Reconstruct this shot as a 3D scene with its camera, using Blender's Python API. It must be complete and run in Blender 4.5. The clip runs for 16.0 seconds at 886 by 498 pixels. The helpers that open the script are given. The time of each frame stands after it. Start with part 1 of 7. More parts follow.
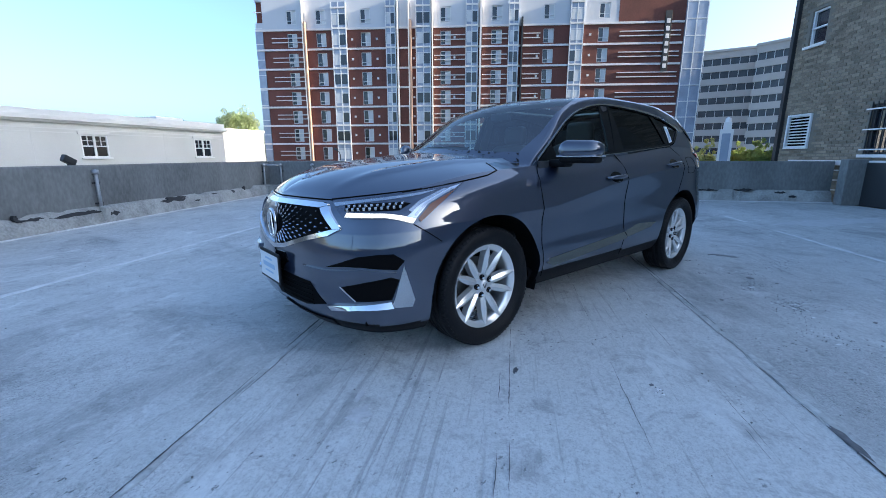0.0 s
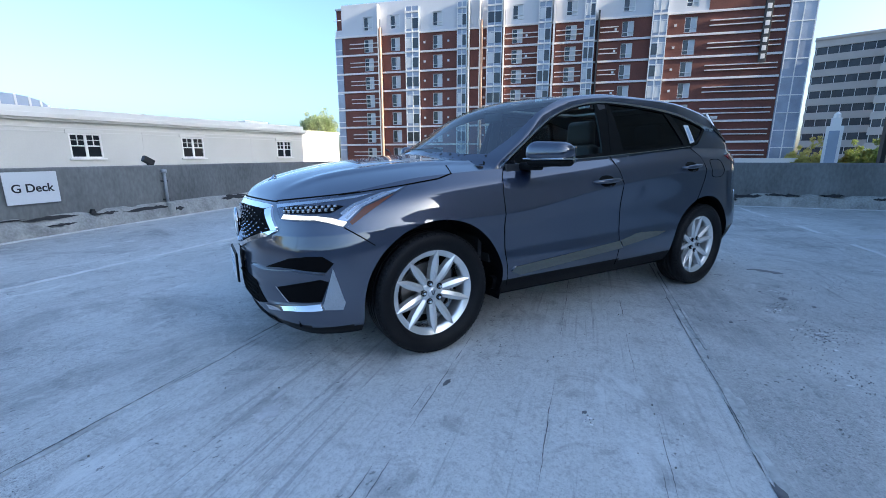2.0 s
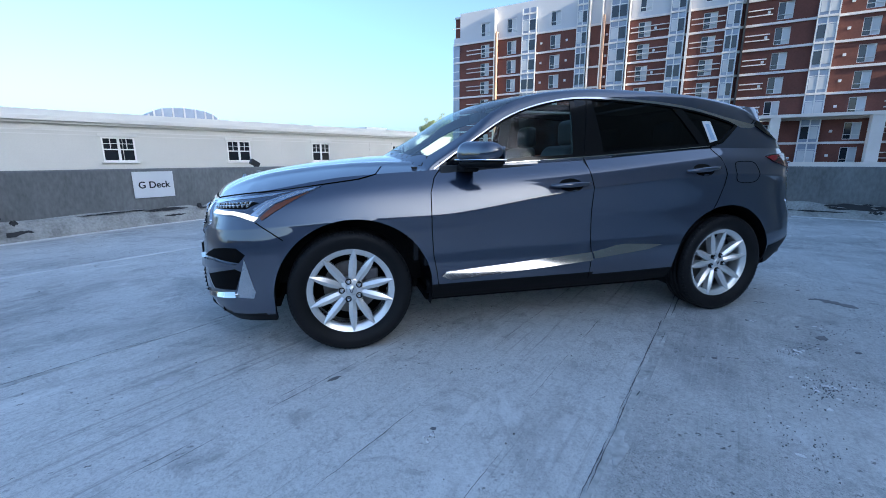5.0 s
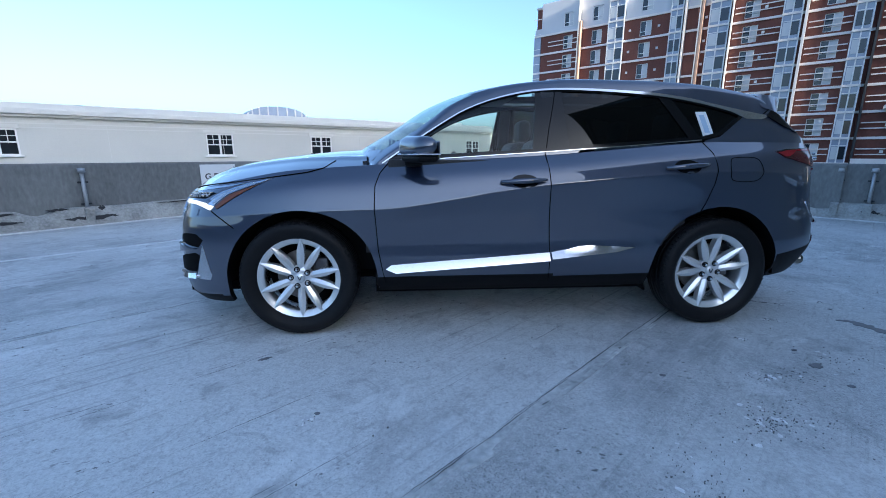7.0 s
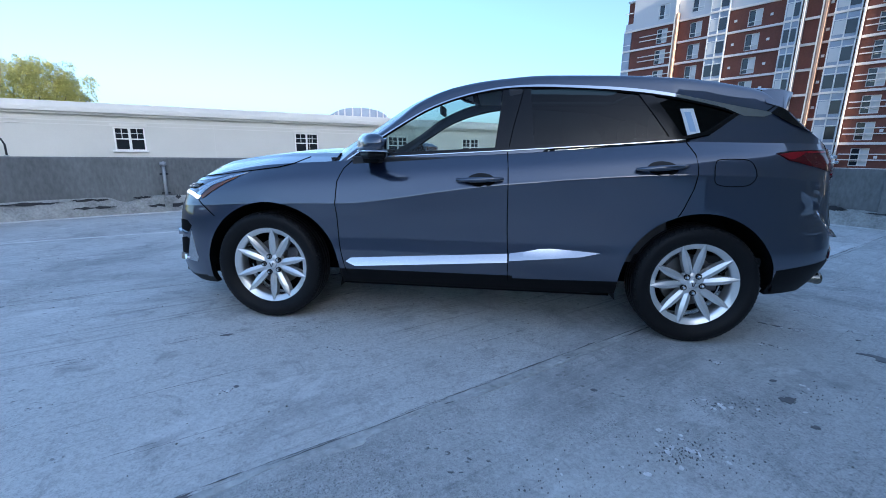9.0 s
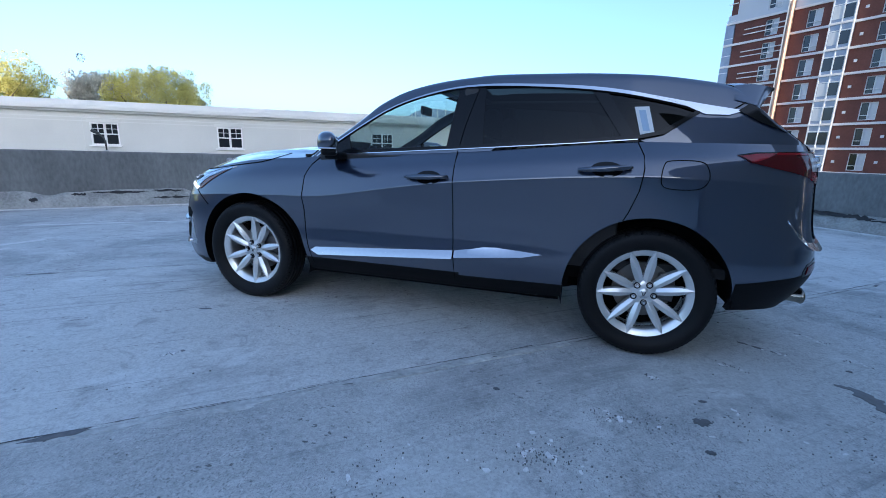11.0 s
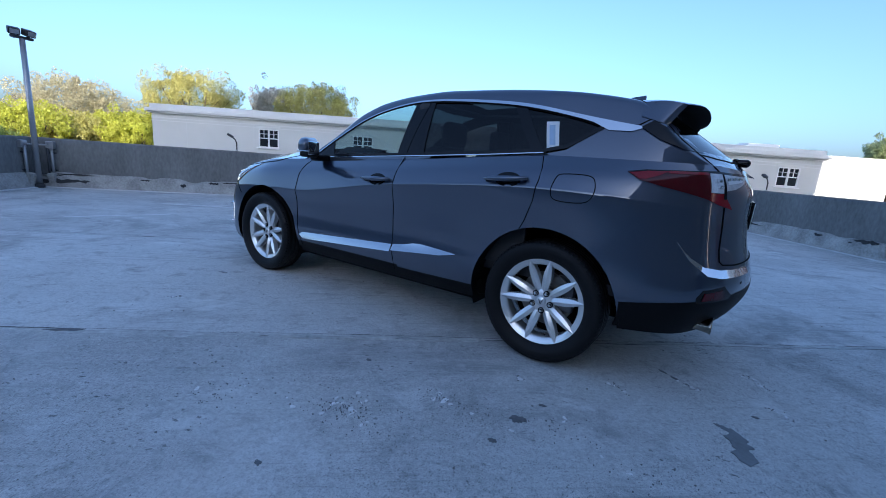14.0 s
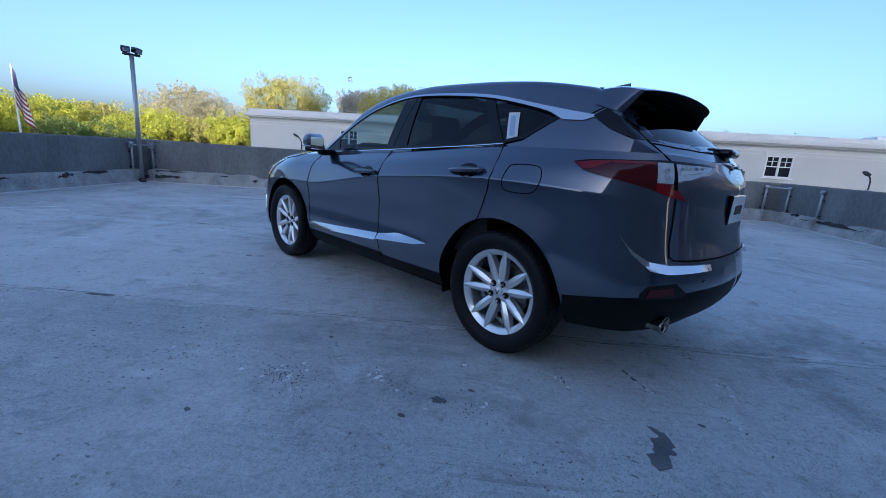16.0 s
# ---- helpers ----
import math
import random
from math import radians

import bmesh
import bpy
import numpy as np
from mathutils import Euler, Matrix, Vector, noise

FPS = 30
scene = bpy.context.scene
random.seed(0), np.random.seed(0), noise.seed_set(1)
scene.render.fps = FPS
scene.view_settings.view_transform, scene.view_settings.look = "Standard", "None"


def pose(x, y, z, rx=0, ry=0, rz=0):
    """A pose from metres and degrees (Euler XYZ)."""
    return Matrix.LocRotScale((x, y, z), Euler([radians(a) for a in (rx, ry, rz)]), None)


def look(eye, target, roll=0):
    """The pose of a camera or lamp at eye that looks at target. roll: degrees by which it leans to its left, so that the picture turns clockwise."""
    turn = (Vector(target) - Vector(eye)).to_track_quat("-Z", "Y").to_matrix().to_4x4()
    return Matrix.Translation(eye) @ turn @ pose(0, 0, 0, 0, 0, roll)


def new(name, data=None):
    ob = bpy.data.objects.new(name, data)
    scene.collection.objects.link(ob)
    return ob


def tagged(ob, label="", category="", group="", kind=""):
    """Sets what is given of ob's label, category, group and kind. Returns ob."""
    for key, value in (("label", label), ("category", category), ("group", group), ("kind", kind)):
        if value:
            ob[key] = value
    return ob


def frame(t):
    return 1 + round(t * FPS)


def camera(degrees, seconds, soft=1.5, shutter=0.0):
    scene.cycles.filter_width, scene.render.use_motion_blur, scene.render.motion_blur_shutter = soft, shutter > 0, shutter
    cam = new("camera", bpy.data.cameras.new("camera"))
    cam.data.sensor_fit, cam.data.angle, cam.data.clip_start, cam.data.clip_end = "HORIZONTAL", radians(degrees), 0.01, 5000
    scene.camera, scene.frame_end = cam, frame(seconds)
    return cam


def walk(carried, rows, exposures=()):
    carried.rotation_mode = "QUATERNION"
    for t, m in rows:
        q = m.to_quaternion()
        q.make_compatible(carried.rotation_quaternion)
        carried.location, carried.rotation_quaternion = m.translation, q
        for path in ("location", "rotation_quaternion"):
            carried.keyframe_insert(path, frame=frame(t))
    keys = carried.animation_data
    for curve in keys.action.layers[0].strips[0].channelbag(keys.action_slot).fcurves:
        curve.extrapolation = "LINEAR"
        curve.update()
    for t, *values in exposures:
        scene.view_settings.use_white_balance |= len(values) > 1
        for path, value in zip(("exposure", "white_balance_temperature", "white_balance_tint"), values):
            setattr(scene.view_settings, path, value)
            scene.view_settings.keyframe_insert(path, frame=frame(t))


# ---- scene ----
cam = camera(93.0, 16.0, 0.9)
PATH = [
    (0, (-3.155, -2.605, 1.146), (-1.898, -1.11, 0.713), -0.1),
    (0.5, (-3.048, -2.651, 1.14), (-1.84, -1.116, 0.71), 0.1),
    (1, (-2.872, -2.714, 1.147), (-1.733, -1.128, 0.715), 0.1),
    (1.5, (-2.705, -2.81, 1.143), (-1.642, -1.172, 0.71), -0.0),
    (2, (-2.53, -2.967, 1.159), (-1.542, -1.283, 0.728), -0.1),
    (2.5, (-2.385, -3.048, 1.148), (-1.469, -1.321, 0.725), -0.1),
    (3, (-2.216, -3.133, 1.167), (-1.372, -1.367, 0.754), -0.0),
    (3.5, (-2.065, -3.215, 1.175), (-1.299, -1.413, 0.769), -0.1),
    (4, (-1.877, -3.337, 1.171), (-1.193, -1.502, 0.768), -0.1),
    (4.5, (-1.705, -3.383, 1.154), (-1.11, -1.517, 0.748), -0.1),
    (4.7, (-1.606, -3.374, 1.144), (-1.051, -1.496, 0.736), -0.1),
    (6.8, (-0.723, -3.523, 1.136), (-0.548, -1.58, 0.697), -0.0),
    (7, (-0.644, -3.523, 1.138), (-0.507, -1.575, 0.702), 0.1),
    (7.5, (-0.445, -3.546, 1.14), (-0.405, -1.594, 0.707), 0.2),
    (8, (-0.224, -3.591, 1.139), (-0.28, -1.639, 0.708), 0.5),
    (8.5, (-0.066, -3.577, 1.128), (-0.209, -1.63, 0.694), 0.6),
    (9, (0.124, -3.537, 1.127), (-0.101, -1.598, 0.69), 0.9),
    (9.2, (0.183, -3.53, 1.131), (-0.074, -1.595, 0.693), 1.0),
    (11.3, (1.081, -3.456, 1.122), (0.462, -1.604, 0.689), 2.0),
    (11.5, (1.173, -3.46, 1.116), (0.525, -1.615, 0.699), 2.3),
    (12, (1.409, -3.44, 1.133), (0.673, -1.625, 0.728), 2.5),
    (12.5, (1.605, -3.364, 1.132), (0.785, -1.585, 0.73), 3.0),
    (13, (1.798, -3.293, 1.146), (0.894, -1.554, 0.747), 3.5),
    (13.5, (2.034, -3.261, 1.146), (1.043, -1.571, 0.743), 3.9),
    (14, (2.205, -3.222, 1.151), (1.121, -1.593, 0.738), 4.3),
    (14.5, (2.373, -3.116, 1.141), (1.199, -1.553, 0.72), 4.7),
    (15, (2.528, -3.029, 1.154), (1.272, -1.533, 0.724), 4.9),
    (15.5, (2.719, -2.956, 1.153), (1.4, -1.519, 0.713), 4.6),
    (16, (2.813, -2.856, 1.157), (1.454, -1.457, 0.714), 4.0),
]
EXPOSURES = [(0, 1.91, 6250, 6), (4.5, 1.85, 6200, 6), (9, 1.82, 6100, 6), (12.5, 1.72, 5950, 8), (14.5, 1.36, 5700, 10), (16, 1.30, 5700, 11)]
walk(cam, [(t, look(eye, target, roll)) for t, eye, target, roll in PATH], EXPOSURES)


# ---- world, sun and light ----
SUN_BEARING, SUN_HEIGHT = 138.5, 16.0
world = bpy.data.worlds.new("world")
scene.world = world
world.use_nodes = True
sky = world.node_tree.nodes.new("ShaderNodeTexSky")
sky.sky_type, sky.sun_disc = "NISHITA", False
sky.sun_elevation, sky.sun_rotation = radians(SUN_HEIGHT), radians(SUN_BEARING)
sky.air_density, sky.dust_density, sky.ozone_density = 0.80, 3.7, 3.1
back = world.node_tree.nodes["Background"]
back.inputs["Strength"].default_value = 0.15
world.node_tree.links.new(sky.outputs[0], back.inputs[0])
sun = new("sun", bpy.data.lights.new("sun", "SUN"))
sun.data.energy, sun.data.angle, sun.data.color = 3.2, radians(0.5), (1.0, 0.86, 0.68)
sun.matrix_world = look((0, 0, 60), (0 - math.sin(radians(SUN_BEARING)) * math.cos(radians(SUN_HEIGHT)),
                                     0 - math.cos(radians(SUN_BEARING)) * math.cos(radians(SUN_HEIGHT)),
                                     60 - math.sin(radians(SUN_HEIGHT))))


# ---- materials ----
def surface(name, colour, rough=0.5, metal=0.0, vary=0.2, coarse=1.5, fine=40.0, bump=0.15, coat=0.0, stretch=(1, 1, 1), each=0.0, spec=0.5, thin=0.0, island=False):
    """A material whose colour wanders at two scales, with fine relief. each: spread of brightness between pieces."""
    m = bpy.data.materials.new(name)
    m.use_nodes = True
    nodes, links = m.node_tree.nodes, m.node_tree.links
    shader = nodes["Principled BSDF"]
    shader.inputs["Metallic"].default_value = metal
    shader.inputs["Coat Weight"].default_value = coat
    shader.inputs["Coat Roughness"].default_value = 0.03
    shader.inputs["Specular IOR Level"].default_value = spec
    where = nodes.new("ShaderNodeNewGeometry")
    scale = nodes.new("ShaderNodeMapping")
    scale.inputs["Scale"].default_value = stretch
    links.new(where.outputs["Position"], scale.inputs["Vector"])
    big, small = nodes.new("ShaderNodeTexNoise"), nodes.new("ShaderNodeTexNoise")
    for node, s, d in ((big, coarse, 5.0), (small, fine, 3.0)):
        node.inputs["Scale"].default_value, node.inputs["Detail"].default_value = s, d
        links.new(scale.outputs["Vector"], node.inputs["Vector"])
    mix = nodes.new("ShaderNodeMath")
    mix.operation = "MULTIPLY_ADD"
    mix.inputs[1].default_value = 0.6
    links.new(big.outputs["Fac"], mix.inputs[0])
    half = nodes.new("ShaderNodeMath")
    half.operation = "MULTIPLY"
    half.inputs[1].default_value = 0.4
    links.new(small.outputs["Fac"], half.inputs[0])
    links.new(half.outputs[0], mix.inputs[2])
    fac = mix.outputs[0]
    if each:
        info = nodes.new("ShaderNodeNewGeometry" if island else "ShaderNodeObjectInfo")
        more = nodes.new("ShaderNodeMath")
        more.operation = "MULTIPLY_ADD"
        more.inputs[1].default_value = each
        links.new(info.outputs["Random Per Island" if island else "Random"], more.inputs[0])
        links.new(fac, more.inputs[2])
        low = nodes.new("ShaderNodeMath")
        low.operation = "SUBTRACT"
        low.inputs[1].default_value = each / 2
        links.new(more.outputs[0], low.inputs[0])
        fac = low.outputs[0]
    ramp = nodes.new("ShaderNodeValToRGB")
    ramp.color_ramp.elements[0].position, ramp.color_ramp.elements[1].position = 0.3, 0.7
    ramp.color_ramp.elements[0].color = (*[c * (1 - vary) for c in colour], 1)
    ramp.color_ramp.elements[1].color = (*[min(c * (1 + vary), 0.95) for c in colour], 1)
    links.new(fac, ramp.inputs["Fac"])
    links.new(ramp.outputs["Color"], shader.inputs["Base Color"])
    gloss = nodes.new("ShaderNodeMapRange")
    gloss.inputs["To Min"].default_value, gloss.inputs["To Max"].default_value = max(rough * 0.85, 0.01), min(rough * 1.15, 1)
    links.new(big.outputs["Fac"], gloss.inputs["Value"])
    links.new(gloss.outputs["Result"], shader.inputs["Roughness"])
    if bump:
        relief = nodes.new("ShaderNodeBump")
        relief.inputs["Strength"].default_value, relief.inputs["Distance"].default_value = bump, 0.01
        links.new(small.outputs["Fac"], relief.inputs["Height"])
        links.new(relief.outputs["Normal"], shader.inputs["Normal"])
    if thin:
        through_light, both = nodes.new("ShaderNodeBsdfTranslucent"), nodes.new("ShaderNodeMixShader")
        links.new(ramp.outputs["Color"], through_light.inputs["Color"])
        both.inputs["Fac"].default_value = thin
        links.new(shader.outputs[0], both.inputs[1])
        links.new(through_light.outputs[0], both.inputs[2])
        links.new(both.outputs[0], nodes["Material Output"].inputs["Surface"])
    return m


def glass(name, tint, rough=0.0, least=0.03):
    """A thin pane: tinted see-through with a mirror gloss that grows at grazing angles."""
    m = bpy.data.materials.new(name)
    m.use_nodes = True
    nodes, links = m.node_tree.nodes, m.node_tree.links
    nodes.remove(nodes["Principled BSDF"])
    clear, shine, both, edge = (nodes.new("ShaderNodeBsdfTransparent"), nodes.new("ShaderNodeBsdfGlossy"), nodes.new("ShaderNodeMixShader"), nodes.new("ShaderNodeFresnel"))
    clear.inputs["Color"].default_value = (*tint, 1)
    shine.inputs["Roughness"].default_value = rough
    edge.inputs["IOR"].default_value = 1.42
    low, cut, ease = (nodes.new("ShaderNodeMath") for _ in range(3))
    low.operation, low.inputs[1].default_value = "LESS_THAN", 0.75
    cut.operation = "MULTIPLY"
    ease.operation, ease.inputs[1].default_value = "MAXIMUM", least
    links.new(edge.outputs[0], low.inputs[0])
    links.new(edge.outputs[0], cut.inputs[0])
    links.new(low.outputs[0], cut.inputs[1])
    links.new(cut.outputs[0], ease.inputs[0])
    links.new(ease.outputs[0], both.inputs["Fac"])
    links.new(clear.outputs[0], both.inputs[1])
    links.new(shine.outputs[0], both.inputs[2])
    links.new(both.outputs[0], nodes["Material Output"].inputs["Surface"])
    return m


PAINT = surface("slate_paint", (0.027, 0.041, 0.078), rough=0.36, metal=0.5, vary=0.05, coarse=0.8, fine=900, bump=0.0, coat=1.0)
PAINT.node_tree.nodes["Principled BSDF"].inputs["Coat IOR"].default_value = 2.05
PAINT.node_tree.nodes["Principled BSDF"].inputs["Coat Roughness"].default_value = 0.012
BLACK = surface("black_plastic", (0.005, 0.005, 0.006), rough=0.5, spec=0.13, vary=0.2, fine=300, bump=0.05)
GLOSS = surface("gloss_black", (0.006, 0.006, 0.007), rough=0.10, vary=0.1, bump=0.0, coat=0.0, spec=0.3)
# near-black with the shade of gaps and hollows in it; also plain black parts
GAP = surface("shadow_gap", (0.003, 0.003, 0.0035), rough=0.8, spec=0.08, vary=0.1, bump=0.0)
CHROME = surface("chrome", (0.75, 0.76, 0.78), rough=0.08, metal=1.0, vary=0.03, bump=0.0)
ALLOY = surface("silver_alloy", (0.82, 0.82, 0.81), rough=0.24, metal=0.6, vary=0.05, fine=200, bump=0.02, coat=0.5)
ALLOY_DARK = surface("shaded_alloy", (0.10, 0.10, 0.11), rough=0.45, metal=0.6, vary=0.15)
RUBBER = surface("tyre_rubber", (0.008, 0.008, 0.009), rough=0.5, spec=0.2, vary=0.25, coarse=6, fine=150, bump=0.2)
IRON = surface("brake_iron", (0.18, 0.17, 0.16), rough=0.45, metal=0.8, vary=0.2)
CABIN = surface("cabin_trim", (0.03, 0.03, 0.033), rough=0.7, vary=0.2, fine=200)
LEATHER = surface("seat_leather", (0.04, 0.04, 0.042), rough=0.55, vary=0.2, fine=120)
PANE = glass("clear_pane", (0.72, 0.80, 0.78))
SCREEN_GLASS = glass("windscreen_glass", (0.56, 0.70, 0.71), least=0.22)
TINT = glass("dark_pane", (0.035, 0.04, 0.045))
RED = surface("red_lens", (0.24, 0.003, 0.010), rough=0.08, vary=0.25, coarse=8, fine=150, bump=0.02, coat=0.3, spec=0.3)
RED_DARK = surface("deep_red_lens", (0.07, 0.002, 0.005), rough=0.1, vary=0.2, bump=0.0, coat=0.3, spec=0.3)
CLEAR_LENS = surface("clear_lamp_lens", (0.55, 0.56, 0.58), rough=0.15, vary=0.3, coarse=30, fine=200, bump=0.0, coat=0.5)
AMBER = surface("amber_reflector", (0.17, 0.038, 0.006), rough=0.2, vary=0.15, fine=200, coat=0.6)
WHITE = surface("white_card", (0.8, 0.8, 0.8), rough=0.5, vary=0.03)
INK = surface("black_ink", (0.02, 0.02, 0.022), rough=0.5, vary=0.1)
BLUE_INK = surface("pale_blue_ink", (0.42, 0.54, 0.68), rough=0.5, vary=0.1)
CONCRETE_WALL = surface("parapet_concrete", (0.185, 0.19, 0.185), rough=0.85, vary=0.38, coarse=1.3, fine=22, bump=0.3, stretch=(1, 1, 0.45))
CONCRETE_CURB = surface("curb_concrete", (0.36, 0.36, 0.34), rough=0.9, vary=0.45, coarse=3.5, fine=30, bump=0.5)
TAR = surface("tar_patch", (0.03, 0.03, 0.032), rough=0.7, vary=0.3, fine=60)
LINE_PAINT = surface("worn_white_paint", (0.62, 0.63, 0.62), rough=0.8, vary=0.25, coarse=5, fine=40)
GALV = surface("galvanised_steel", (0.42, 0.43, 0.44), rough=0.45, metal=0.7, vary=0.2)
STUCCO = surface("pale_stucco", (0.60, 0.60, 0.585), rough=0.9, vary=0.06, coarse=0.4, fine=15, bump=0.1)
STUCCO_TRIM = surface("stucco_trim", (0.66, 0.66, 0.65), rough=0.85, vary=0.05, coarse=0.5)
WHITE_FRAME = surface("white_frame", (0.78, 0.78, 0.78), rough=0.5, vary=0.05)
BRICK_RED = surface("red_brick", (0.165, 0.062, 0.048), rough=0.9, vary=0.25, coarse=0.6, fine=6, bump=0.1)
STONE_BAND = surface("pale_band", (0.80, 0.76, 0.73), rough=0.85, vary=0.06)
CLADDING = surface("white_cladding", (0.62, 0.63, 0.66), rough=0.7, vary=0.05, coarse=0.3)
DARK_PANE = surface("window_pane", (0.02, 0.026, 0.036), rough=0.06, vary=0.3, coarse=0.7, bump=0.0, spec=0.8)
# pale blue for bay and corner glass, with reflected sky put into the colour
BLUE_PANE = surface("bay_pane", (0.32, 0.37, 0.47), rough=0.10, vary=0.25, coarse=0.8, bump=0.0, spec=0.8)
BLIND = surface("drawn_blind", (0.62, 0.64, 0.66), rough=0.7, vary=0.08)
OFFICE_STONE = surface("office_stone", (0.48, 0.44, 0.42), rough=0.85, vary=0.08, coarse=0.4)
OFFICE_PANE = surface("office_pane", (0.06, 0.07, 0.085), rough=0.25, vary=0.4, coarse=0.4, bump=0.0, spec=0.25)
MORTAR = surface("mortar", (0.21, 0.185, 0.150), rough=0.95, vary=0.2, fine=60)
BRICK_BULK = surface("tan_brick_bulk", (0.265, 0.215, 0.160), rough=0.9, vary=0.35, coarse=2.0, fine=40, bump=0.5, each=0.35, island=True)
BRICK_TAN = surface("tan_brick", (0.265, 0.215, 0.160), rough=0.9, vary=0.3, coarse=2.0, fine=40, bump=0.5, each=0.35)
METAL_DARK = surface("dark_painted_metal", (0.03, 0.032, 0.035), rough=0.5, vary=0.2)
BARK = surface("bark", (0.10, 0.075, 0.055), rough=0.9, vary=0.3, fine=20)
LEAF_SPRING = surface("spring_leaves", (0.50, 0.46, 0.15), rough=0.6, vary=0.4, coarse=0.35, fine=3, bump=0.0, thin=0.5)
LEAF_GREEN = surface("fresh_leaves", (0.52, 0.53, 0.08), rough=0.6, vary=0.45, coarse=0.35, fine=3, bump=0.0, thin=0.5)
# the fresh green darkened, shade put into the leaf colour
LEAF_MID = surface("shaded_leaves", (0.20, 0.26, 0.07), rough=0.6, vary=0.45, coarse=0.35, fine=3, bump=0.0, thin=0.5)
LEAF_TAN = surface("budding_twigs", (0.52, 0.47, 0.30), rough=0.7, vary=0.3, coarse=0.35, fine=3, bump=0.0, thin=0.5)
LEAF_DEEP = surface("deep_leaves", (0.12, 0.16, 0.07), rough=0.6, vary=0.4, coarse=0.4, fine=3, bump=0.0, thin=0.5)
GRASS = surface("far_ground", (0.10, 0.11, 0.07), rough=0.95, vary=0.3, coarse=0.02, fine=0.5, bump=0.0)
# blue-grey cladding with distance haze put into the colour
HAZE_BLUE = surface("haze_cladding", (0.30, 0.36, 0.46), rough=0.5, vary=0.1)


SLAB = 40.8      # degrees of the slab joints and bay lines


def deck_material():
    """Weathered concrete: pale bloom and dark stains, brushed streaks, scattered pits."""
    m = surface("deck_concrete", (0.52, 0.535, 0.515), rough=0.78, spec=0.3, vary=0.30, coarse=0.55, fine=42, bump=0.55)
    nodes, links = m.node_tree.nodes, m.node_tree.links
    shader = nodes["Principled BSDF"]
    colour = shader.inputs["Base Color"].links[0].from_socket
    where = nodes.new("ShaderNodeNewGeometry")

    def noisy(scale, detail, stretch, turn=0.0, rough=0.55, warp=0.0):
        map_ = nodes.new("ShaderNodeMapping")
        map_.vector_type = "TEXTURE"
        map_.inputs["Scale"].default_value, map_.inputs["Rotation"].default_value = stretch, (0, 0, radians(turn))
        n = nodes.new("ShaderNodeTexNoise")
        n.inputs["Scale"].default_value, n.inputs["Detail"].default_value, n.inputs["Roughness"].default_value = scale, detail, rough
        n.inputs["Distortion"].default_value = warp
        links.new(where.outputs["Position"], map_.inputs["Vector"])
        links.new(map_.outputs["Vector"], n.inputs["Vector"])
        return n.outputs["Fac"]

    def layer(colour, fac, low, high, tone, amount):
        ramp = nodes.new("ShaderNodeMapRange")
        ramp.inputs["From Min"].default_value, ramp.inputs["From Max"].default_value, ramp.inputs["To Max"].default_value = low, high, amount
        links.new(fac, ramp.inputs["Value"])
        mix = nodes.new("ShaderNodeMix")
        mix.data_type = "RGBA"
        links.new(ramp.outputs["Result"], mix.inputs["Factor"])
        links.new(colour, mix.inputs[6])
        mix.inputs[7].default_value = (*tone, 1)
        return mix.outputs[2]

    def times(a, c):
        n = nodes.new("ShaderNodeMath")
        n.operation = "MULTIPLY"
        links.new(a, n.inputs[0])
        links.new(c, n.inputs[1])
        return n.outputs[0]

    def sharp(fac, low, high):
        r = nodes.new("ShaderNodeMapRange")
        r.inputs["From Min"].default_value, r.inputs["From Max"].default_value = low, high
        links.new(fac, r.inputs["Value"])
        return r.outputs["Result"]

    def specks(scale, share, stretch=(1, 1, 1), turn=0.0):
        """Scattered dots: a share of the cells of a grid, each with a dot at its heart."""
        map_ = nodes.new("ShaderNodeMapping")
        map_.vector_type = "TEXTURE"
        map_.inputs["Scale"].default_value, map_.inputs["Rotation"].default_value = stretch, (0, 0, radians(turn))
        cell = nodes.new("ShaderNodeTexVoronoi")
        cell.inputs["Scale"].default_value = scale
        links.new(where.outputs["Position"], map_.inputs["Vector"])
        wobble, moved = nodes.new("ShaderNodeTexNoise"), nodes.new("ShaderNodeVectorMath")
        wobble.inputs["Scale"].default_value, wobble.inputs["Detail"].default_value = scale * 1.3, 4.0
        moved.operation = "MULTIPLY_ADD"
        moved.inputs[1].default_value = [1.7 / scale] * 3
        links.new(where.outputs["Position"], wobble.inputs["Vector"])
        links.new(wobble.outputs["Color"], moved.inputs[0])
        links.new(map_.outputs["Vector"], moved.inputs[2])
        links.new(moved.outputs[0], cell.inputs["Vector"])
        split = nodes.new("ShaderNodeSeparateColor")
        links.new(cell.outputs["Color"], split.inputs[0])
        picked = sharp(split.outputs[0], 1 - share, 1 - share * 0.6)
        return times(sharp(cell.outputs["Distance"], 0.42, 0.22), picked)

    def pour(offset, wide):
        """1 on the far side of a slab joint."""
        turned = nodes.new("ShaderNodeVectorMath")
        turned.operation = "DOT_PRODUCT"
        turned.inputs[1].default_value = (-math.sin(radians(SLAB)), math.cos(radians(SLAB)), 0)
        links.new(where.outputs["Position"], turned.inputs[0])
        return sharp(turned.outputs["Value"], offset - wide, offset + wide)

    # the middle pour between the two long joints has a paler tone than its neighbours
    between = nodes.new("ShaderNodeMath")
    between.operation = "SUBTRACT"
    links.new(pour(-1.32, 0.03), between.inputs[0])
    links.new(pour(1.39, 0.03), between.inputs[1])
    colour = layer(colour, between.outputs[0], 0.0, 1.0, (0.70, 0.712, 0.69), 0.6)
    rough_pour = nodes.new("ShaderNodeMath")
    rough_pour.operation = "SUBTRACT"
    rough_pour.use_clamp = True
    rough_pour.inputs[0].default_value = 0.95
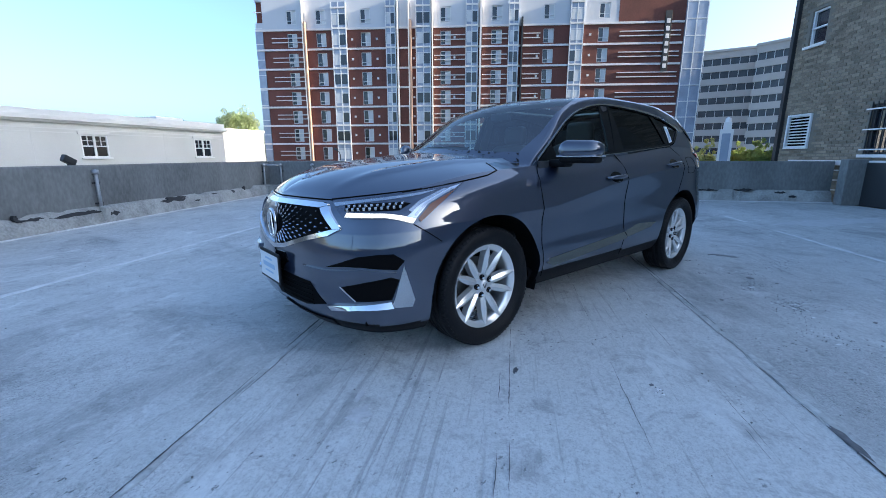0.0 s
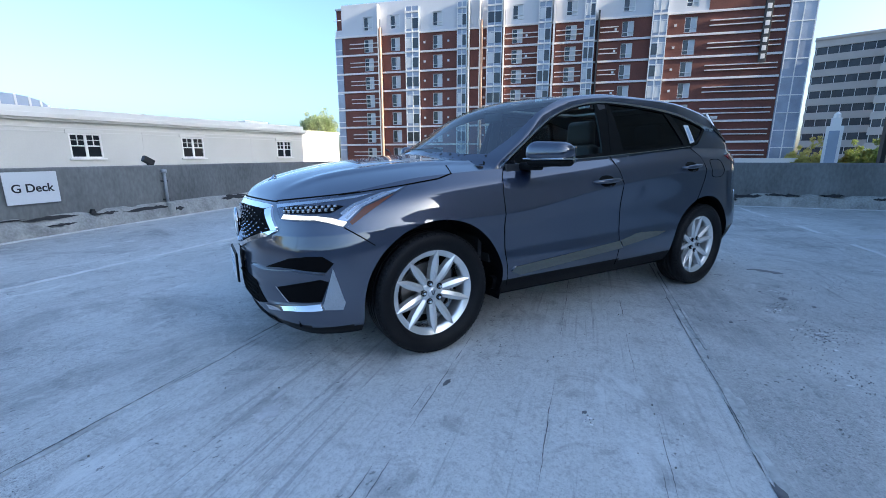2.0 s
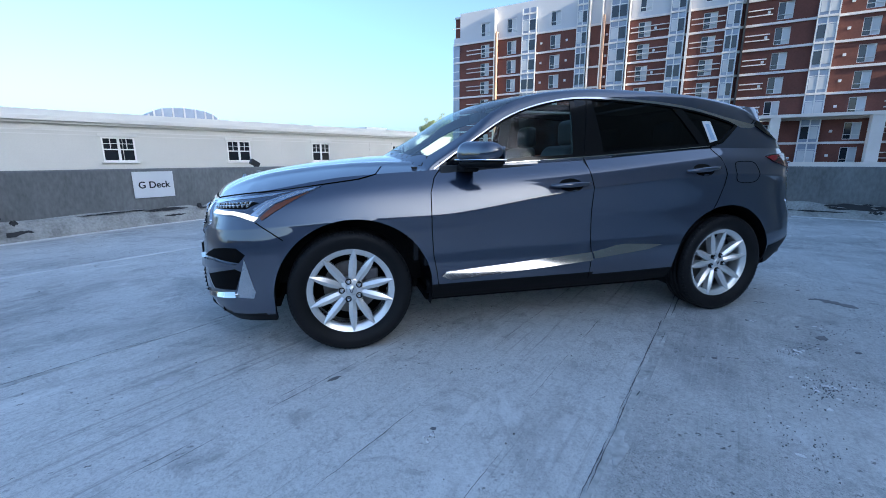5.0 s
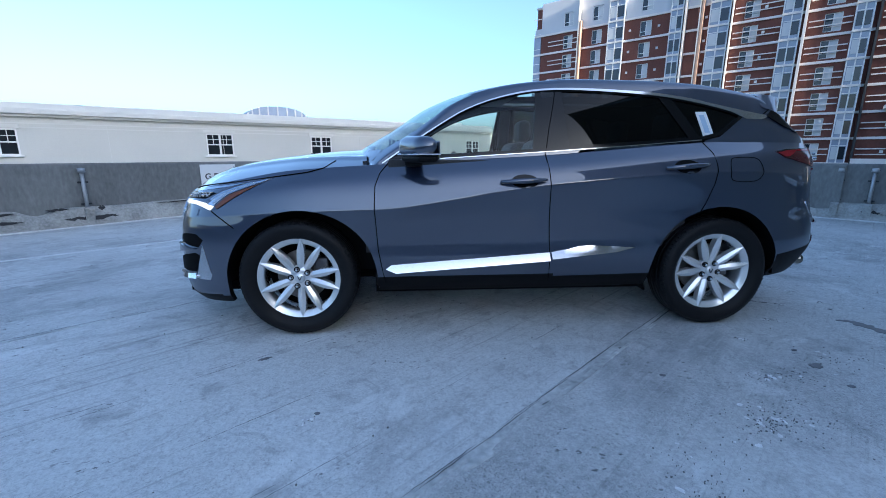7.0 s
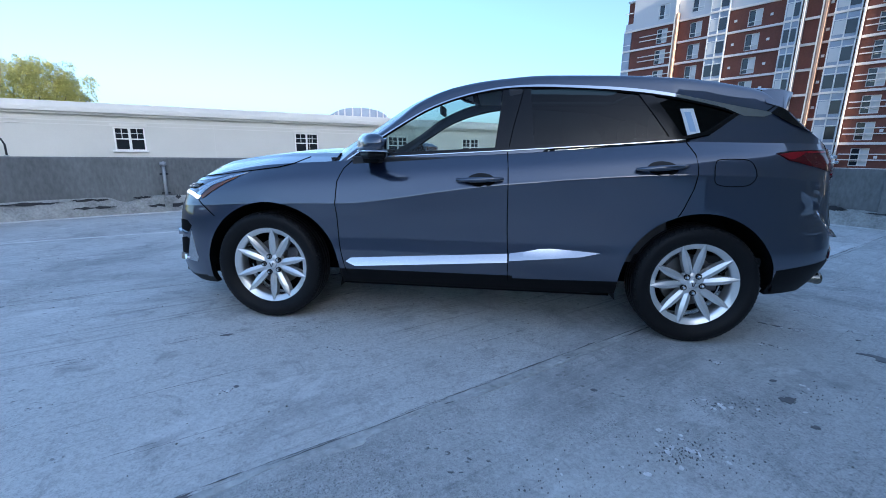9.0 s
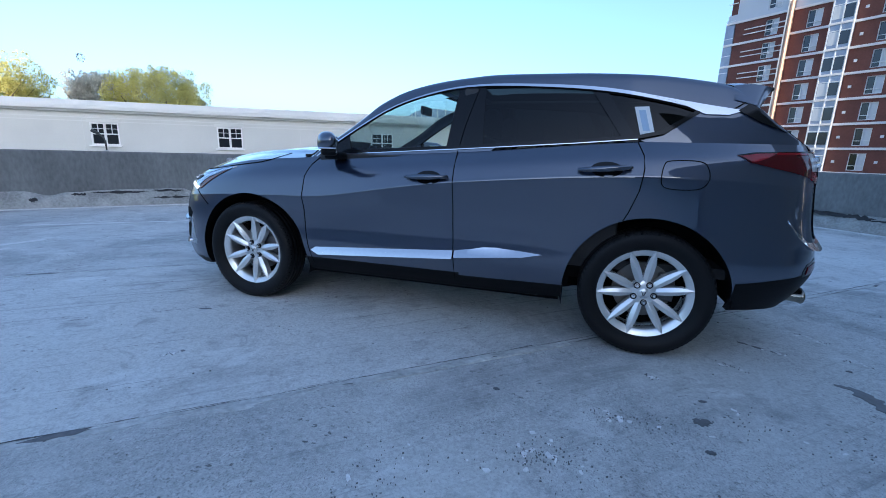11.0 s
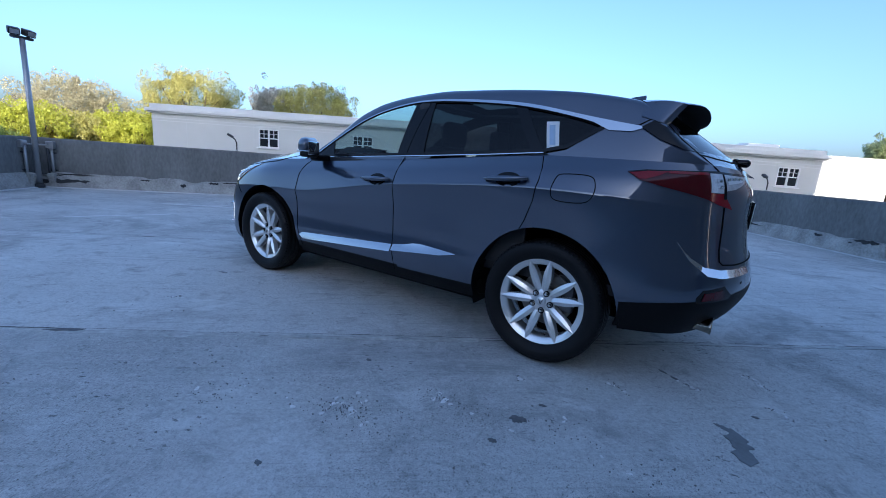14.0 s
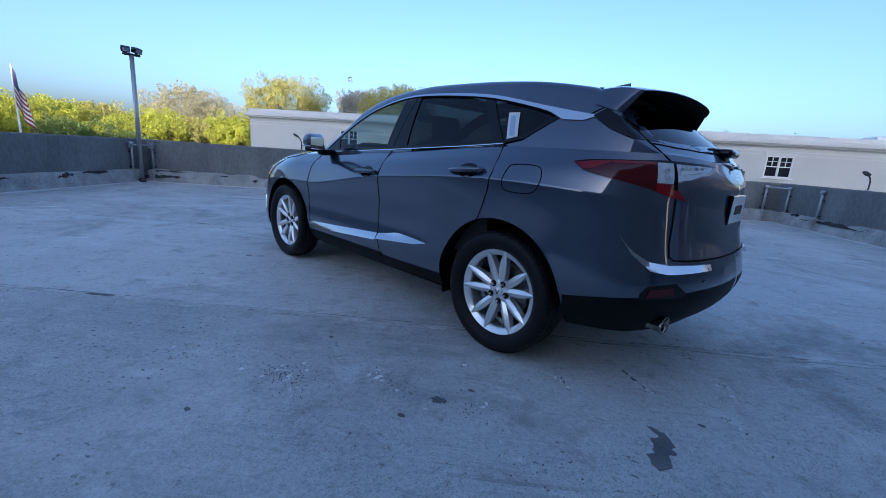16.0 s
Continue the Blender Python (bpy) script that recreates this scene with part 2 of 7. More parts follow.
    links.new(pour(-1.36, 0.03), rough_pour.inputs[1])
    worn = nodes.new("ShaderNodeMath")
    worn.operation = "MAXIMUM"
    links.new(sharp(noisy(0.65, 6, (1, 1, 1), 0, 0.6, 0.5), 0.46, 0.60), worn.inputs[0])
    links.new(times(rough_pour.outputs[0], sharp(noisy(0.9, 5, (1, 1, 1), 30, 0.6, 0.4), 0.36, 0.54)), worn.inputs[1])
    worn = worn.outputs[0]
    pits = times(specks(88.0, 0.62, (1.3, 0.8, 1), SLAB + 60), worn)
    chips = times(specks(90.0, 0.5, (1.2, 0.9, 1), SLAB), worn)
    holes = times(specks(40.0, 0.20, (1.5, 0.8, 1), 15), sharp(noisy(1.6, 6, (1, 1, 1), 50, 0.65, 0.6), 0.52, 0.62))
    grooves = times(sharp(noisy(5.0, 5, (9.0, 0.22, 1), SLAB, 0.6, 0.1), 0.56, 0.64), sharp(noisy(0.6, 4, (1.6, 0.8, 1), SLAB, 0.5), 0.50, 0.60))
    colour = layer(colour, noisy(0.8, 9, (1, 1, 1), 0, 0.66, 0.7), 0.50, 0.64, (0.62, 0.64, 0.62), 0.8)
    colour = layer(colour, noisy(1.1, 8, (3.2, 0.5, 1), SLAB, 0.66, 0.3), 0.51, 0.64, (0.66, 0.66, 0.65), 0.45)
    colour = layer(colour, noisy(0.55, 9, (1, 1, 1), 20, 0.68, 0.9), 0.53, 0.66, (0.25, 0.258, 0.254), 0.8)
    colour = layer(colour, noisy(3.4, 9, (1.2, 0.9, 1), 70, 0.72, 0.8), 0.52, 0.66, (0.70, 0.72, 0.70), 0.5)
    colour = layer(colour, noisy(4.6, 9, (1, 1, 1), 10, 0.74, 0.6), 0.53, 0.66, (0.24, 0.245, 0.243), 0.6)
    colour = layer(colour, noisy(17.0, 6, (1, 1, 1), 0, 0.78), 0.52, 0.68, (0.27, 0.275, 0.275), 0.45)
    colour = layer(colour, noisy(15.0, 6, (1, 1, 1), 30, 0.78), 0.55, 0.68, (0.68, 0.70, 0.68), 0.35)
    colour = layer(colour, noisy(90.0, 3, (1, 1, 1), 30, 0.8), 0.52, 0.66, (0.30, 0.302, 0.305), 0.55)
    colour = layer(colour, noisy(38.0, 4, (1, 1, 1), 75, 0.8), 0.50, 0.64, (0.32, 0.322, 0.325), 0.4)
    colour = layer(colour, noisy(60.0, 4, (1, 1, 1), 5, 0.8), 0.55, 0.66, (0.72, 0.73, 0.72), 0.35)
    colour = layer(colour, noisy(13.0, 5, (6.0, 0.28, 1), SLAB, 0.7), 0.53, 0.63, (0.60, 0.615, 0.595), 0.30)
    colour = layer(colour, noisy(9.0, 5, (7.0, 0.22, 1), SLAB, 0.75), 0.57, 0.66, (0.22, 0.23, 0.22), 0.35)
    colour = layer(colour, noisy(2.3, 7, (1.5, 0.8, 1), SLAB, 0.62, 0.4), 0.60, 0.67, (0.72, 0.735, 0.715), 0.6)
    colour = layer(colour, specks(11.0, 0.09, (1.6, 0.9, 1), 25), 0.0, 1.0, (0.70, 0.72, 0.70), 0.35)
    colour = layer(colour, grooves, 0.0, 1.0, (0.20, 0.20, 0.205), 0.38)
    colour = layer(colour, chips, 0.0, 1.0, (0.74, 0.75, 0.74), 0.40)
    colour = layer(colour, times(sharp(noisy(150.0, 4, (1, 1, 1), 20, 0.85), 0.52, 0.60), worn), 0.0, 1.0, (0.17, 0.172, 0.176), 0.55)
    colour = layer(colour, pits, 0.0, 1.0, (0.14, 0.142, 0.146), 0.62)
    colour = layer(colour, holes, 0.0, 1.0, (0.06, 0.06, 0.065), 0.8)
    dents = nodes.new("ShaderNodeMath")
    dents.operation = "MAXIMUM"
    links.new(pits, dents.inputs[0])
    links.new(grooves, dents.inputs[1])
    sunk = nodes.new("ShaderNodeBump")
    sunk.invert = True
    sunk.inputs["Strength"].default_value, sunk.inputs["Distance"].default_value = 0.7, 0.004
    links.new(dents.outputs[0], sunk.inputs["Height"])
    links.new(shader.inputs["Normal"].links[0].from_socket, sunk.inputs["Normal"])
    links.new(sunk.outputs["Normal"], shader.inputs["Normal"])
    links.new(colour, shader.inputs["Base Color"])
    return m


DECK = deck_material()


# ---- building blocks ----
def thing(name, label, category, group="", kind="", at=(0, 0, 0)):
    ob = new(name)
    ob.location = at
    return tagged(ob, label, category, group, kind)


def part(name, bm, material, parent=None, label="", smooth=False):
    mesh = bpy.data.meshes.new(name)
    bm.to_mesh(mesh)
    bm.free()
    for m in material if isinstance(material, (list, tuple)) else [material]:
        mesh.materials.append(m)
    if smooth:
        mesh.polygons.foreach_set("use_smooth", [True] * len(mesh.polygons))
    ob = new(name, mesh)
    if parent:
        ob.parent = parent
    return tagged(ob, label)


def share(ob, name, m, parent):
    """Another object on the mesh of ob."""
    twin = new(name, ob.data)
    twin.parent = parent
    twin.matrix_basis = m
    return twin


def box(bm, size, at=(0, 0, 0), turn=0.0, bevel=0.0, tilt=None):
    """A box of that size centred at a place, turned about z by degrees, added to bm."""
    m = Matrix.Translation(at) @ Matrix.Rotation(radians(turn), 4, "Z")
    if tilt is not None:
        m = m @ tilt
    made = bmesh.ops.create_cube(bm, size=1, matrix=m @ Matrix.Diagonal((*size, 1)))
    if bevel:
        edges = list({e for v in made["verts"] for e in v.link_edges})
        bmesh.ops.bevel(bm, geom=edges, offset=bevel, segments=2, profile=0.6, affect="EDGES")
    return bm


def boxed(size, at=(0, 0, 0), turn=0.0, bevel=0.0, tilt=None):
    return box(bmesh.new(), size, at, turn, bevel, tilt)


def tube(bm, points, radius, sides=8, end=None, cap=True):
    """A round bar along points; end: the radius at the far end."""
    points = [Vector(p) for p in points]
    rings, n = [], len(points)
    for i, p in enumerate(points):
        way = (points[min(i + 1, n - 1)] - points[max(i - 1, 0)]).normalized()
        side = way.orthogonal() if abs(way.z) > 0.95 else way.cross(Vector((0, 0, 1)))
        side.normalize()
        other = way.cross(side)
        r = radius if end is None else radius + (end - radius) * i / max(n - 1, 1)
        rings.append([bm.verts.new(p + r * (math.cos(a) * side + math.sin(a) * other)) for a in (2 * math.pi * k / sides for k in range(sides))])
    for a, b in zip(rings, rings[1:]):
        for k in range(sides):
            bm.faces.new((a[k], a[(k + 1) % sides], b[(k + 1) % sides], b[k]))
    if cap:
        bm.faces.new(rings[0][::-1])
        bm.faces.new(rings[-1])
    return bm


def lathe(bm, profile, sides=48, axis="y", at=(0, 0, 0), closed=False):
    """Turns a profile of (radius, along) about an axis."""
    rings = []
    for r, a in profile:
        ring = []
        for k in range(sides):
            c, s = math.cos(2 * math.pi * k / sides), math.sin(2 * math.pi * k / sides)
            p = {"y": (r * c, a, r * s), "z": (r * c, r * s, a), "x": (a, r * c, r * s)}[axis]
            ring.append(bm.verts.new(Vector(p) + Vector(at)))
        rings.append(ring)
    pairs = list(zip(rings, rings[1:])) + ([(rings[-1], rings[0])] if closed else [])
    for a, b in pairs:
        for k in range(sides):
            bm.faces.new((a[k], a[(k + 1) % sides], b[(k + 1) % sides], b[k]))
    return bm


def prism(bm, outline, low, high):
    """An upright prism over a plan outline."""
    a = [bm.verts.new((x, y, low)) for x, y in outline]
    b = [bm.verts.new((x, y, high)) for x, y in outline]
    n = len(a)
    for k in range(n):
        bm.faces.new((a[k], a[(k + 1) % n], b[(k + 1) % n], b[k]))
    bm.faces.new(a[::-1])
    bm.faces.new(b)
    bmesh.ops.recalc_face_normals(bm, faces=bm.faces)
    return bm


def glide(keys):
    """A smooth curve through (x, y) keys that never overshoots."""
    xs, ys = np.array([k[0] for k in keys], float), np.array([k[1] for k in keys], float)
    d = np.diff(ys) / np.diff(xs)
    m = np.zeros(len(xs))
    m[0], m[-1] = d[0], d[-1]
    for i in range(1, len(xs) - 1):
        m[i] = 0 if d[i - 1] * d[i] <= 0 else 2 * d[i - 1] * d[i] / (d[i - 1] + d[i])

    def at(x):
        x = min(max(x, xs[0]), xs[-1])
        i = int(min(max(np.searchsorted(xs, x) - 1, 0), len(xs) - 2))
        h = xs[i + 1] - xs[i]
        t = (x - xs[i]) / h
        return float((2 * t**3 - 3 * t**2 + 1) * ys[i] + (t**3 - 2 * t**2 + t) * h * m[i] + (3 * t**2 - 2 * t**3) * ys[i + 1] + (t**3 - t**2) * h * m[i + 1])

    return at


def rounded(points, steps=6, closed=True):
    """A smooth line (Catmull-Rom) through points of any dimension."""
    pts = [np.array(p, float) for p in points]
    n, out = len(pts), []
    for i in range(n if closed else n - 1):
        p = [pts[(i + k) % n] if closed else pts[min(max(i + k, 0), n - 1)] for k in (-1, 0, 1, 2)]
        for t in (s / steps for s in range(steps)):
            out.append(0.5 * (2 * p[1] + (p[2] - p[0]) * t + (2 * p[0] - 5 * p[1] + 4 * p[2] - p[3]) * t**2 + (3 * p[1] - p[0] - 3 * p[2] + p[3]) * t**3))
    return out if closed else out + [pts[-1]]


# ---- the deck ----
P0, PM, P1, P2, P3 = (-9.75, -0.65), (-4.8, 5.2), (1.25, 11.05), (10.95, -0.75), (0.6, -12.1)
STREET = -9.0
deck = part("floor", prism(bmesh.new(), [P0, PM, P1, P2, P3], -0.35, 0.0), DECK)
tagged(deck, "weathered grey concrete parking deck with stains", "floor", kind="structure")
ground = bmesh.new()
bmesh.ops.create_circle(ground, cap_ends=True, radius=2600, segments=64, matrix=Matrix.Translation((0, 0, STREET)))
tagged(part("ground", ground, GRASS), "street-level ground far below the deck", "ground", kind="structure")


def strip(points, wide, high, jag=0.0, seed=1):
    """A low ribbon along plan points, with uneven edges."""
    rng = random.Random(seed)
    cols = []
    dense = []
    for a, b in zip(points, points[1:]):
        n = max(1, int(math.dist(a, b) / 0.12))
        dense += [(a[0] + (b[0] - a[0]) * k / n, a[1] + (b[1] - a[1]) * k / n) for k in range(n)]
    dense.append(points[-1])
    for k, (x, y) in enumerate(dense):
        a, b = dense[max(k - 1, 0)], dense[min(k + 1, len(dense) - 1)]
        w = Vector((a[1] - b[1], b[0] - a[0])).normalized()
        l, r = wide / 2 + jag * rng.uniform(-1, 1), wide / 2 + jag * rng.uniform(-1, 1)
        cols.append([(x + w.x * l, y + w.y * l, -0.002), (x + w.x * l, y + w.y * l, high), (x - w.x * r, y - w.y * r, high), (x - w.x * r, y - w.y * r, -0.002)])
    return sheet_of(cols)


def sheet_of(cols):
    bm = bmesh.new()
    grid = [[bm.verts.new(p) for p in c] for c in cols]
    for a, b in zip(grid, grid[1:]):
        for k in range(len(a) - 1):
            bm.faces.new((a[k], b[k], b[k + 1], a[k + 1]))
    bmesh.ops.recalc_face_normals(bm, faces=bm.faces)
    return bm


JOINT = surface("joint_sealant", (0.12, 0.122, 0.126), rough=0.8, vary=0.5, coarse=2.5, fine=40, bump=0.3)
EDGE = surface("joint_edge", (0.47, 0.485, 0.47), rough=0.85, vary=0.45, coarse=4, fine=30, bump=0.6)
ALONG = Vector((math.cos(radians(SLAB)), math.sin(radians(SLAB))))


def cracks(start, length, seed, sides=(-0.021, 0.020), fill=0.6, wide=0.004):
    """Broken dark slivers along both edges of a filled joint."""
    rng = random.Random(seed)
    bm = bmesh.new()
    for side in sides:
        s = 0.0
        while s < length:
            run = rng.uniform(0.05, 0.9)
            if rng.random() < fill:
                n = max(3, int(run / 0.022))
                cols, off = [], side + rng.uniform(-0.008, 0.008)
                w = wide * rng.uniform(0.4, 1.3)
                for k in range(n + 1):
                    t, half = s + run * k / n, w * min(1, 3 * k / n + 0.1, 3 * (n - k) / n + 0.1) * rng.uniform(0.35, 1.25)
                    o = off + 0.006 * noise.noise(Vector((t * 5, seed, side * 50))) + rng.uniform(-0.0018, 0.0018)
                    base = Vector(start) + ALONG * t
                    across = Vector((-ALONG.y, ALONG.x))
                    p, q = base + across * (o - half), base + across * (o + half)
                    cols.append((bm.verts.new((p.x, p.y, 0.0042)), bm.verts.new((q.x, q.y, 0.0042))))
                for (a0, a1), (b0, b1) in zip(cols, cols[1:]):
                    bm.faces.new((a0, b0, b1, a1))
            s += run
    bmesh.ops.recalc_face_normals(bm, faces=bm.faces)
    return bm


def spall(x, y, rx, ry, turn, seed):
    """A low ragged chip with a domed top."""
    rng = random.Random(seed)
    bm = bmesh.new()
    c, s = math.cos(radians(turn)), math.sin(radians(turn))
    rings = []
    for grow, z in ((1.0, -0.001), (0.9, 0.0032), (0.5, 0.0046)):
        rng.seed(seed)
        ring = []
        for k in range(16):
            a = 2 * math.pi * k / 16
            px, py = (v * grow * rng.uniform(0.6, 1.15) for v in (rx * math.cos(a), ry * math.sin(a)))
            ring.append(bm.verts.new((x + c * px - s * py, y + s * px + c * py, z)))
        rings.append(ring)
    for a, b in zip(rings, rings[1:]):
        for k in range(16):
            bm.faces.new((a[k], a[(k + 1) % 16], b[(k + 1) % 16], b[k]))
    bm.faces.new(rings[-1])
    bmesh.ops.recalc_face_normals(bm, faces=bm.faces)
    return bm


for start, length, seed, fill in (((-4.6, -2.13), 7.2, 3, 0.75), ((-1.75, -3.25), 10.6, 4, 0.7), ((3.2, -6.1), 7.0, 5, 0.8)):
    end = (start[0] + ALONG.x * length, start[1] + ALONG.y * length)
    tagged(part("slab_joint", cracks(start, length, seed, fill=fill), JOINT), "dark broken crack lines along a filled slab joint", "joint", "slab joints", "structure")
    tagged(part("joint_shoulder", strip([start, end], 0.034, 0.0022, 0.016, seed + 20), EDGE), "pale filler ridge along a slab joint", "joint", "slab joints", "structure")
    tagged(part("joint_gap", cracks(start, length, seed + 60, (0.024,), 0.95, 0.0036), JOINT), "dark open gap along a slab joint", "joint", "slab joints", "structure")
    rng = random.Random(seed + 90)
    for _ in range(int(length * 0.9)):
        s, o = rng.uniform(0, length), rng.uniform(-0.03, 0.02)
        x, y = start[0] + ALONG.x * s - ALONG.y * o, start[1] + ALONG.y * s + ALONG.x * o
        tagged(part("joint_spall", spall(x, y, rng.uniform(0.05, 0.16), rng.uniform(0.012, 0.024), SLAB + rng.uniform(-9, 9), rng.randrange(999)), rng.choice((JOINT, EDGE, EDGE))), "broken chip of filler at a slab joint", "joint", "slab joints", "structure")
for start, length, seed in (((-2.05, -2.42), 3.9, 41), ((-1.30, -2.35), 2.8, 42), ((-3.1, -2.55), 2.6, 44)):
    tagged(part("saw_cut", cracks(start, length, seed, (0.0,) if seed == 41 else (-0.03, 0.0, 0.025), 0.75 if seed == 41 else 0.3, 0.002), JOINT), "thin broken scratches along the concrete deck", "joint", "slab joints", "structure")
for pts, wide, seed in (([(-6.3, 0.25), (-1.08, 4.63), (1.4, 6.75)], 0.07, 11), ([(8.26, 1.95), (6.95, 0.80)], 0.08, 12), ([(6.2, 0.05), (5.6, -0.45)], 0.08, 16), ([(4.95, -1.0), (3.3, -2.4)], 0.07, 13),
                        ([(4.0, 1.8), (5.0, 2.7)], 0.08, 14), ([(-5.3, -1.4), (-5.0, -0.2)], 0.10, 15), ([(-5.62, -3.1), (-5.55, -2.3)], 0.10, 17)):
    tagged(part("bay_line", strip(pts, wide, 0.004, 0.014, seed), LINE_PAINT), "worn white painted parking bay line on concrete", "line", "parking bay lines", "structure")


def blot(x, y, rx, ry, turn, seed, high=0.003):
    """A ragged flat patch on the deck."""
    rng = random.Random(seed)
    bm = bmesh.new()
    ring = []
    for k in range(28):
        a = 2 * math.pi * k / 28
        r = rng.uniform(0.55, 1.1)
        px, py = rx * r * math.cos(a), ry * r * math.sin(a)
        c, s = math.cos(radians(turn)), math.sin(radians(turn))
        ring.append((x + c * px - s * py, y + s * px + c * py))
    return prism(bm, ring, -0.002, high)


PALE = surface("pale_patch", (0.52, 0.53, 0.53), rough=0.8, vary=0.2, coarse=9, fine=60, bump=0.2)
WET = surface("oil_stain", (0.125, 0.13, 0.135), rough=0.45, vary=0.35, coarse=9, fine=60, bump=0.1)
# the long patch near x 6.9 is a faint sun patch put in as colour
for x, y, rx, ry, turn, seed in ((-2.35, -1.06, 0.085, 0.055, 20, 1), (-2.28, -0.93, 0.05, 0.02, 40, 2), (-1.0, -1.4, 0.03, 0.02, 0, 3), (6.9, -1.5, 2.0, 0.35, -25, 8), (-1.12, -1.84, 0.035, 0.022, 0, 31),
                                 (-2.0, 0.6, 0.1, 0.05, 10, 35)):
    tagged(part("pale_patch", blot(x, y, rx, ry, turn, seed), PALE), "pale patch on the concrete deck", "patch", "deck patches", "structure")
for x, y, rx, ry, turn, seed in ((2.375, -0.945, 0.055, 0.014, -25, 15), (0.66, -1.58, 0.018, 0.012, 0, 6), (2.05, -0.50, 0.03, 0.010, -30, 7), (2.12, -0.545, 0.035, 0.012, -30, 9), (2.50, -0.72, 0.018, 0.010, 0, 14), (1.57, -1.54, 0.045, 0.030, 20, 5), (-1.50, -1.25, 0.04, 0.015, 30, 18), (0.93, -2.44, 0.018, 0.012, 0, 10),
                                 (1.62, -1.35, 0.02, 0.012, 0, 11), (-1.3, 0.2, 0.12, 0.01, 41, 12), (-1.09, -1.80, 0.015, 0.01, 0, 13), (0.6, -1.25, 0.02, 0.012, 0, 16), (1.55, -1.75, 0.02, 0.015, 0, 17)):
    tagged(part("dark_stain", blot(x, y, rx, ry, turn, seed, 0.0035), WET), "dark ragged stain soaked into the concrete deck", "stain", "deck stains", "structure")


def soaked(x, y, lobes, turn, seed):
    """One smooth-edged stain: a wavering outline round a row of lobes (along, wide)."""
    c, s = math.cos(radians(turn)), math.sin(radians(turn))
    left, right = [], []
    n = 40
    for k in range(n + 1):
        t = (len(lobes) - 1) * k / n
        i = min(int(t), len(lobes) - 2)
        a, w = (lobes[i][q] + (lobes[i + 1][q] - lobes[i][q]) * (t - i) for q in (0, 1))
        for side, rim in ((1, left), (-1, right)):
            v = side * w * (1 + 0.9 * noise.noise(Vector((a * 24, seed + side * 7.3, 0)))) + 0.3 * w * noise.noise(Vector((a * 60, seed, 3)))
            rim.append((x + c * a - s * v, y + s * a + c * v))
    return prism(bmesh.new(), right + left[::-1], -0.002, 0.0036)


tagged(part("dark_stain", soaked(2.43, -1.05, ((-0.13, 0.004), (-0.09, 0.022), (-0.05, 0.05), (0.0, 0.052), (0.04, 0.028), (0.08, 0.042), (0.13, 0.022), (0.15, 0.004)), -75, 2), WET), "dark blotchy stain soaked into the concrete deck", "stain", "deck stains", "structure")


def pitted(x, y, wide, deep, turn, chips, pits, seed):
    """A worn spot: thin pale chips of scaled concrete with dark pits among them."""
    rng = random.Random(seed)
    c, s = math.cos(radians(turn)), math.sin(radians(turn))
    made = []
    for count, low, high, top in ((chips, 0.006, 0.020, 0.0030), (3 * pits, 0.0015, 0.0050, 0.0040)):
        bm = bmesh.new()
        for _ in range(count):
            u, v = rng.gauss(0, wide), rng.gauss(0, deep)
            r = rng.uniform(low, high)
            lean, squash = rng.uniform(0, math.pi), rng.uniform(0.35, 0.8)
            ring = []
            for k in range(9):
                a = 2 * math.pi * k / 9
                p, q = r * math.cos(a) * rng.uniform(0.6, 1.15), r * squash * math.sin(a) * rng.uniform(0.6, 1.15)
                p, q = u + p * math.cos(lean) - q * math.sin(lean), v + p * math.sin(lean) + q * math.cos(lean)
                ring.append((x + c * p - s * q, y + s * p + c * q))
            height = top + rng.uniform(0, 0.0006)
            low_ring, high_ring = ([bm.verts.new((px, py, z)) for px, py in ring] for z in (-0.001, height))
            for k in range(9):
                bm.faces.new((low_ring[k], low_ring[(k + 1) % 9], high_ring[(k + 1) % 9], high_ring[k]))
            bm.faces.new(high_ring)
        made.append(bm)
    spot = tagged(part("scaled_spot", made[0], SCALED), "scaled concrete spot with pale chips and dark pits", "patch", "deck patches", "structure")
    part("pits", made[1], PIT, spot, "dark pits")


SCALED = surface("scaled_concrete", (0.74, 0.75, 0.74), rough=0.9, vary=0.25, coarse=12, fine=90, bump=0.3)
# raised flecks stand for pits, the shade inside them put into the colour
PIT = surface("pit_shadow", (0.13, 0.132, 0.136), rough=0.9, vary=0.3, coarse=20, fine=150)
for x, y, wide, deep, turn, chips, pits, seed in ((1.16, -1.63, 0.045, 0.02, -20, 6, 9, 1), (0.92, -2.00, 0.06, 0.04, 10, 12, 16, 2), (0.95, -2.0, 0.13, 0.09, 10, 6, 34, 3), (1.41, -1.18, 0.03, 0.012, -15, 5, 4, 4), (1.87, -0.89, 0.035, 0.012, -30, 3, 7, 5),
                                                 (2.16, -0.57, 0.06, 0.010, -30, 7, 6, 6), (2.55, -0.29, 0.06, 0.012, -50, 7, 3, 7), (2.60, -0.59, 0.03, 0.01, -40, 4, 2, 8), (-1.12, -1.85, 0.022, 0.012, 0, 4, 3, 9), (1.35, -1.62, 0.09, 0.05, 0, 3, 14, 10), (0.42, -2.25, 0.14, 0.08, 40, 4, 22, 11), (2.3, -1.6, 0.16, 0.1, 0, 4, 22, 12), (1.75, -1.5, 0.12, 0.08, 0, 3, 14, 13)):
    pitted(x, y, wide, deep, turn, chips, pits, seed)
tagged(part("joint_sealant", strip([(1.00, -0.915), (0.60, -1.262), (0.06, -1.735)], 0.020, 0.0056, 0.003, 71), EDGE), "pale bead of sealant left in a slab joint", "joint", "slab joints", "structure")
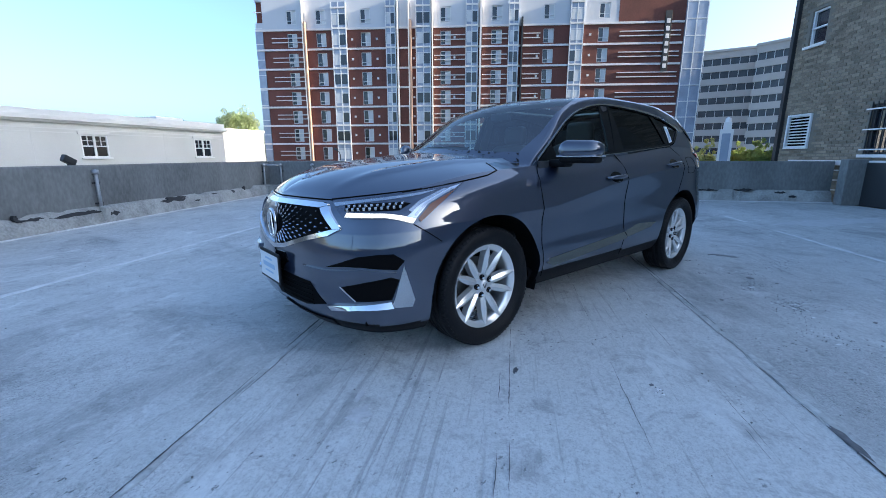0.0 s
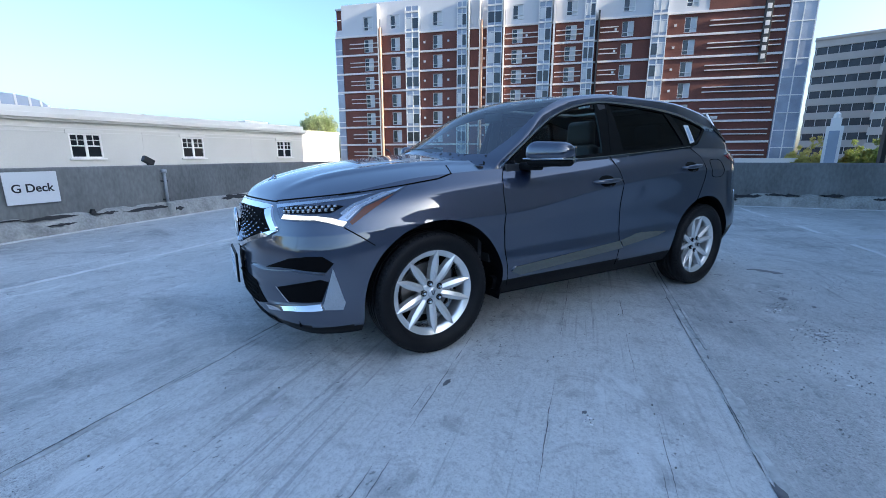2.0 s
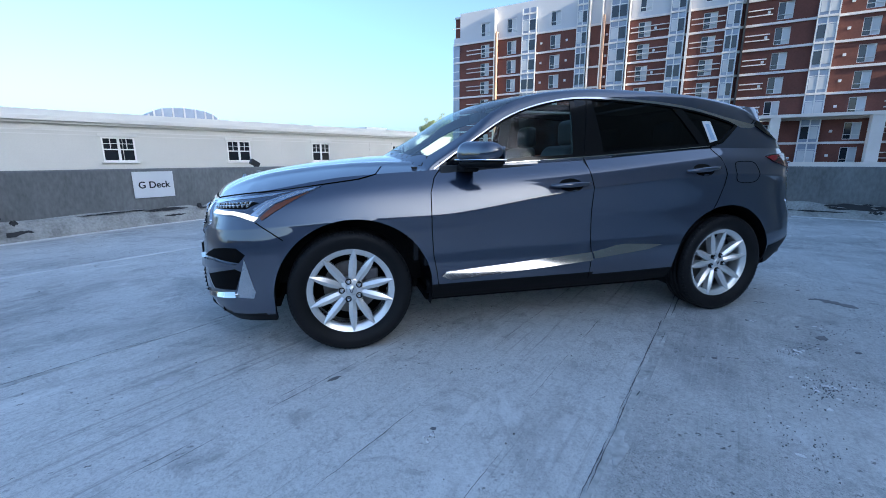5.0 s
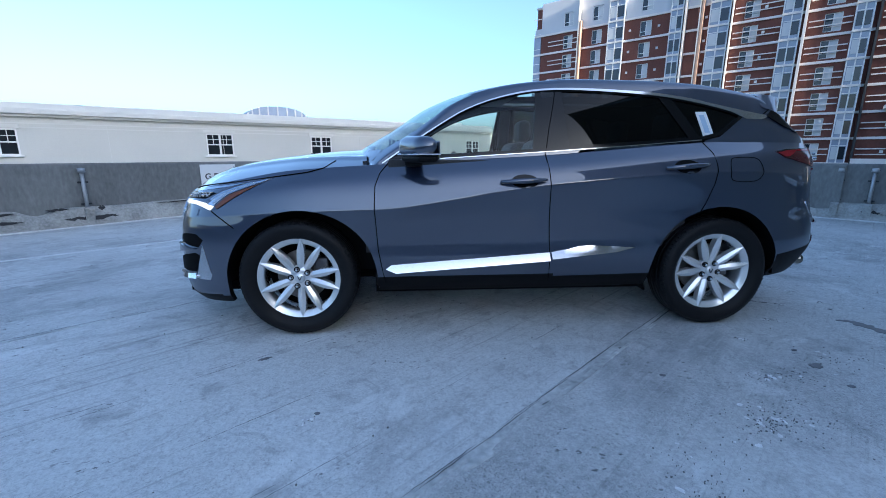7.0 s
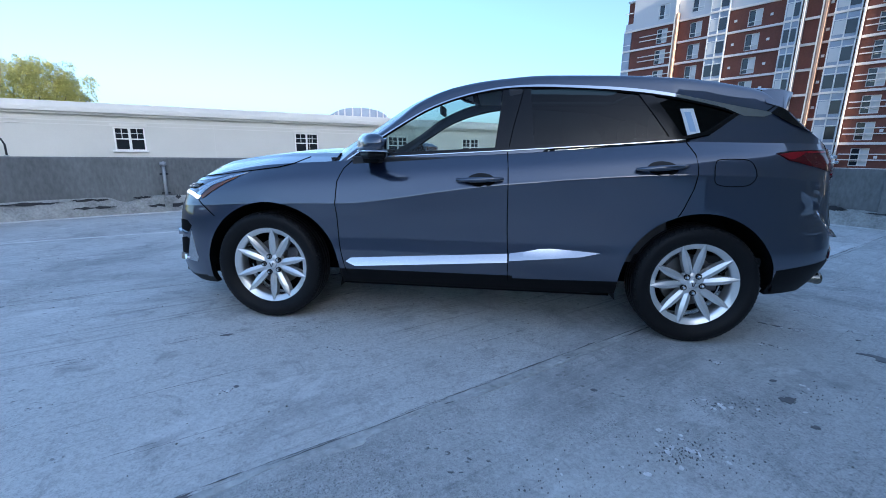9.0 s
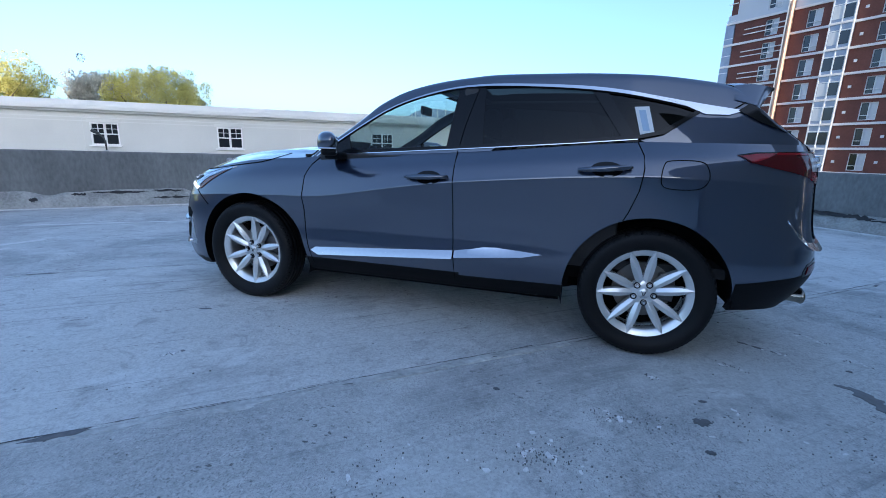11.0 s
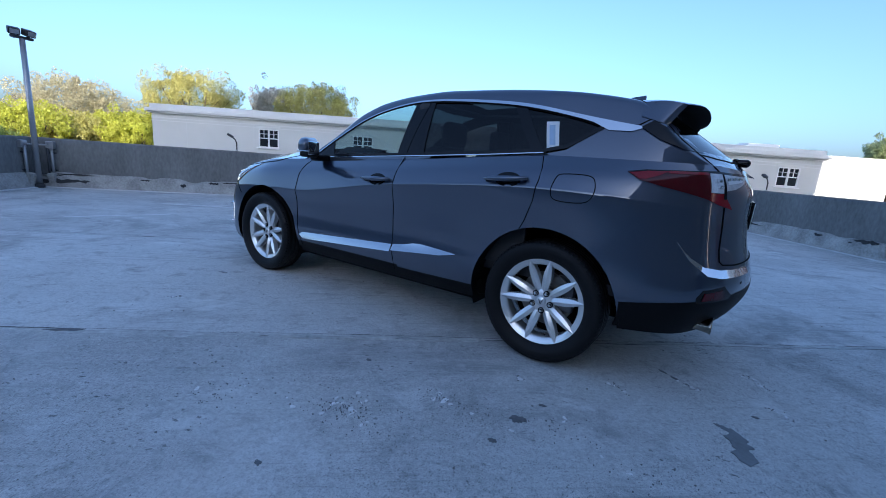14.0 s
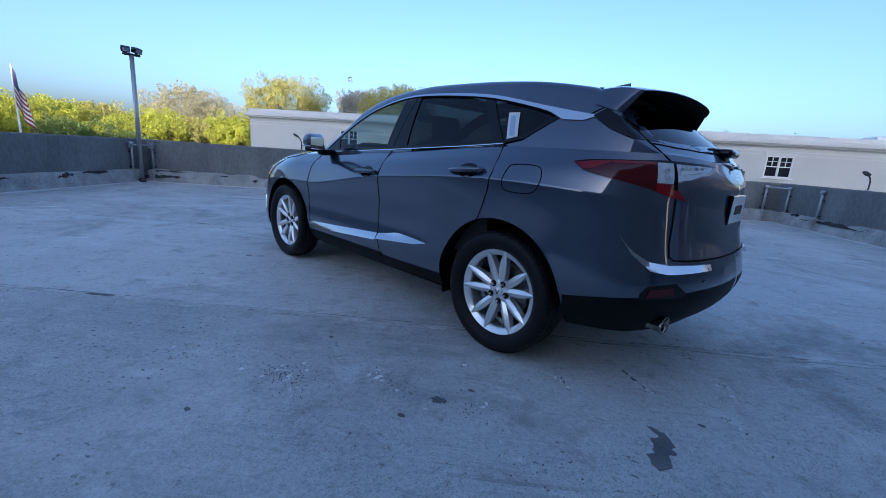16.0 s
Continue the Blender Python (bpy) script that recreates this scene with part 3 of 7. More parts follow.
tagged(part("joint_spall", spall(-0.40, -2.135, 0.11, 0.03, SLAB, 72), EDGE), "broken chip of filler at a slab joint", "joint", "slab joints", "structure")
rng = random.Random(77)
grit = bmesh.new()
for k in range(500):
    x, y = rng.uniform(-5, 5), rng.uniform(-3.2, 3.5)
    s = rng.choice((0.002, 0.002, 0.003, 0.003, 0.005))
    made = bmesh.ops.create_icosphere(grit, subdivisions=1, radius=s, matrix=Matrix.Translation((x, y, s * 0.4)))
tagged(part("grit", grit, surface("grit", (0.16, 0.16, 0.15), rough=0.9, vary=0.5, coarse=8)), "small loose grit scattered over the deck", "grit", kind="stuff")


# ---- parapet ----
def parapet(name, a, b, label):
    """A concrete wall from a to b, with a battered, spalled curb at its foot on the deck side."""
    a, b = Vector(a), Vector(b)
    way = (b - a).normalized()
    out = Vector((-way.y, way.x))
    length = (b - a).length
    wall = thing(name, label, "wall", kind="structure")
    n = int(length / 0.35)
    cols = []
    for k in range(n + 1):
        p = a + way * length * k / n
        wave = 0.006 * noise.noise(Vector((p.x, p.y, 0)))
        cols.append([(*(p + out * o), z) for o, z in ((0.0, 0.0), (0.0 + wave, 0.98), (0.012 + wave, 1.0), (0.20, 1.0), (0.22, 0.98), (0.22, -0.35))])
    part("panel", sheet_of(cols), CONCRETE_WALL, wall)
    cols = []
    m = int(length / 0.06)
    for k in range(m + 1):
        p = a + way * length * k / m
        chip = max(0, noise.noise(Vector((p.x * 2.3, p.y * 2.3, 5))) - 0.05) * 0.16
        chop = max(0, noise.noise(Vector((p.x * 5, p.y * 5, 9)))) * 0.05
        top = 0.27 + 0.025 * noise.noise(Vector((p.x, p.y, 3))) - chip
        cols.append([(*(p + out * o), z) for o, z in ((-0.150 + chop * 0.3, 0.0), (-0.135 + chop, 0.07), (-0.10 + chop, top * 0.75), (-0.07 + chop, top), (-0.004, top + 0.03))])
    part("curb", sheet_of(cols), CONCRETE_CURB, wall, "pale spalled concrete curb")
    cols = []
    for k in range(m + 1):
        p = a + way * length * k / m
        j = 0.012 * noise.noise(Vector((p.x * 3, p.y * 3, 7)))
        cols.append([(*(p + out * o), z) for o, z in ((-0.205 + j, -0.002), (-0.20 + j, 0.012), (-0.158, 0.016), (-0.152, -0.002))])
    part("base_line", sheet_of(cols), LINE_PAINT, wall, "white line along the foot")
    rng = random.Random(len(name) * 7 + int(length * 10))
    for k in range(int(length * 1.9)):
        s = rng.uniform(0.3, length - 0.3)
        long, tall, z = rng.choice((rng.uniform(0.04, 0.16), rng.uniform(0.15, 0.55))), rng.uniform(0.012, 0.045), rng.choice((0.27, 0.26, 0.25, 0.22, 0.14)) + rng.uniform(-0.02, 0.02)
        bm = bmesh.new()
        ring = []
        for q in range(26):
            t = 2 * math.pi * q / 26
            ring.append((s + long * math.cos(t) * rng.uniform(0.8, 1.1), z + tall * math.sin(t) * rng.uniform(0.15, 1.3)))
        front, backs = [], []
        for u, v in ring:
            depth = -0.150 + 0.07 * min(max(v, 0) / 0.25, 1.1) ** 1.2 - 0.006
            p = a + way * u + out * depth
            front.append(bm.verts.new((p.x, p.y, v)))
            p = p + out * 0.05
            backs.append(bm.verts.new((p.x, p.y, v)))
        bm.faces.new(front)
        for q in range(26):
            bm.faces.new((front[q], backs[q], backs[(q + 1) % 26], front[(q + 1) % 26]))
        bmesh.ops.recalc_face_normals(bm, faces=bm.faces)
        part("spall", bm, TAR, wall)
    return wall


CONCRETE_NOTE = "dark grey weathered concrete parapet with a spalled curb"
parapet("wall_west", P0, PM, CONCRETE_NOTE)
parapet("wall_north_west", PM, P1, CONCRETE_NOTE)
parapet("wall_north_east", P1, P2, CONCRETE_NOTE)
parapet("wall_south_west", P3, P0, CONCRETE_NOTE)
parapet("wall_south_east", (4.6, -7.72), P3, CONCRETE_NOTE)


def conduit(x, y, turn, label="rusty steel pipe bracket on the concrete parapet"):
    """A capped stub of pipe with clamps, fixed upright to the parapet's inner face."""
    ob = thing("wall_conduit", label, "pipe", "parapet pipes", at=(x, y, 0))
    ob.rotation_euler.z = radians(turn)
    part("pipe", tube(bmesh.new(), [(0, -0.05, 0.16), (0, -0.05, 0.86)], 0.028, 12), GALV, ob, smooth=True)
    part("cap", lathe(bmesh.new(), [(0.0, 0.93), (0.05, 0.92), (0.055, 0.86), (0.03, 0.85)], 16, "z", (0, -0.05, 0)), GALV, ob, smooth=True)
    for z in (0.35, 0.70):
        part("clamp", boxed((0.14, 0.03, 0.03), (0, -0.03, z), 0, 0.005), METAL_DARK, ob)
    part("foot", boxed((0.12, 0.12, 0.30), (0, -0.10, 0.15), 0, 0.02, Matrix.Rotation(0.25, 4, "X")), CONCRETE_CURB, ob)
    return ob


def on_wall(a, b, t, inset=0.0):
    a, b = Vector(a), Vector(b)
    way = (b - a).normalized()
    p = a + way * t
    return p.x + way.y * inset, p.y - way.x * inset, math.degrees(math.atan2(way.y, way.x))


for a, b, s in ((PM, P1, 2.45), (P0, PM, 5.79), (PM, P1, 8.05), (P1, P2, 0.45), (P1, P2, 1.5), (P1, P2, 5.28), (P1, P2, 9.39), (P1, P2, 9.83), (P0, PM, 0.3)):
    conduit(*on_wall(a, b, s))
conduit(*on_wall(P3, P0, 15.1))
rail = thing("corner_rail", "steel handrail bar across the parapet corner", "rail")
x0, y0, _ = on_wall(PM, P1, 8.05, 0.06)
x1, y1, _ = on_wall(P1, P2, 0.45, 0.06)
part("bar", tube(bmesh.new(), [(x0, y0, 0.88), (x1, y1, 0.88)], 0.022, 10), GALV, rail, smooth=True)
# a thicker panel near the middle of the far wall
x, y, turn = on_wall(P1, P2, 9.0, 0.03)
tagged(part("wall_pier", boxed((0.9, 0.10, 0.97), (x, y, 0.487), turn, 0.01), CONCRETE_WALL), "grey concrete pier on the parapet", "pier", kind="structure")

# deck sign
sign = thing("deck_sign", "white parking deck sign with black lettering on the parapet", "sign")
sx, sy, turn = on_wall(PM, P1, 0.30, 0.0)
sign.matrix_basis = pose(sx, sy, 0.72, 0, 0, turn)
part("plate", boxed((0.67, 0.012, 0.46), (0, -0.03, 0), 0, 0.004), WHITE, sign)


def lettering(name, text, size, parent, material, at, turn=(90, 0, 0), bold=0.004):
    curve = bpy.data.curves.new(name, "FONT")
    curve.body, curve.size, curve.align_x, curve.align_y, curve.extrude, curve.offset = text, size, "CENTER", "CENTER", 0.001, bold
    curve.materials.append(material)
    ob = new(name, curve)
    ob.parent = parent
    ob.matrix_basis = pose(*at, *turn)
    return ob


lettering("lettering", "G Deck", 0.165, sign, INK, (0.0, -0.039, -0.01), bold=0.003)


# ---- buildings ----
def pierced(x0, x1, z0, z1, holes, y0, y1):
    """One slab in the x-z plane between y0 and y1, with oblong holes (x0, x1, z0, z1) right through it."""
    bm, spots = bmesh.new(), {}
    xs = sorted({x0, x1, *[round(v, 4) for h in holes for v in h[:2]]})
    zs = sorted({z0, z1, *[round(v, 4) for h in holes for v in h[2:]]})
    full = {}
    for i, (a, b) in enumerate(zip(xs, xs[1:])):
        for k, (c, d) in enumerate(zip(zs, zs[1:])):
            mx, mz = (a + b) / 2, (c + d) / 2
            full[i, k] = not any(h[0] < mx < h[1] and h[2] < mz < h[3] for h in holes)

    def spot(x, y, z):
        if (x, y, z) not in spots:
            spots[x, y, z] = bm.verts.new((x, y, z))
        return spots[x, y, z]

    for (i, k), solid in full.items():
        if not solid:
            continue
        a, b, c, d = xs[i], xs[i + 1], zs[k], zs[k + 1]
        bm.faces.new([spot(x, y0, z) for x, z in ((a, c), (b, c), (b, d), (a, d))])
        bm.faces.new([spot(x, y1, z) for x, z in ((a, c), (a, d), (b, d), (b, c))])
        for (di, dk), (p, q) in (((-1, 0), ((a, c), (a, d))), ((1, 0), ((b, d), (b, c))), ((0, -1), ((b, c), (a, c))), ((0, 1), ((a, d), (b, d)))):
            if not full.get((i + di, k + dk), False):
                bm.faces.new([spot(p[0], y0, p[1]), spot(q[0], y0, q[1]), spot(q[0], y1, q[1]), spot(p[0], y1, p[1])])
    bmesh.ops.recalc_face_normals(bm, faces=bm.faces)
    return bm


def wall_with_holes(length, low, high, holes, thick=0.35):
    return pierced(0.0, length, low, high, holes, 0.0, thick)


def building(name, label, at, turn):
    ob = thing(name, label, "building")
    ob.matrix_basis = pose(at[0], at[1], 0, 0, 0, turn)
    return ob


def slab(name, parent, x0, x1, y0, y1, z0, z1, material, label="", bevel=0.0):
    return part(name, boxed((x1 - x0, y1 - y0, z1 - z0), ((x0 + x1) / 2, (y0 + y1) / 2, (z0 + z1) / 2), 0, bevel), material, parent, label)


def frame_mesh(w, h, bar, deep, mull=(), rails=()):
    """A window frame centred at the origin in the x-z plane, with upright bars (x, width) and level bars (z, width, x0, x1)."""
    xs = [-w / 2 + bar] + [v for x, b in sorted(mull) for v in (x - b / 2, x + b / 2)] + [w / 2 - bar]
    holes = []
    for a, b in zip(xs[::2], xs[1::2]):
        zs = [-h / 2 + bar] + [v for z, t, x0, x1 in sorted(rails) if x0 < (a + b) / 2 < x1 for v in (z - t / 2, z + t / 2)] + [h / 2 - bar]
        holes += [(a, b, c, d) for c, d in zip(zs[::2], zs[1::2])]
    return pierced(-w / 2, w / 2, -h / 2, h / 2, holes, -deep / 2, deep / 2)


# the long stucco building behind the parapet
SHADE_PANE = surface("shaded_pane", (0.016, 0.02, 0.026), rough=0.15, vary=0.3, coarse=0.7, bump=0.0, spec=0.2)
stucco = building("stucco_building", "long pale grey stucco building with a white cornice", (-0.516 * 34 - 28.6 * 0.857, 0.857 * 34 - 28.6 * 0.516), 31.05)
SL = 58.4
wins = [(s + 28.6, 1.88) for s in (-17.83, -9.3, 2.7, 10.55, 17.9, 27.3)]
holes = [(x - 0.92, x + 0.92, z - 0.80, z + 0.80) for x, z in wins]
part("wall", wall_with_holes(SL, STREET, 3.55, holes), STUCCO, stucco)
slab("end_wall", stucco, SL - 0.35, SL, 0.353, 14, STREET, 3.55, STUCCO)
slab("end_wall", stucco, 0, 0.35, 0.353, 14, STREET, 3.55, STUCCO)
slab("back_wall", stucco, 0.36, SL - 0.36, 13.65, 13.998, STREET, 3.5, STUCCO)
slab("roof", stucco, 0.4, SL - 0.4, 0.4, 13.6, 3.3, 3.5, STUCCO_TRIM)
for z0, z1, proud in ((3.85, 4.22, 0.10), (3.55, 3.85, 0.38), (3.40, 3.548, 0.22), (2.98, 3.05, 0.04), (2.74, 2.80, 0.04)):
    slab("cornice", stucco, -proud, SL + proud, -proud, 0.30 if z0 > 3.5 else -0.002, z0, z1, STUCCO_TRIM, bevel=0.02 if z1 - z0 > 0.1 else 0)
    if z0 > 3.3:
        slab("cornice", stucco, SL - 0.3, SL + proud, 0.302, 14.0, z0, z1, STUCCO_TRIM)
        slab("cornice", stucco, -proud, 0.3, 0.302, 14.0, z0, z1, STUCCO_TRIM)
first = None
for x, z in wins:
    if first is None:
        rails = []
        for x0, x1 in ((-0.88, -0.06), (0.06, 0.88)):
            rails += [(0.0, 0.08, x0, x1), (0.38, 0.035, x0, x1)]
        first = part("window", frame_mesh(1.84, 1.60, 0.09, 0.12, ((0.0, 0.14),), rails), WHITE_FRAME, stucco, "white double sash window")
        first.matrix_basis = pose(x, 0.06, z)
        pane = part("pane", boxed((1.70, 0.02, 1.46), (0, 0.05, 0)), SHADE_PANE, first)
        bars = [part("muntin", boxed((0.035, 0.08, 0.66), (x1, 0.0, 0.375)), WHITE_FRAME, first) for x1 in (-0.45, 0.45)]
        sill = part("sill", boxed((2.10, 0.22, 0.10), (0, -0.10, -0.86), 0, 0.01), WHITE_FRAME, first)
        head = part("lintel", boxed((2.14, 0.10, 0.24), (0, -0.09, 0.93), 0, 0.01), STUCCO_TRIM, first)
    else:
        copy = share(first, "window", pose(x, 0.06, z), stucco)
        for p in (pane, sill, head, *bars):
            share(p, p.name.split(".")[0], Matrix.Identity(4), copy)
for x in (3.2, 9.4, 24.6, 31.5, 42.7, 52.0):
    slab("wall_joint", stucco, x, x + 0.025, -0.012, 0.01, -2, 2.97, STUCCO_TRIM)
sky_light = thing("rooftop_skylight", "blue-grey ribbed vaulted skylight on a flat roof", "skylight")
sky_light.matrix_basis = stucco.matrix_basis @ pose(38.8, 12.0, 3.5)
bm = bmesh.new()
cols = []
for k in range(13):
    a = math.pi * k / 12
    cols.append([(-3.0 * math.cos(a) * 1.05, y, 1.3 + 1.35 * math.sin(a) ** 0.7) for y in (0.0, 3.0)])
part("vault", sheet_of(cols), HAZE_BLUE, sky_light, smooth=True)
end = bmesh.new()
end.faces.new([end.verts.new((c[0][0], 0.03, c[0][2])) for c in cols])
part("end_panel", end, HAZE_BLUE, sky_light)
slab("base", sky_light, -3.2, 3.2, -0.02, 3.0, 0.0, 1.3, STUCCO_TRIM)
for k in range(9):
    a = math.pi * (k + 1) / 10
    part("rib", boxed((0.14, 0.10, 1.35 * math.sin(a) ** 0.7 + 0.06), (-3.0 * math.cos(a) * 1.05, -0.02, 1.3 + 0.675 * math.sin(a) ** 0.7)), STUCCO_TRIM, sky_light)
unit = thing("rooftop_unit", "white metal air handling box on a flat roof", "air unit")
unit.matrix_basis = stucco.matrix_basis @ pose(55.6, 3.4, 3.5)
slab("casing", unit, -1.4, 1.4, 0, 1.6, 0.1, 1.25, WHITE_FRAME, bevel=0.05)
slab("base", unit, -1.3, 1.3, 0.1, 1.5, 0, 0.098, METAL_DARK)

# a lower wing beyond the stucco building's end
wing = building("low_wing", "low wing beside the stucco building, whitened to look sunlit", (8.1 - 0.31, 44.55 + 0.51), 31.05)
# the white base colour stands in for sunlight on this wall
slab("wall", wing, 0, 6.1, 0, 9, STREET, 3.72, WHITE_FRAME)
slab("coping", wing, -0.1, 6.2, -0.12, 9.1, 3.722, 3.92, WHITE_FRAME)

# the red brick apartment block
block = building("apartment_block", "red brick apartment block with pale bands and bay windows", (15.8, 56.43), -44.0)
WL, TOP, BRICK_TOP = 54.4, 20.3, 16.45
FLOORS = [16.45 - 2.29 * k for k in range(12)]
SASH = (4.7, 8.4, 14.0, 23.9, 30.1, 36.3, 42.75)
BAYS = ((10.8, 1.75), (17.2, 1.15), (21.2, 1.75), (27.1, 1.4), (32.1, 1.15), (39.5, 1.5))
holes = []
for f in FLOORS:
    for x in SASH:
        holes.append((x - 0.62, x + 0.62, f - 2.0, f - 0.42))
top_holes = [(x - 0.62, x + 0.62, BRICK_TOP + 0.6, BRICK_TOP + 2.25) for x in SASH]
part("wall", wall_with_holes(WL - 3.4, STREET, BRICK_TOP, [(a - 1.0, b - 1.0, c, d) for a, b, c, d in holes]), BRICK_RED, block).location = (1.0, 0, 0)
part("upper_wall", wall_with_holes(WL - 11.0, BRICK_TOP, TOP, [(a - 1.0, b - 1.0, c, d) for a, b, c, d in top_holes]), CLADDING, block).location = (1.0, 0.03, 0)
slab("upper_wall", block, WL - 10.0, WL - 2.4, 0.0, 0.35, BRICK_TOP, TOP - 1.2, BRICK_RED)
slab("upper_wall", block, 0.0, 1.0, 0.2, 6.0, BRICK_TOP, 17.4, CLADDING)
slab("core", block, 0.15, WL - 0.15, 0.36, 18, STREET, TOP - 0.5, BRICK_RED)
slab("roof", block, 0.1, WL - 0.1, 0.1, 18.1, TOP - 0.498, TOP - 0.3, CLADDING)
sash = bay = None


def add_window(kind, x, z):
    global sash, bay
    if kind == "sash":
        if sash is None:
            sash = part("window", frame_mesh(1.24, 1.58, 0.06, 0.10, ((0.0, 0.07),), ((-0.35, 0.05, -0.6, 0.6),)), WHITE_FRAME, block, "white framed sash window")
            sash.matrix_basis = pose(x, 0.12, z)
            part("pane", boxed((0.58, 0.02, 1.48), (-0.30, 0.04, 0)), DARK_PANE, sash)
            part("blind", boxed((0.55, 0.02, 1.48), (0.30, 0.045, 0)), BLIND, sash)
        else:
            twin = share(sash, "window", pose(x, 0.12, z), block)
            for c in sash.children:
                share(c, c.name.split(".")[0], Matrix.Identity(4), twin)


for f in FLOORS[:9]:
    for x in SASH:
        add_window("sash", x, f - 1.21)
for x in SASH:
    add_window("sash", x, BRICK_TOP + 1.425)
for x, w in BAYS:
    slab("bay", block, x - w / 2, x + w / 2, -0.42, 0.1, STREET, TOP - 0.9, BLUE_PANE, "glazed projecting bay")
    for e in (-w / 2, 0.0, w / 2):
        slab("bay_post", block, x + e - 0.05, x + e + 0.05, -0.47, -0.421, STREET, TOP - 0.9, WHITE_FRAME)
    for f in FLOORS[:10] + [18.74]:
        slab("bay_pane", block, x - w / 2 + 0.1, x - 0.06, -0.452, -0.423, f - 1.9, f - 0.75, BLIND if (int(x * 7 + f * 3) % 3) else DARK_PANE)
        slab("bay_pane", block, x + 0.06, x + w / 2 - 0.1, -0.452, -0.423, f - 1.9, f - 0.75, BLIND if (int(x * 5 + f * 7) % 4 == 0) else DARK_PANE)
        slab("bay_band", block, x - w / 2 - 0.06, x + w / 2 + 0.06, -0.52, -0.471, f - 0.10, f + 0.10, STONE_BAND)
        slab("bay_rail", block, x - w / 2 + 0.06, x + w / 2 - 0.06, -0.462, -0.453, f - 0.70, f - 0.62, WHITE_FRAME)
# orange strips beside the pale pilasters: warm sunlight put into the colour
FIN = surface("terracotta_fin", (0.55, 0.36, 0.27), rough=0.8, vary=0.1)
for x, w, m in ((6.25, 0.12, STONE_BAND), (6.50, 0.14, FIN), (18.05, 0.16, STONE_BAND), (19.42, 0.12, STONE_BAND), (19.65, 0.20, FIN), (28.15, 0.22, STONE_BAND), (22.3, 0.10, STONE_BAND), (33.1, 0.16, METAL_DARK)):
    slab("pilaster", block, x - w / 2, x + w / 2, -0.62, 0.0, STREET, TOP - 0.4 if m is STONE_BAND else BRICK_TOP + 0.8, m)
for f in FLOORS[:10]:
    z = f
    spans = [0.05]
    for x, w in sorted(BAYS):
        spans += [x - w / 2 - 0.01, x + w / 2 + 0.01]
    spans += [WL - 2.5]
    for a, b in zip(spans[::2], spans[1::2]):
        slab("band", block, a, b, -0.14, -0.002, z - 0.11, z + 0.11, STONE_BAND)
    for a, b in ((2.1, 6.05), (22.5, 26.3), (28.4, 31.4), (33.3, 35.3), (44.6, 51.6)):
        for dz in (-0.95, -1.45):
            slab("rail_band", block, a, b, -0.20, -0.14 if b < 44 else -0.002, z + dz - 0.05, z + dz + 0.05, STONE_BAND)
for f in FLOORS[:9]:
    for x in (12.3, 15.4, 19.95, 25.0, 35.0, 41.2):
        part("wall_vent", boxed((0.24, 0.08, 0.24), (x, -0.03, f - 1.2)), WHITE_FRAME, block)
slab("corner_glass", block, WL - 2.4, WL, -0.25, 2.0, STREET, TOP - 1.4, BLUE_PANE, "glazed corner")
slab("corner_glass", block, 0.0, 0.95, -0.05, 0.35, STREET, BRICK_TOP, BLUE_PANE)
for k in range(13):
    z = TOP - 1.4 - 2.29 / 2 * (k + 0.2) * 1.6
    slab("glass_rail", block, WL - 2.4, WL + 0.03, -0.30, -0.251, z - 0.05, z + 0.05, WHITE_FRAME)
    slab("glass_rail", block, 0.0, 0.95, -0.09, -0.051, z - 0.04, z + 0.04, WHITE_FRAME)
for x in (WL - 2.35, WL - 1.2, WL - 0.03):
    slab("glass_post", block, x - 0.05, x + 0.05, -0.29, -0.251, STREET, TOP - 1.4, WHITE_FRAME)
for x0, x1 in ((36.2, 37.0), (43.6, 44.5)):
    slab("column", block, x0, x1, -1.6, -0.8, STREET, 5.1, STONE_BAND)
slab("canopy", block, 34.5, 46.0, -1.7, -0.21, 5.102, 5.4, STONE_BAND)
slab("terrace", block, 33.0, 54.0, -2.2, -1.72, STREET, 0.9, STONE_BAND)
# the block's upright name sign: plain bars in place of the letters
board = thing("name_sign", "dark upright sign with pale bars on a brick facade", "sign")
board.matrix_basis = block.matrix_basis @ pose(50.0, -0.25, 14.3)
part("board", boxed((0.75, 0.12, 6.6), (0, 0, 0), 0, 0.02), METAL_DARK, board)
for k in range(7):
    part("letter_bar", boxed((0.42, 0.05, 0.50), (0.0, -0.08, 2.2 - 0.82 * k), 0, 0.02), STONE_BAND, board)

# far office blocks between the apartments and the tan brick wall
for name, bearing, dist, wide, turn, tall in (("office_block", 72.6, 160, 14.5, -72.6, 31.5), ("office_block", 77.0, 150, 12.5, -100.0, 30.5)):
    b = radians(bearing)
    c, s = math.cos(radians(turn)), math.sin(radians(turn))
    office = building(name, "beige office block with dark ribbon windows", (-3 + dist * math.sin(b) - c * wide / 2, -2.6 + dist * math.cos(b) - s * wide / 2), turn)
    slab("core", office, 0, wide, 0.5, 16, STREET, tall, OFFICE_STONE)
    for k in range(11):
        z = tall - 3.75 * k
        slab("spandrel", office, -0.1, wide + 0.1, 0.0, 0.498, z - 1.85, z, OFFICE_STONE)
        slab("ribbon_window", office, 0.05, wide - 0.05, 0.25, 0.495, z - 3.70, z - 1.87, OFFICE_PANE)
        for q in range(7):
            x = 0.3 + (wide - 0.6) * q / 6
            slab("mullion", office, x - 0.06, x + 0.06, 0.15, 0.248, z - 3.72, z - 1.86, WHITE_FRAME)
    slab("parapet", office, -0.3, wide + 0.3, -0.3, 16.2, tall + 0.002, tall + 0.7, OFFICE_STONE)

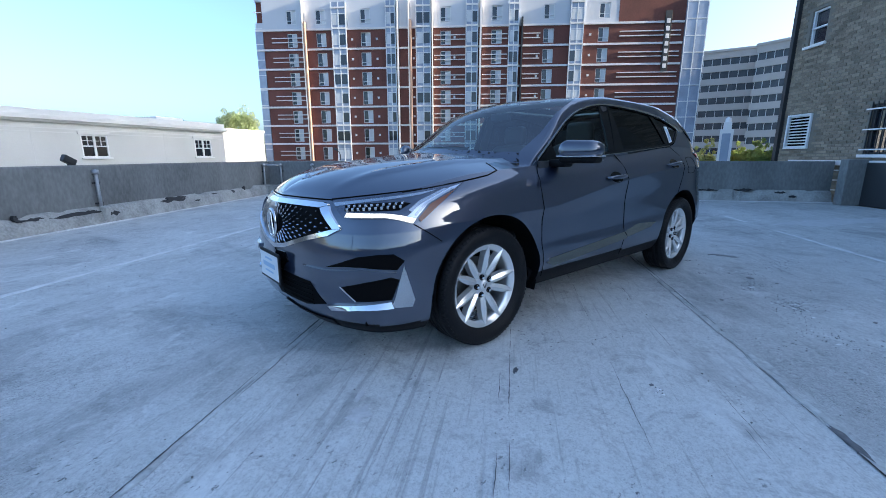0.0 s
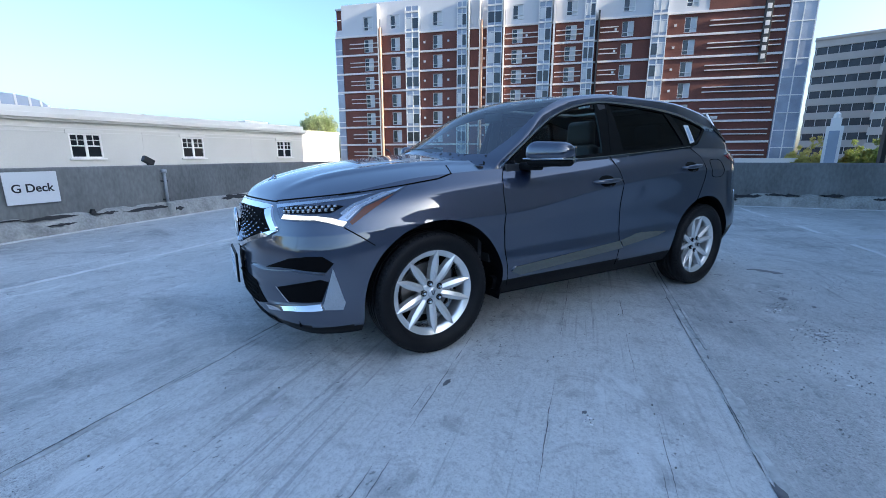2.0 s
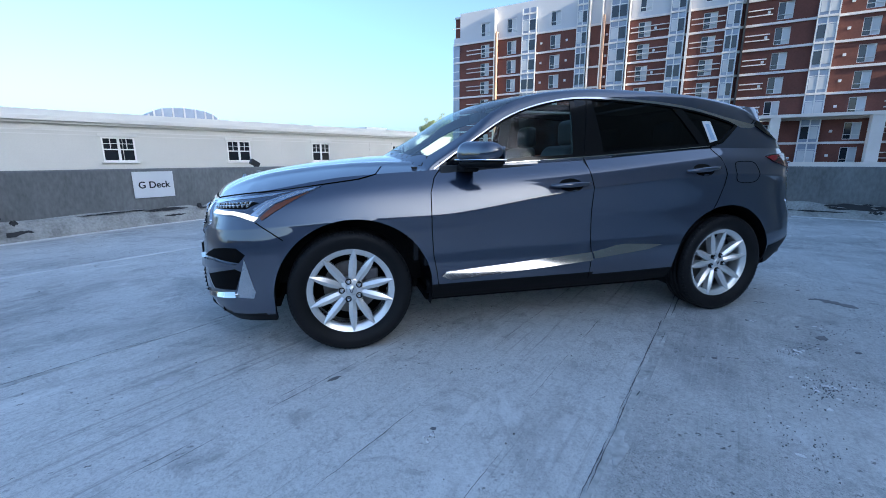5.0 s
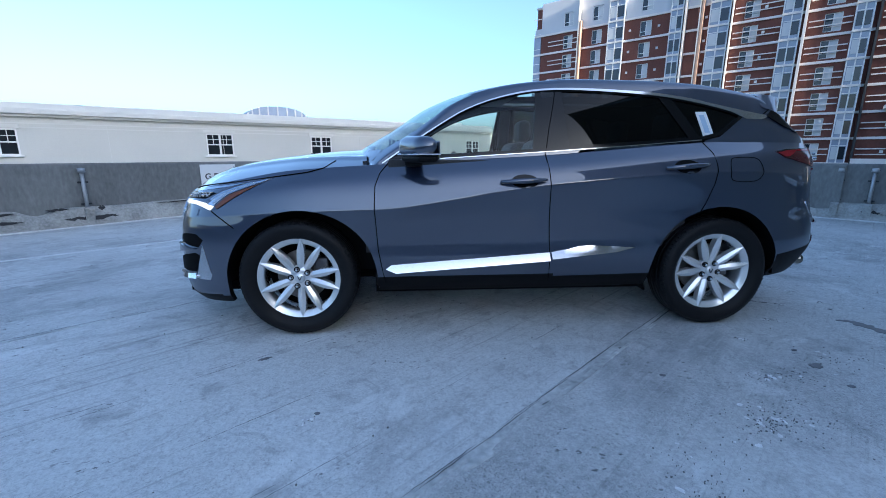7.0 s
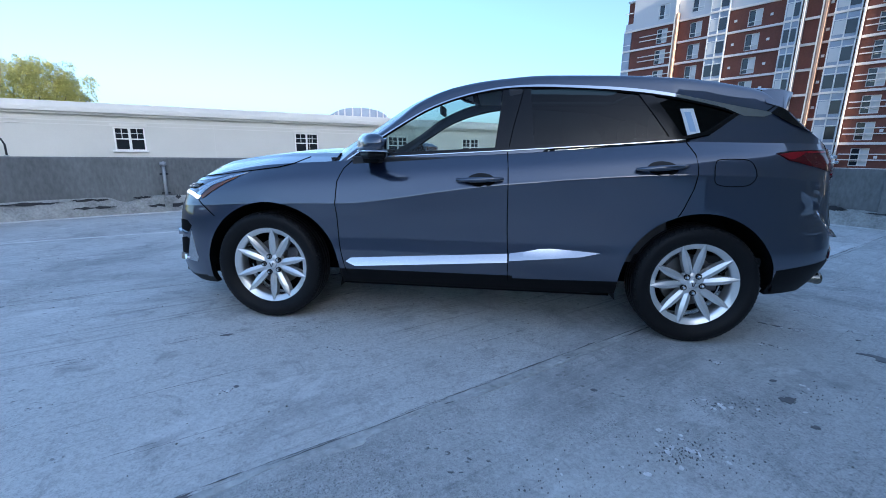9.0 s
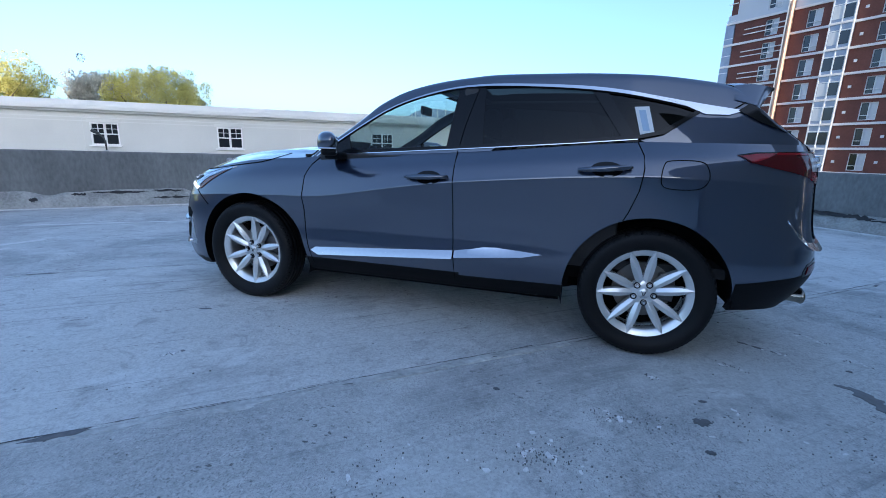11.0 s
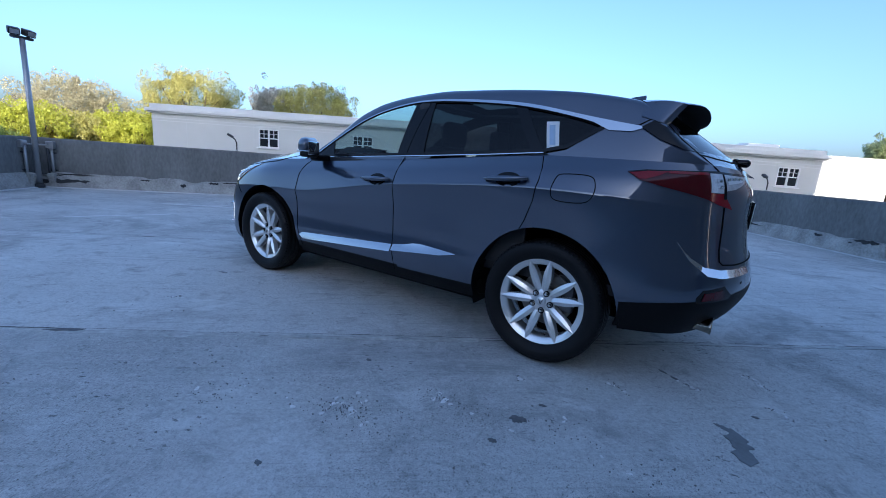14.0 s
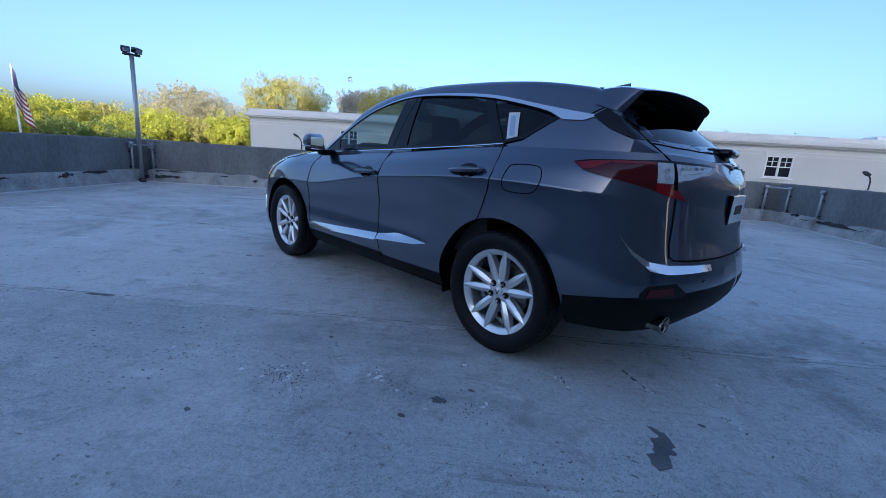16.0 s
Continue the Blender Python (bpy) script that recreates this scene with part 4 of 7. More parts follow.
# tan brick building beside the deck
tan = building("tan_brick_building", "old tan brick building with barred window and louvre", (11.6 + 0.681 * 1.62, -0.4 + 0.731 * 1.62), -133.0)
TAN_HOLES = [(0.20, 1.05, 1.32, 2.25), (0.42, 0.98, 4.02, 4.90), (2.72, 3.75, 1.16, 2.28), (3.0, 3.75, 4.0, 4.9)]
# the wall past the bricks is unseen, its length set to block south-east glow
part("wall", wall_with_holes(12.5, STREET, 11.0, TAN_HOLES, 0.4), MORTAR, tan).location = (0, 0.012, 0)
slab("side_wall", tan, 0.0, 0.4, 0.415, 12, STREET, 11.0, MORTAR)
slab("side_wall", tan, 12.1, 12.5, 0.415, 11.59, STREET, 11.0, MORTAR)
slab("back_wall", tan, 0.41, 12.5, 11.6, 12, STREET, 11.0, MORTAR)
slab("roof", tan, 0, 12.5, 0.42, 11.59, 10.7, 10.9, MORTAR)
slab("downpipe", tan, -0.10, 0.02, -0.10, 0.008, STREET, 11.0, METAL_DARK, "dark metal downpipe")
louvre = part("louvre", frame_mesh(0.85, 0.93, 0.05, 0.08), WHITE_FRAME, tan, "white slatted louvre")
louvre.matrix_basis = pose(0.625, 0.0, 1.785)
for k in range(11):
    part("slat", boxed((0.75, 0.045, 0.012), (0, 0.0, -0.40 + 0.08 * k), 0, 0, Matrix.Rotation(0.6, 4, "X")), WHITE_FRAME, louvre)
# near-black sheet painting the shade between the slats
part("backing", boxed((0.84, 0.02, 0.92), (0, 0.06, 0)), GAP, louvre)
for x, z, w, h in ((0.70, 4.46, 0.56, 0.88), (3.235, 1.72, 1.03, 1.12), (3.375, 4.45, 0.75, 0.90)):
    win = part("window", frame_mesh(w, h, 0.05, 0.08, (), ((0.0, 0.04, -w / 2, w / 2),)), WHITE_FRAME if z > 3 else METAL_DARK, tan, "small framed window")
    win.matrix_basis = pose(x, 0.10, z)
    part("pane", boxed((w - 0.06, 0.02, h - 0.06), (0, 0.03, 0)), DARK_PANE, win)
    part("sill", boxed((w + 0.16, 0.16, 0.07), (0, -0.09, -h / 2 - 0.035), 0, 0.008), STONE_BAND, win)
    if z < 3:
        for k in range(8):
            part("bar", boxed((0.018, 0.02, h + 0.1), (-w / 2 + 0.06 + (w - 0.12) * k / 7, -0.14, 0)), METAL_DARK, win)
        for dz in (-0.45, 0.0, 0.45):
            part("bar_rail", boxed((w + 0.1, 0.015, 0.03), (0, -0.16, dz)), WHITE_FRAME, win)
slab("stone_base", tan, 0.6, 6.0, -0.12, 0.008, 0.90, 1.02, STONE_BAND)
pier = part("door_pier", boxed((0.22, 0.5, 1.05), (2.95, -0.30, 0.525), 0, 0.01), CONCRETE_WALL, tan, "concrete door pier")
part("service_door", boxed((1.0, 0.06, 0.98), (3.56, -0.12, 0.49), 0, 0.01), METAL_DARK, tan, "grey steel door")
for z in (0.28, 0.52, 0.76):
    slab("timber_rail", tan, 2.12, 2.84, -0.07, 0.006, z, z + 0.03, STONE_BAND)

# small pylon sign, street trees, flag and lamp beyond the deck
pylon = thing("pylon_sign", "slim white upright pylon sign with stepped cap", "sign", at=(-3 + 38 * math.sin(radians(73.1)), -2.6 + 38 * math.cos(radians(73.1)), 0))
pylon.rotation_euler.z = radians(-73.1)
slab("shaft", pylon, -0.42, 0.42, -0.3, 0.3, STREET, 3.0, WHITE_FRAME)
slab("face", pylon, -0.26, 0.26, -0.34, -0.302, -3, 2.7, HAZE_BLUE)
slab("cap", pylon, -0.26, 0.26, -0.22, 0.22, 3.002, 3.5, WHITE_FRAME)
part("finial", lathe(bmesh.new(), [(0.20, 3.502), (0.18, 3.75), (0.0, 3.9)], 16, "z"), WHITE_FRAME, pylon)

lamp = thing("deck_lamp", "grey steel lamp post with two floodlight heads", "lamp post", at=(-9.45, -0.71, 0))
part("pole", tube(bmesh.new(), [(0, 0, 0.0), (0, 0, 2.82)], 0.050, 16, 0.045), GALV, lamp, smooth=True)
part("collar", lathe(bmesh.new(), [(0.052, 0.0), (0.085, 0.0), (0.085, 0.05), (0.06, 0.09), (0.052, 0.09)], 20, "z"), METAL_DARK, lamp, smooth=True)
part("crossarm", boxed((0.06, 0.34, 0.05), (0, 0, 2.84), 10, 0.01), METAL_DARK, lamp)
for s in (-1, 1):
    head = part("floodlight", boxed((0.15, 0.17, 0.12), (0, 0, 0), 0, 0.02), METAL_DARK, lamp, "dark floodlight head")
    head.matrix_basis = pose(0.0, s * 0.105, 2.94, 0, 18, 10 + 14 * s)
    part("lens", boxed((0.010, 0.13, 0.08), (0.077, 0, 0)), GALV, head)
    part("yoke", boxed((0.03, 0.04, 0.10), (0, 0, -0.08)), METAL_DARK, head)
for y, turn in ((0.25, 50), (-0.20, -48)):
    part("bracket", boxed((0.13, 0.12, 0.15), (-0.06, y, 0.86), turn, 0.012), GALV, lamp, "grey steel clamp box")
    part("stay", tube(bmesh.new(), [(-0.03, y * 0.9, 0.86), (0, 0, 0.86)], 0.016, 8), GALV, lamp, smooth=True)
    part("drop_pipe", tube(bmesh.new(), [(-0.04, y * 0.75, 0.80), (-0.04, y * 0.75, 0.03)], 0.022, 10), METAL_DARK, lamp, smooth=True)

flood = thing("floodlight", "small dark floodlight tilted on a bracket beyond the parapet", "lamp")
flood.matrix_basis = pose(-3.16 - 0.19, -2.6 + 11.2, 0.94, 0, 0, 40)
part("body", boxed((0.25, 0.10, 0.14), (0, 0, 0.13), 0, 0.02, Matrix.Rotation(0.5, 4, "Y")), METAL_DARK, flood)
part("bracket", boxed((0.05, 0.05, 0.18), (0.0, 0, 0.03)), METAL_DARK, flood)

for lx, ly, turn in ((-7.42, 2.32, 50), (2.85, 9.35, -50)):
    arm = thing("parapet_lamp", "small dark lamp on a short bent post at the parapet", "lamp", "parapet lamps", at=(lx, ly, 0))
    arm.rotation_euler.z = radians(turn)
    part("post", tube(bmesh.new(), [(0, 0, 0.95), (0, 0, 1.18), (-0.03, 0, 1.26), (-0.10, 0, 1.32)], 0.014, 8), METAL_DARK, arm, smooth=True)
    part("head", boxed((0.13, 0.09, 0.05), (-0.13, 0, 1.34), 0, 0.01, Matrix.Rotation(0.5, 4, "Y")), METAL_DARK, arm, "dark lamp head")
    part("bracket", boxed((0.06, 0.06, 0.12), (0, 0, 0.96), 0, 0.006), GALV, arm)

flag = thing("flag", "striped flag hanging slack on a white pole", "flag", at=(-36.0, -2.3, 0))
part("pole", tube(bmesh.new(), [(0, 0, STREET), (0, 0, 4.7)], 0.07, 10, 0.05), WHITE_FRAME, flag, smooth=True)
FLAG_RED = surface("flag_red", (0.30, 0.05, 0.06), rough=0.8, vary=0.2, coarse=2, fine=20, bump=0.0)
FLAG_PALE = surface("flag_pale", (0.70, 0.68, 0.66), rough=0.8, vary=0.12, coarse=2, fine=20, bump=0.0)
FLAG_BLUE = surface("flag_blue", (0.05, 0.06, 0.14), rough=0.8, vary=0.2, coarse=2, fine=20, bump=0.0)
cloth = bmesh.new()
grid = []
for k in range(15):
    u = k / 14
    grid.append([cloth.verts.new((0.25 * u + 0.10 * math.sin(9 * u + 2 * v), 0.95 * u * (0.55 + 0.45 * v) + 0.08 * math.sin(11 * u), 4.6 - 2.3 * v - 2.1 * u ** 0.8 + 0.10 * math.sin(7 * u + 3 * v))) for v in (j / 13 for j in range(14))])
for k, (a, b) in enumerate(zip(grid, grid[1:])):
    for j in range(13):
        cloth.faces.new((a[j], b[j], b[j + 1], a[j + 1])).material_index = 2 if k < 6 and j < 7 else j % 2
part("cloth", cloth, [FLAG_RED, FLAG_PALE, FLAG_BLUE], flag, "red and white striped cloth with a dark canton", True)


# ---- trees ----
def leaf_cloud(bm, rng, centre, radius, count, size, flat=0.8):
    for _ in range(count):
        d = Vector((rng.gauss(0, 1), rng.gauss(0, 1), rng.gauss(0, 1))).normalized() * radius * rng.uniform(0.35, 1.0) ** 0.5
        p = Vector(centre) + Vector((d.x, d.y, d.z * flat))
        a, b = Vector((rng.uniform(-1, 1), rng.uniform(-1, 1), rng.uniform(-1, 1))).normalized(), Vector((rng.uniform(-1, 1), rng.uniform(-1, 1), rng.uniform(-1, 1))).normalized()
        s = size * rng.uniform(0.6, 1.4)
        bm.faces.new([bm.verts.new(p + s * v) for v in (a, b, -0.6 * a + 0.2 * b)])


def tree(x, y, top, width, leaf, count, seed, name="tree", label="broad tree in fresh spring leaf", size=0.15, dense=6.0):
    """A trunk that forks into limbs and twigs, with a crown of loose leaf clumps."""
    rng = random.Random(seed)
    ob = thing(name, label, "tree", "street trees", at=(x, y, STREET))
    high = top - STREET
    wood = bmesh.new()
    tips = []
    tube(wood, [(0, 0, -0.3), (0.05 * width, 0, high * 0.22), (0, 0.04 * width, high * 0.42)], 0.035 * high, 8, 0.022 * high)
    for k in range(11):
        a = 2 * math.pi * (k + rng.uniform(-0.3, 0.3)) / 11
        reach, rise = width * rng.uniform(0.25, 0.5), high * rng.uniform(0.64, 0.86)
        mid = (0.45 * reach * math.cos(a), 0.45 * reach * math.sin(a), (0.42 * high + rise) / 2)
        end = (reach * math.cos(a) * (1.25 - 0.55 * rise / high), reach * math.sin(a) * (1.25 - 0.55 * rise / high), rise)
        tube(wood, [(0, 0.02 * width, high * rng.uniform(0.28, 0.42)), mid, end], 0.012 * high, 6, 0.003 * high)
        tips += [mid, end]
        for _ in range(3):
            b, up = a + rng.uniform(-0.8, 0.8), rng.uniform(0.4, 1.0)
            tip = (mid[0] + 0.28 * width * math.cos(b), mid[1] + 0.28 * width * math.sin(b), min(mid[2] + up * 0.16 * high, 0.86 * high))
            tube(wood, [mid, tip], 0.005 * high, 5, 0.0015 * high)
            tips.append(tip)
    part("trunk", wood, BARK, ob, smooth=True)
    crown = bmesh.new()
    for t in tips:
        leaf_cloud(crown, rng, (t[0], t[1], min(t[2], high * 0.93)), width * rng.uniform(0.05, 0.10), int(count * dense * 0.25 / len(tips)), size)
    clumps = 420
    for _ in range(clumps):
        a, up = rng.uniform(0, 6.28), rng.uniform(-0.55, 1.0)
        r = rng.uniform(0.25, 1.0) ** 0.4 * rng.uniform(0.88, 1.04)
        flat = math.sqrt(max(0.0, 1 - up * up))
        wave = 1 + 0.12 * math.sin(3 * a + seed) + 0.08 * math.sin(5 * a + 2 * seed)
        leaf_cloud(crown, rng, (0.47 * width * r * flat * wave * math.cos(a), 0.47 * width * r * flat * wave * math.sin(a), high * 0.66 + 0.33 * min(width, 0.9 * high) * 0.9 * r * up * (1.0 if up > 0 else 0.9)), width * rng.uniform(0.028, 0.052), int(count * dense * 0.75 / clumps), size)
    top_now = max(v.co.z for v in crown.verts)
    for v in crown.verts:
        v.co.z += (high - top_now) * min(max((v.co.z - 0.4 * high) / (top_now - 0.4 * high), 0), 1)
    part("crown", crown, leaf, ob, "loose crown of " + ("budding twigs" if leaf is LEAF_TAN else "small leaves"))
    return ob


def seen_at(bearing, dist, x0=2.0, y0=-3.1):
    return x0 + dist * math.sin(radians(bearing)), y0 + dist * math.cos(radians(bearing))


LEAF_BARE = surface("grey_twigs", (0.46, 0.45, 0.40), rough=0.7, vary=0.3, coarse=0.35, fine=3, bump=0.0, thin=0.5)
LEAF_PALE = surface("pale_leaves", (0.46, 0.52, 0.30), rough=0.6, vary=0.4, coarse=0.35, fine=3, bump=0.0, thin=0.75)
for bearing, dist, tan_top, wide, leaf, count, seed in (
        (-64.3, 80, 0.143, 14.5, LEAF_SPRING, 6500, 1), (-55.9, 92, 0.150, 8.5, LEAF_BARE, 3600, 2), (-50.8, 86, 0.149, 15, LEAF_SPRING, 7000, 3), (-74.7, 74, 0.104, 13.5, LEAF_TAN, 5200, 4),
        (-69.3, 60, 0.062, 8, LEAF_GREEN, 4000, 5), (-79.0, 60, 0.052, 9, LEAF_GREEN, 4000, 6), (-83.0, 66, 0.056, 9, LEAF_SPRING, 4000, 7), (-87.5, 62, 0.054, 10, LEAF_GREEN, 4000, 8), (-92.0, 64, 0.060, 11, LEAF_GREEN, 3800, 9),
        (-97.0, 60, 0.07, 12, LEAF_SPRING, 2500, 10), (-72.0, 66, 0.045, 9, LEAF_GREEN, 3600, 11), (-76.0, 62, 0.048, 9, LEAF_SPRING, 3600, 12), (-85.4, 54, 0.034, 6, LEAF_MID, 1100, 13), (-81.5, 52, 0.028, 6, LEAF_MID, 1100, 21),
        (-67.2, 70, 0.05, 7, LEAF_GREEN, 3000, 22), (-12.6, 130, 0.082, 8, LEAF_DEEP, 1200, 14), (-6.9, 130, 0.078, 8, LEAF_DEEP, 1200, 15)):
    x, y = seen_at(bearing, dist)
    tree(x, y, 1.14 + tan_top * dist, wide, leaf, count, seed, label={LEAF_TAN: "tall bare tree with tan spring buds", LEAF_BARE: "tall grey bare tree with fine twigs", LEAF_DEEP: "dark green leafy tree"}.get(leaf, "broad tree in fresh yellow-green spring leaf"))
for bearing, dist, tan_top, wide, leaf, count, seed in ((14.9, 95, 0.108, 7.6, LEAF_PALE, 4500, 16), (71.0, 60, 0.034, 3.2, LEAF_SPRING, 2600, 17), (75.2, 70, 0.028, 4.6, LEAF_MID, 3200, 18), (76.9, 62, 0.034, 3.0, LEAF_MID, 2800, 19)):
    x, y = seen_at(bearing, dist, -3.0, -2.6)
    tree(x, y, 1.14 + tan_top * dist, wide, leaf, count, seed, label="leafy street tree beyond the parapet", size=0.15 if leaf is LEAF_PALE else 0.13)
# wooded ridge on the horizon
ridge = bmesh.new()
rng = random.Random(5)
for k in range(260):
    b = radians(-110 + 100 * k / 260)
    d = rng.uniform(330, 420)
    leaf_cloud(ridge, rng, (d * math.sin(b), d * math.cos(b), rng.uniform(-6, 4) + 8 * noise.noise(Vector((k * 0.05, 0, 0))) + min(max((60 - k) * 0.22, 0), 9)), 12, 26, 3.2)
tagged(part("far_woods", ridge, surface("far_woods", (0.16, 0.19, 0.16), rough=0.9, vary=0.3, coarse=0.02, fine=0.1, bump=0.0)), "hazy wooded ridge far beyond the roofs", "woods", kind="stuff")

# wall colour darkened so the sunlit faces mirrored in the car stay dim
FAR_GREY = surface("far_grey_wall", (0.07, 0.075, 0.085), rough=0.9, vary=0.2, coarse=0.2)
# unseen buildings added behind the camera: the tall one shades the deck, the roofs are mirrored in the car's flank
for bearing, dist, wide, tall in ((136.1, 120, 62, 92), (102, 75, 30, 17), (119, 82, 22, 19), (162, 110, 44, 36), (180, 80, 30, 9), (198, 95, 36, 9), (222, 75, 30, 6), (246, 80, 40, 8)):
    r = radians(bearing)
    mass = building("low_building", "unseen dark building added to shade the deck and dim the car's reflections", (dist * math.sin(r) + wide / 2 * math.cos(r), dist * math.cos(r) - wide / 2 * math.sin(r)), 180 - bearing)
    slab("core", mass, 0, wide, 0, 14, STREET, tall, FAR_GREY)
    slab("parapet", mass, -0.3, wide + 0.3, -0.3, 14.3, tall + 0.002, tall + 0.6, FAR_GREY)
    for k in range(3):
        slab("ribbon_window", mass, 1.0, wide - 1.0, -0.06, -0.002, tall - 3.2 - 3.6 * k, tall - 1.5 - 3.6 * k, DARK_PANE)



# ---- bricks of the tan wall ----
BX, BZ = 0.2135, 0.0775


def brick_free(x0, x1, z0, z1):
    return all(x1 < a - 0.02 or x0 > b + 0.02 or z1 < c - 0.02 or z0 > d + 0.02 for a, b, c, d in TAN_HOLES)


rng = random.Random(19)
first, loose = None, []
corners = ((0, 0, 0), (1, 0, 0), (1, 0, 1), (0, 0, 1), (0, 1, 0), (1, 1, 0), (1, 1, 1), (0, 1, 1))
quads = ((0, 1, 2, 3), (1, 5, 6, 2), (4, 0, 3, 7), (3, 2, 6, 7), (0, 4, 5, 1))
spots, faces = [], []
for row in range(int((9.4 + 0.2) / BZ)):
    z = -0.2 + row * BZ
    for col in range(-1, 30):
        x0 = max(col * BX + (BX / 2 if row % 2 else 0.0), 0.025)
        x1 = min(col * BX + (BX / 2 if row % 2 else 0.0) + BX - 0.011, 6.2)
        if x1 - x0 < 0.04 or not brick_free(x0, x1, z, z + BZ):
            continue
        proud = rng.uniform(-0.004, 0.003)
        whole = abs(x1 - x0 - (BX - 0.011)) < 1e-4
        if whole and 2.35 < x0 + 0.6 * z < 5.1 and 1.02 < z < 3.3 and len(loose) < 300:
            loose.append((x0, z, proud))
            continue
        n = len(spots)
        spots += [(x0 + (x1 - x0) * a, -0.001 + proud + 0.02 * b, z + (BZ - 0.011) * c) for a, b, c in corners]
        faces += [tuple(n + k for k in q) for q in quads]
mesh = bpy.data.meshes.new("brickwork")
mesh.from_pydata(spots, [], faces)
mesh.materials.append(BRICK_BULK)
bulk = new("brickwork", mesh)
bulk.parent = tan
tagged(bulk, "rough tan brick courses", kind="stuff")
for x0, z, proud in loose:
    if first is None:
        bm = bmesh.new()
        vs = [bm.verts.new(((BX - 0.011) * a, 0.02 * b, (BZ - 0.011) * c)) for a, b, c in corners]
        for q in quads:
            bm.faces.new([vs[k] for k in q])
        bmesh.ops.bevel(bm, geom=[e for e in bm.edges if all(v.co.y < 0.001 for v in e.verts)], offset=0.003, segments=1, affect="EDGES")
        first = part("brick", bm, BRICK_TAN, tan)
        first.matrix_basis = pose(x0, -0.001 + proud, z)
    else:
        share(first, "brick", pose(x0, -0.001 + proud, z), tan)


# ---- the car: lower body ----
from mathutils.bvhtree import BVHTree

FRONT, REAR = -1.376, 1.376
ARCHES = ((-1.345, 0.365, 0.466, 0.443), (1.362, 0.365, 0.448, 0.450))
car = thing("car", "dark slate-grey metallic crossover parked on the concrete deck", "car")

OUTLINE = rounded([(-2.315, 0), (-2.305, -0.25), (-2.265, -0.5), (-2.155, -0.73), (-2.02, -0.85), (-1.80, -0.92), (-1.376, -0.945), (-0.85, -0.935),
                   (0.22, -0.94), (0.95, -0.942), (1.376, -0.95), (1.75, -0.93), (2.01, -0.872), (2.175, -0.77), (2.305, -0.55), (2.375, -0.27), (2.395, 0)], 12, False)
LENGTHS = np.concatenate([[0], np.cumsum([np.linalg.norm(b - a) for a, b in zip(OUTLINE, OUTLINE[1:])])])


def on_outline(s):
    return np.array([np.interp(s, LENGTHS, [p[k] for p in OUTLINE]) for k in (0, 1)])


STEPS = 250
PLAN = [on_outline(LENGTHS[-1] * i / STEPS) for i in range(STEPS + 1)]
STATIONS = glide([(LENGTHS[12 * k], q) for k, q in ((0, 0), (3, 1), (6, 2), (7, 3), (8, 4), (10, 5), (13, 6), (16, 7))])
# height and inset of eight lines round the body, at: nose, front corner, front wheel, door, mid, rear wheel, rear corner, tail
LINES = [((0.20, 0.20, 0.24, 0.27, 0.27, 0.30, 0.33, 0.36), (0.12, 0.09, 0.05, 0.08, 0.08, 0.06, 0.10, 0.14)),
         ((0.27, 0.27, 0.33, 0.355, 0.36, 0.39, 0.42, 0.43), (0.04, 0.03, 0.012, 0.035, 0.035, 0.012, 0.045, 0.05)),
         ((0.38, 0.40, 0.46, 0.48, 0.49, 0.52, 0.55, 0.56), (0.0, 0.005, 0.0, 0.008, 0.008, 0.0, 0.0, 0.0)),
         ((0.52, 0.54, 0.58, 0.60, 0.61, 0.64, 0.68, 0.67), (0.0, 0.012, 0.0, 0.018, 0.020, 0.004, 0.012, 0.022)),
         ((0.64, 0.66, 0.70, 0.71, 0.77, 0.82, 0.82, 0.80), (0.005, 0.02, 0.004, 0.018, 0.022, 0.008, 0.040, 0.062)),
         ((0.74, 0.75, 0.80, 0.81, 0.96, 1.04, 1.00, 0.95), (0.015, 0.04, 0.008, 0.0, 0.0, 0.004, 0.06, 0.085)),
         ((0.85, 0.85, 0.94, 0.97, 1.06, 1.13, 1.11, 1.07), (0.035, 0.085, 0.05, 0.05, 0.052, 0.055, 0.075, 0.08)),
         ((0.925, 0.93, 1.045, 1.08, 1.14, 1.225, 1.225, 1.18), (0.075, 0.17, 0.15, 0.14, 0.135, 0.15, 0.13, 0.13))]
LINES = [(glide(list(enumerate(z))), glide(list(enumerate(o)))) for z, o in LINES]


def inward(i):
    a, b = PLAN[max(i - 1, 0)], PLAN[min(i + 1, STEPS)]
    way = (b - a) / np.linalg.norm(b - a)
    return np.array([-way[1], way[0]])


def body_column(i, fine):
    """One upright line of the lower body at step i round it, from sill to shoulder."""
    q = STATIONS(LENGTHS[-1] * i / STEPS)
    keys = [(z(q), o(q)) for z, o in LINES]
    low = glide(list(enumerate([k[0] for k in keys[:6]]))), glide(list(enumerate([k[1] for k in keys[:6]])))
    high = glide(list(enumerate([k[0] for k in keys[5:]]))), glide(list(enumerate([k[1] for k in keys[5:]])))
    n, out = inward(i), []
    if i in (0, STEPS):
        n = np.array([1.0 if i == 0 else -1.0, 0.0])
    for v in fine:
        z, o = (low[0](v), low[1](v)) if v <= 5 else (high[0](v - 5), high[1](v - 5))
        p = PLAN[i] + n * o
        out.append((p[0], min(p[1], 0.0), z))
    return out


ROWS = [5 * k / 30 for k in range(30)] + [4.95, 5.0, 5.06] + [5 + 2 * k / 12 for k in range(1, 13)]
COLUMNS = [body_column(i, ROWS) for i in range(STEPS + 1)]
SHOULDER = [c[-1] for c in COLUMNS]


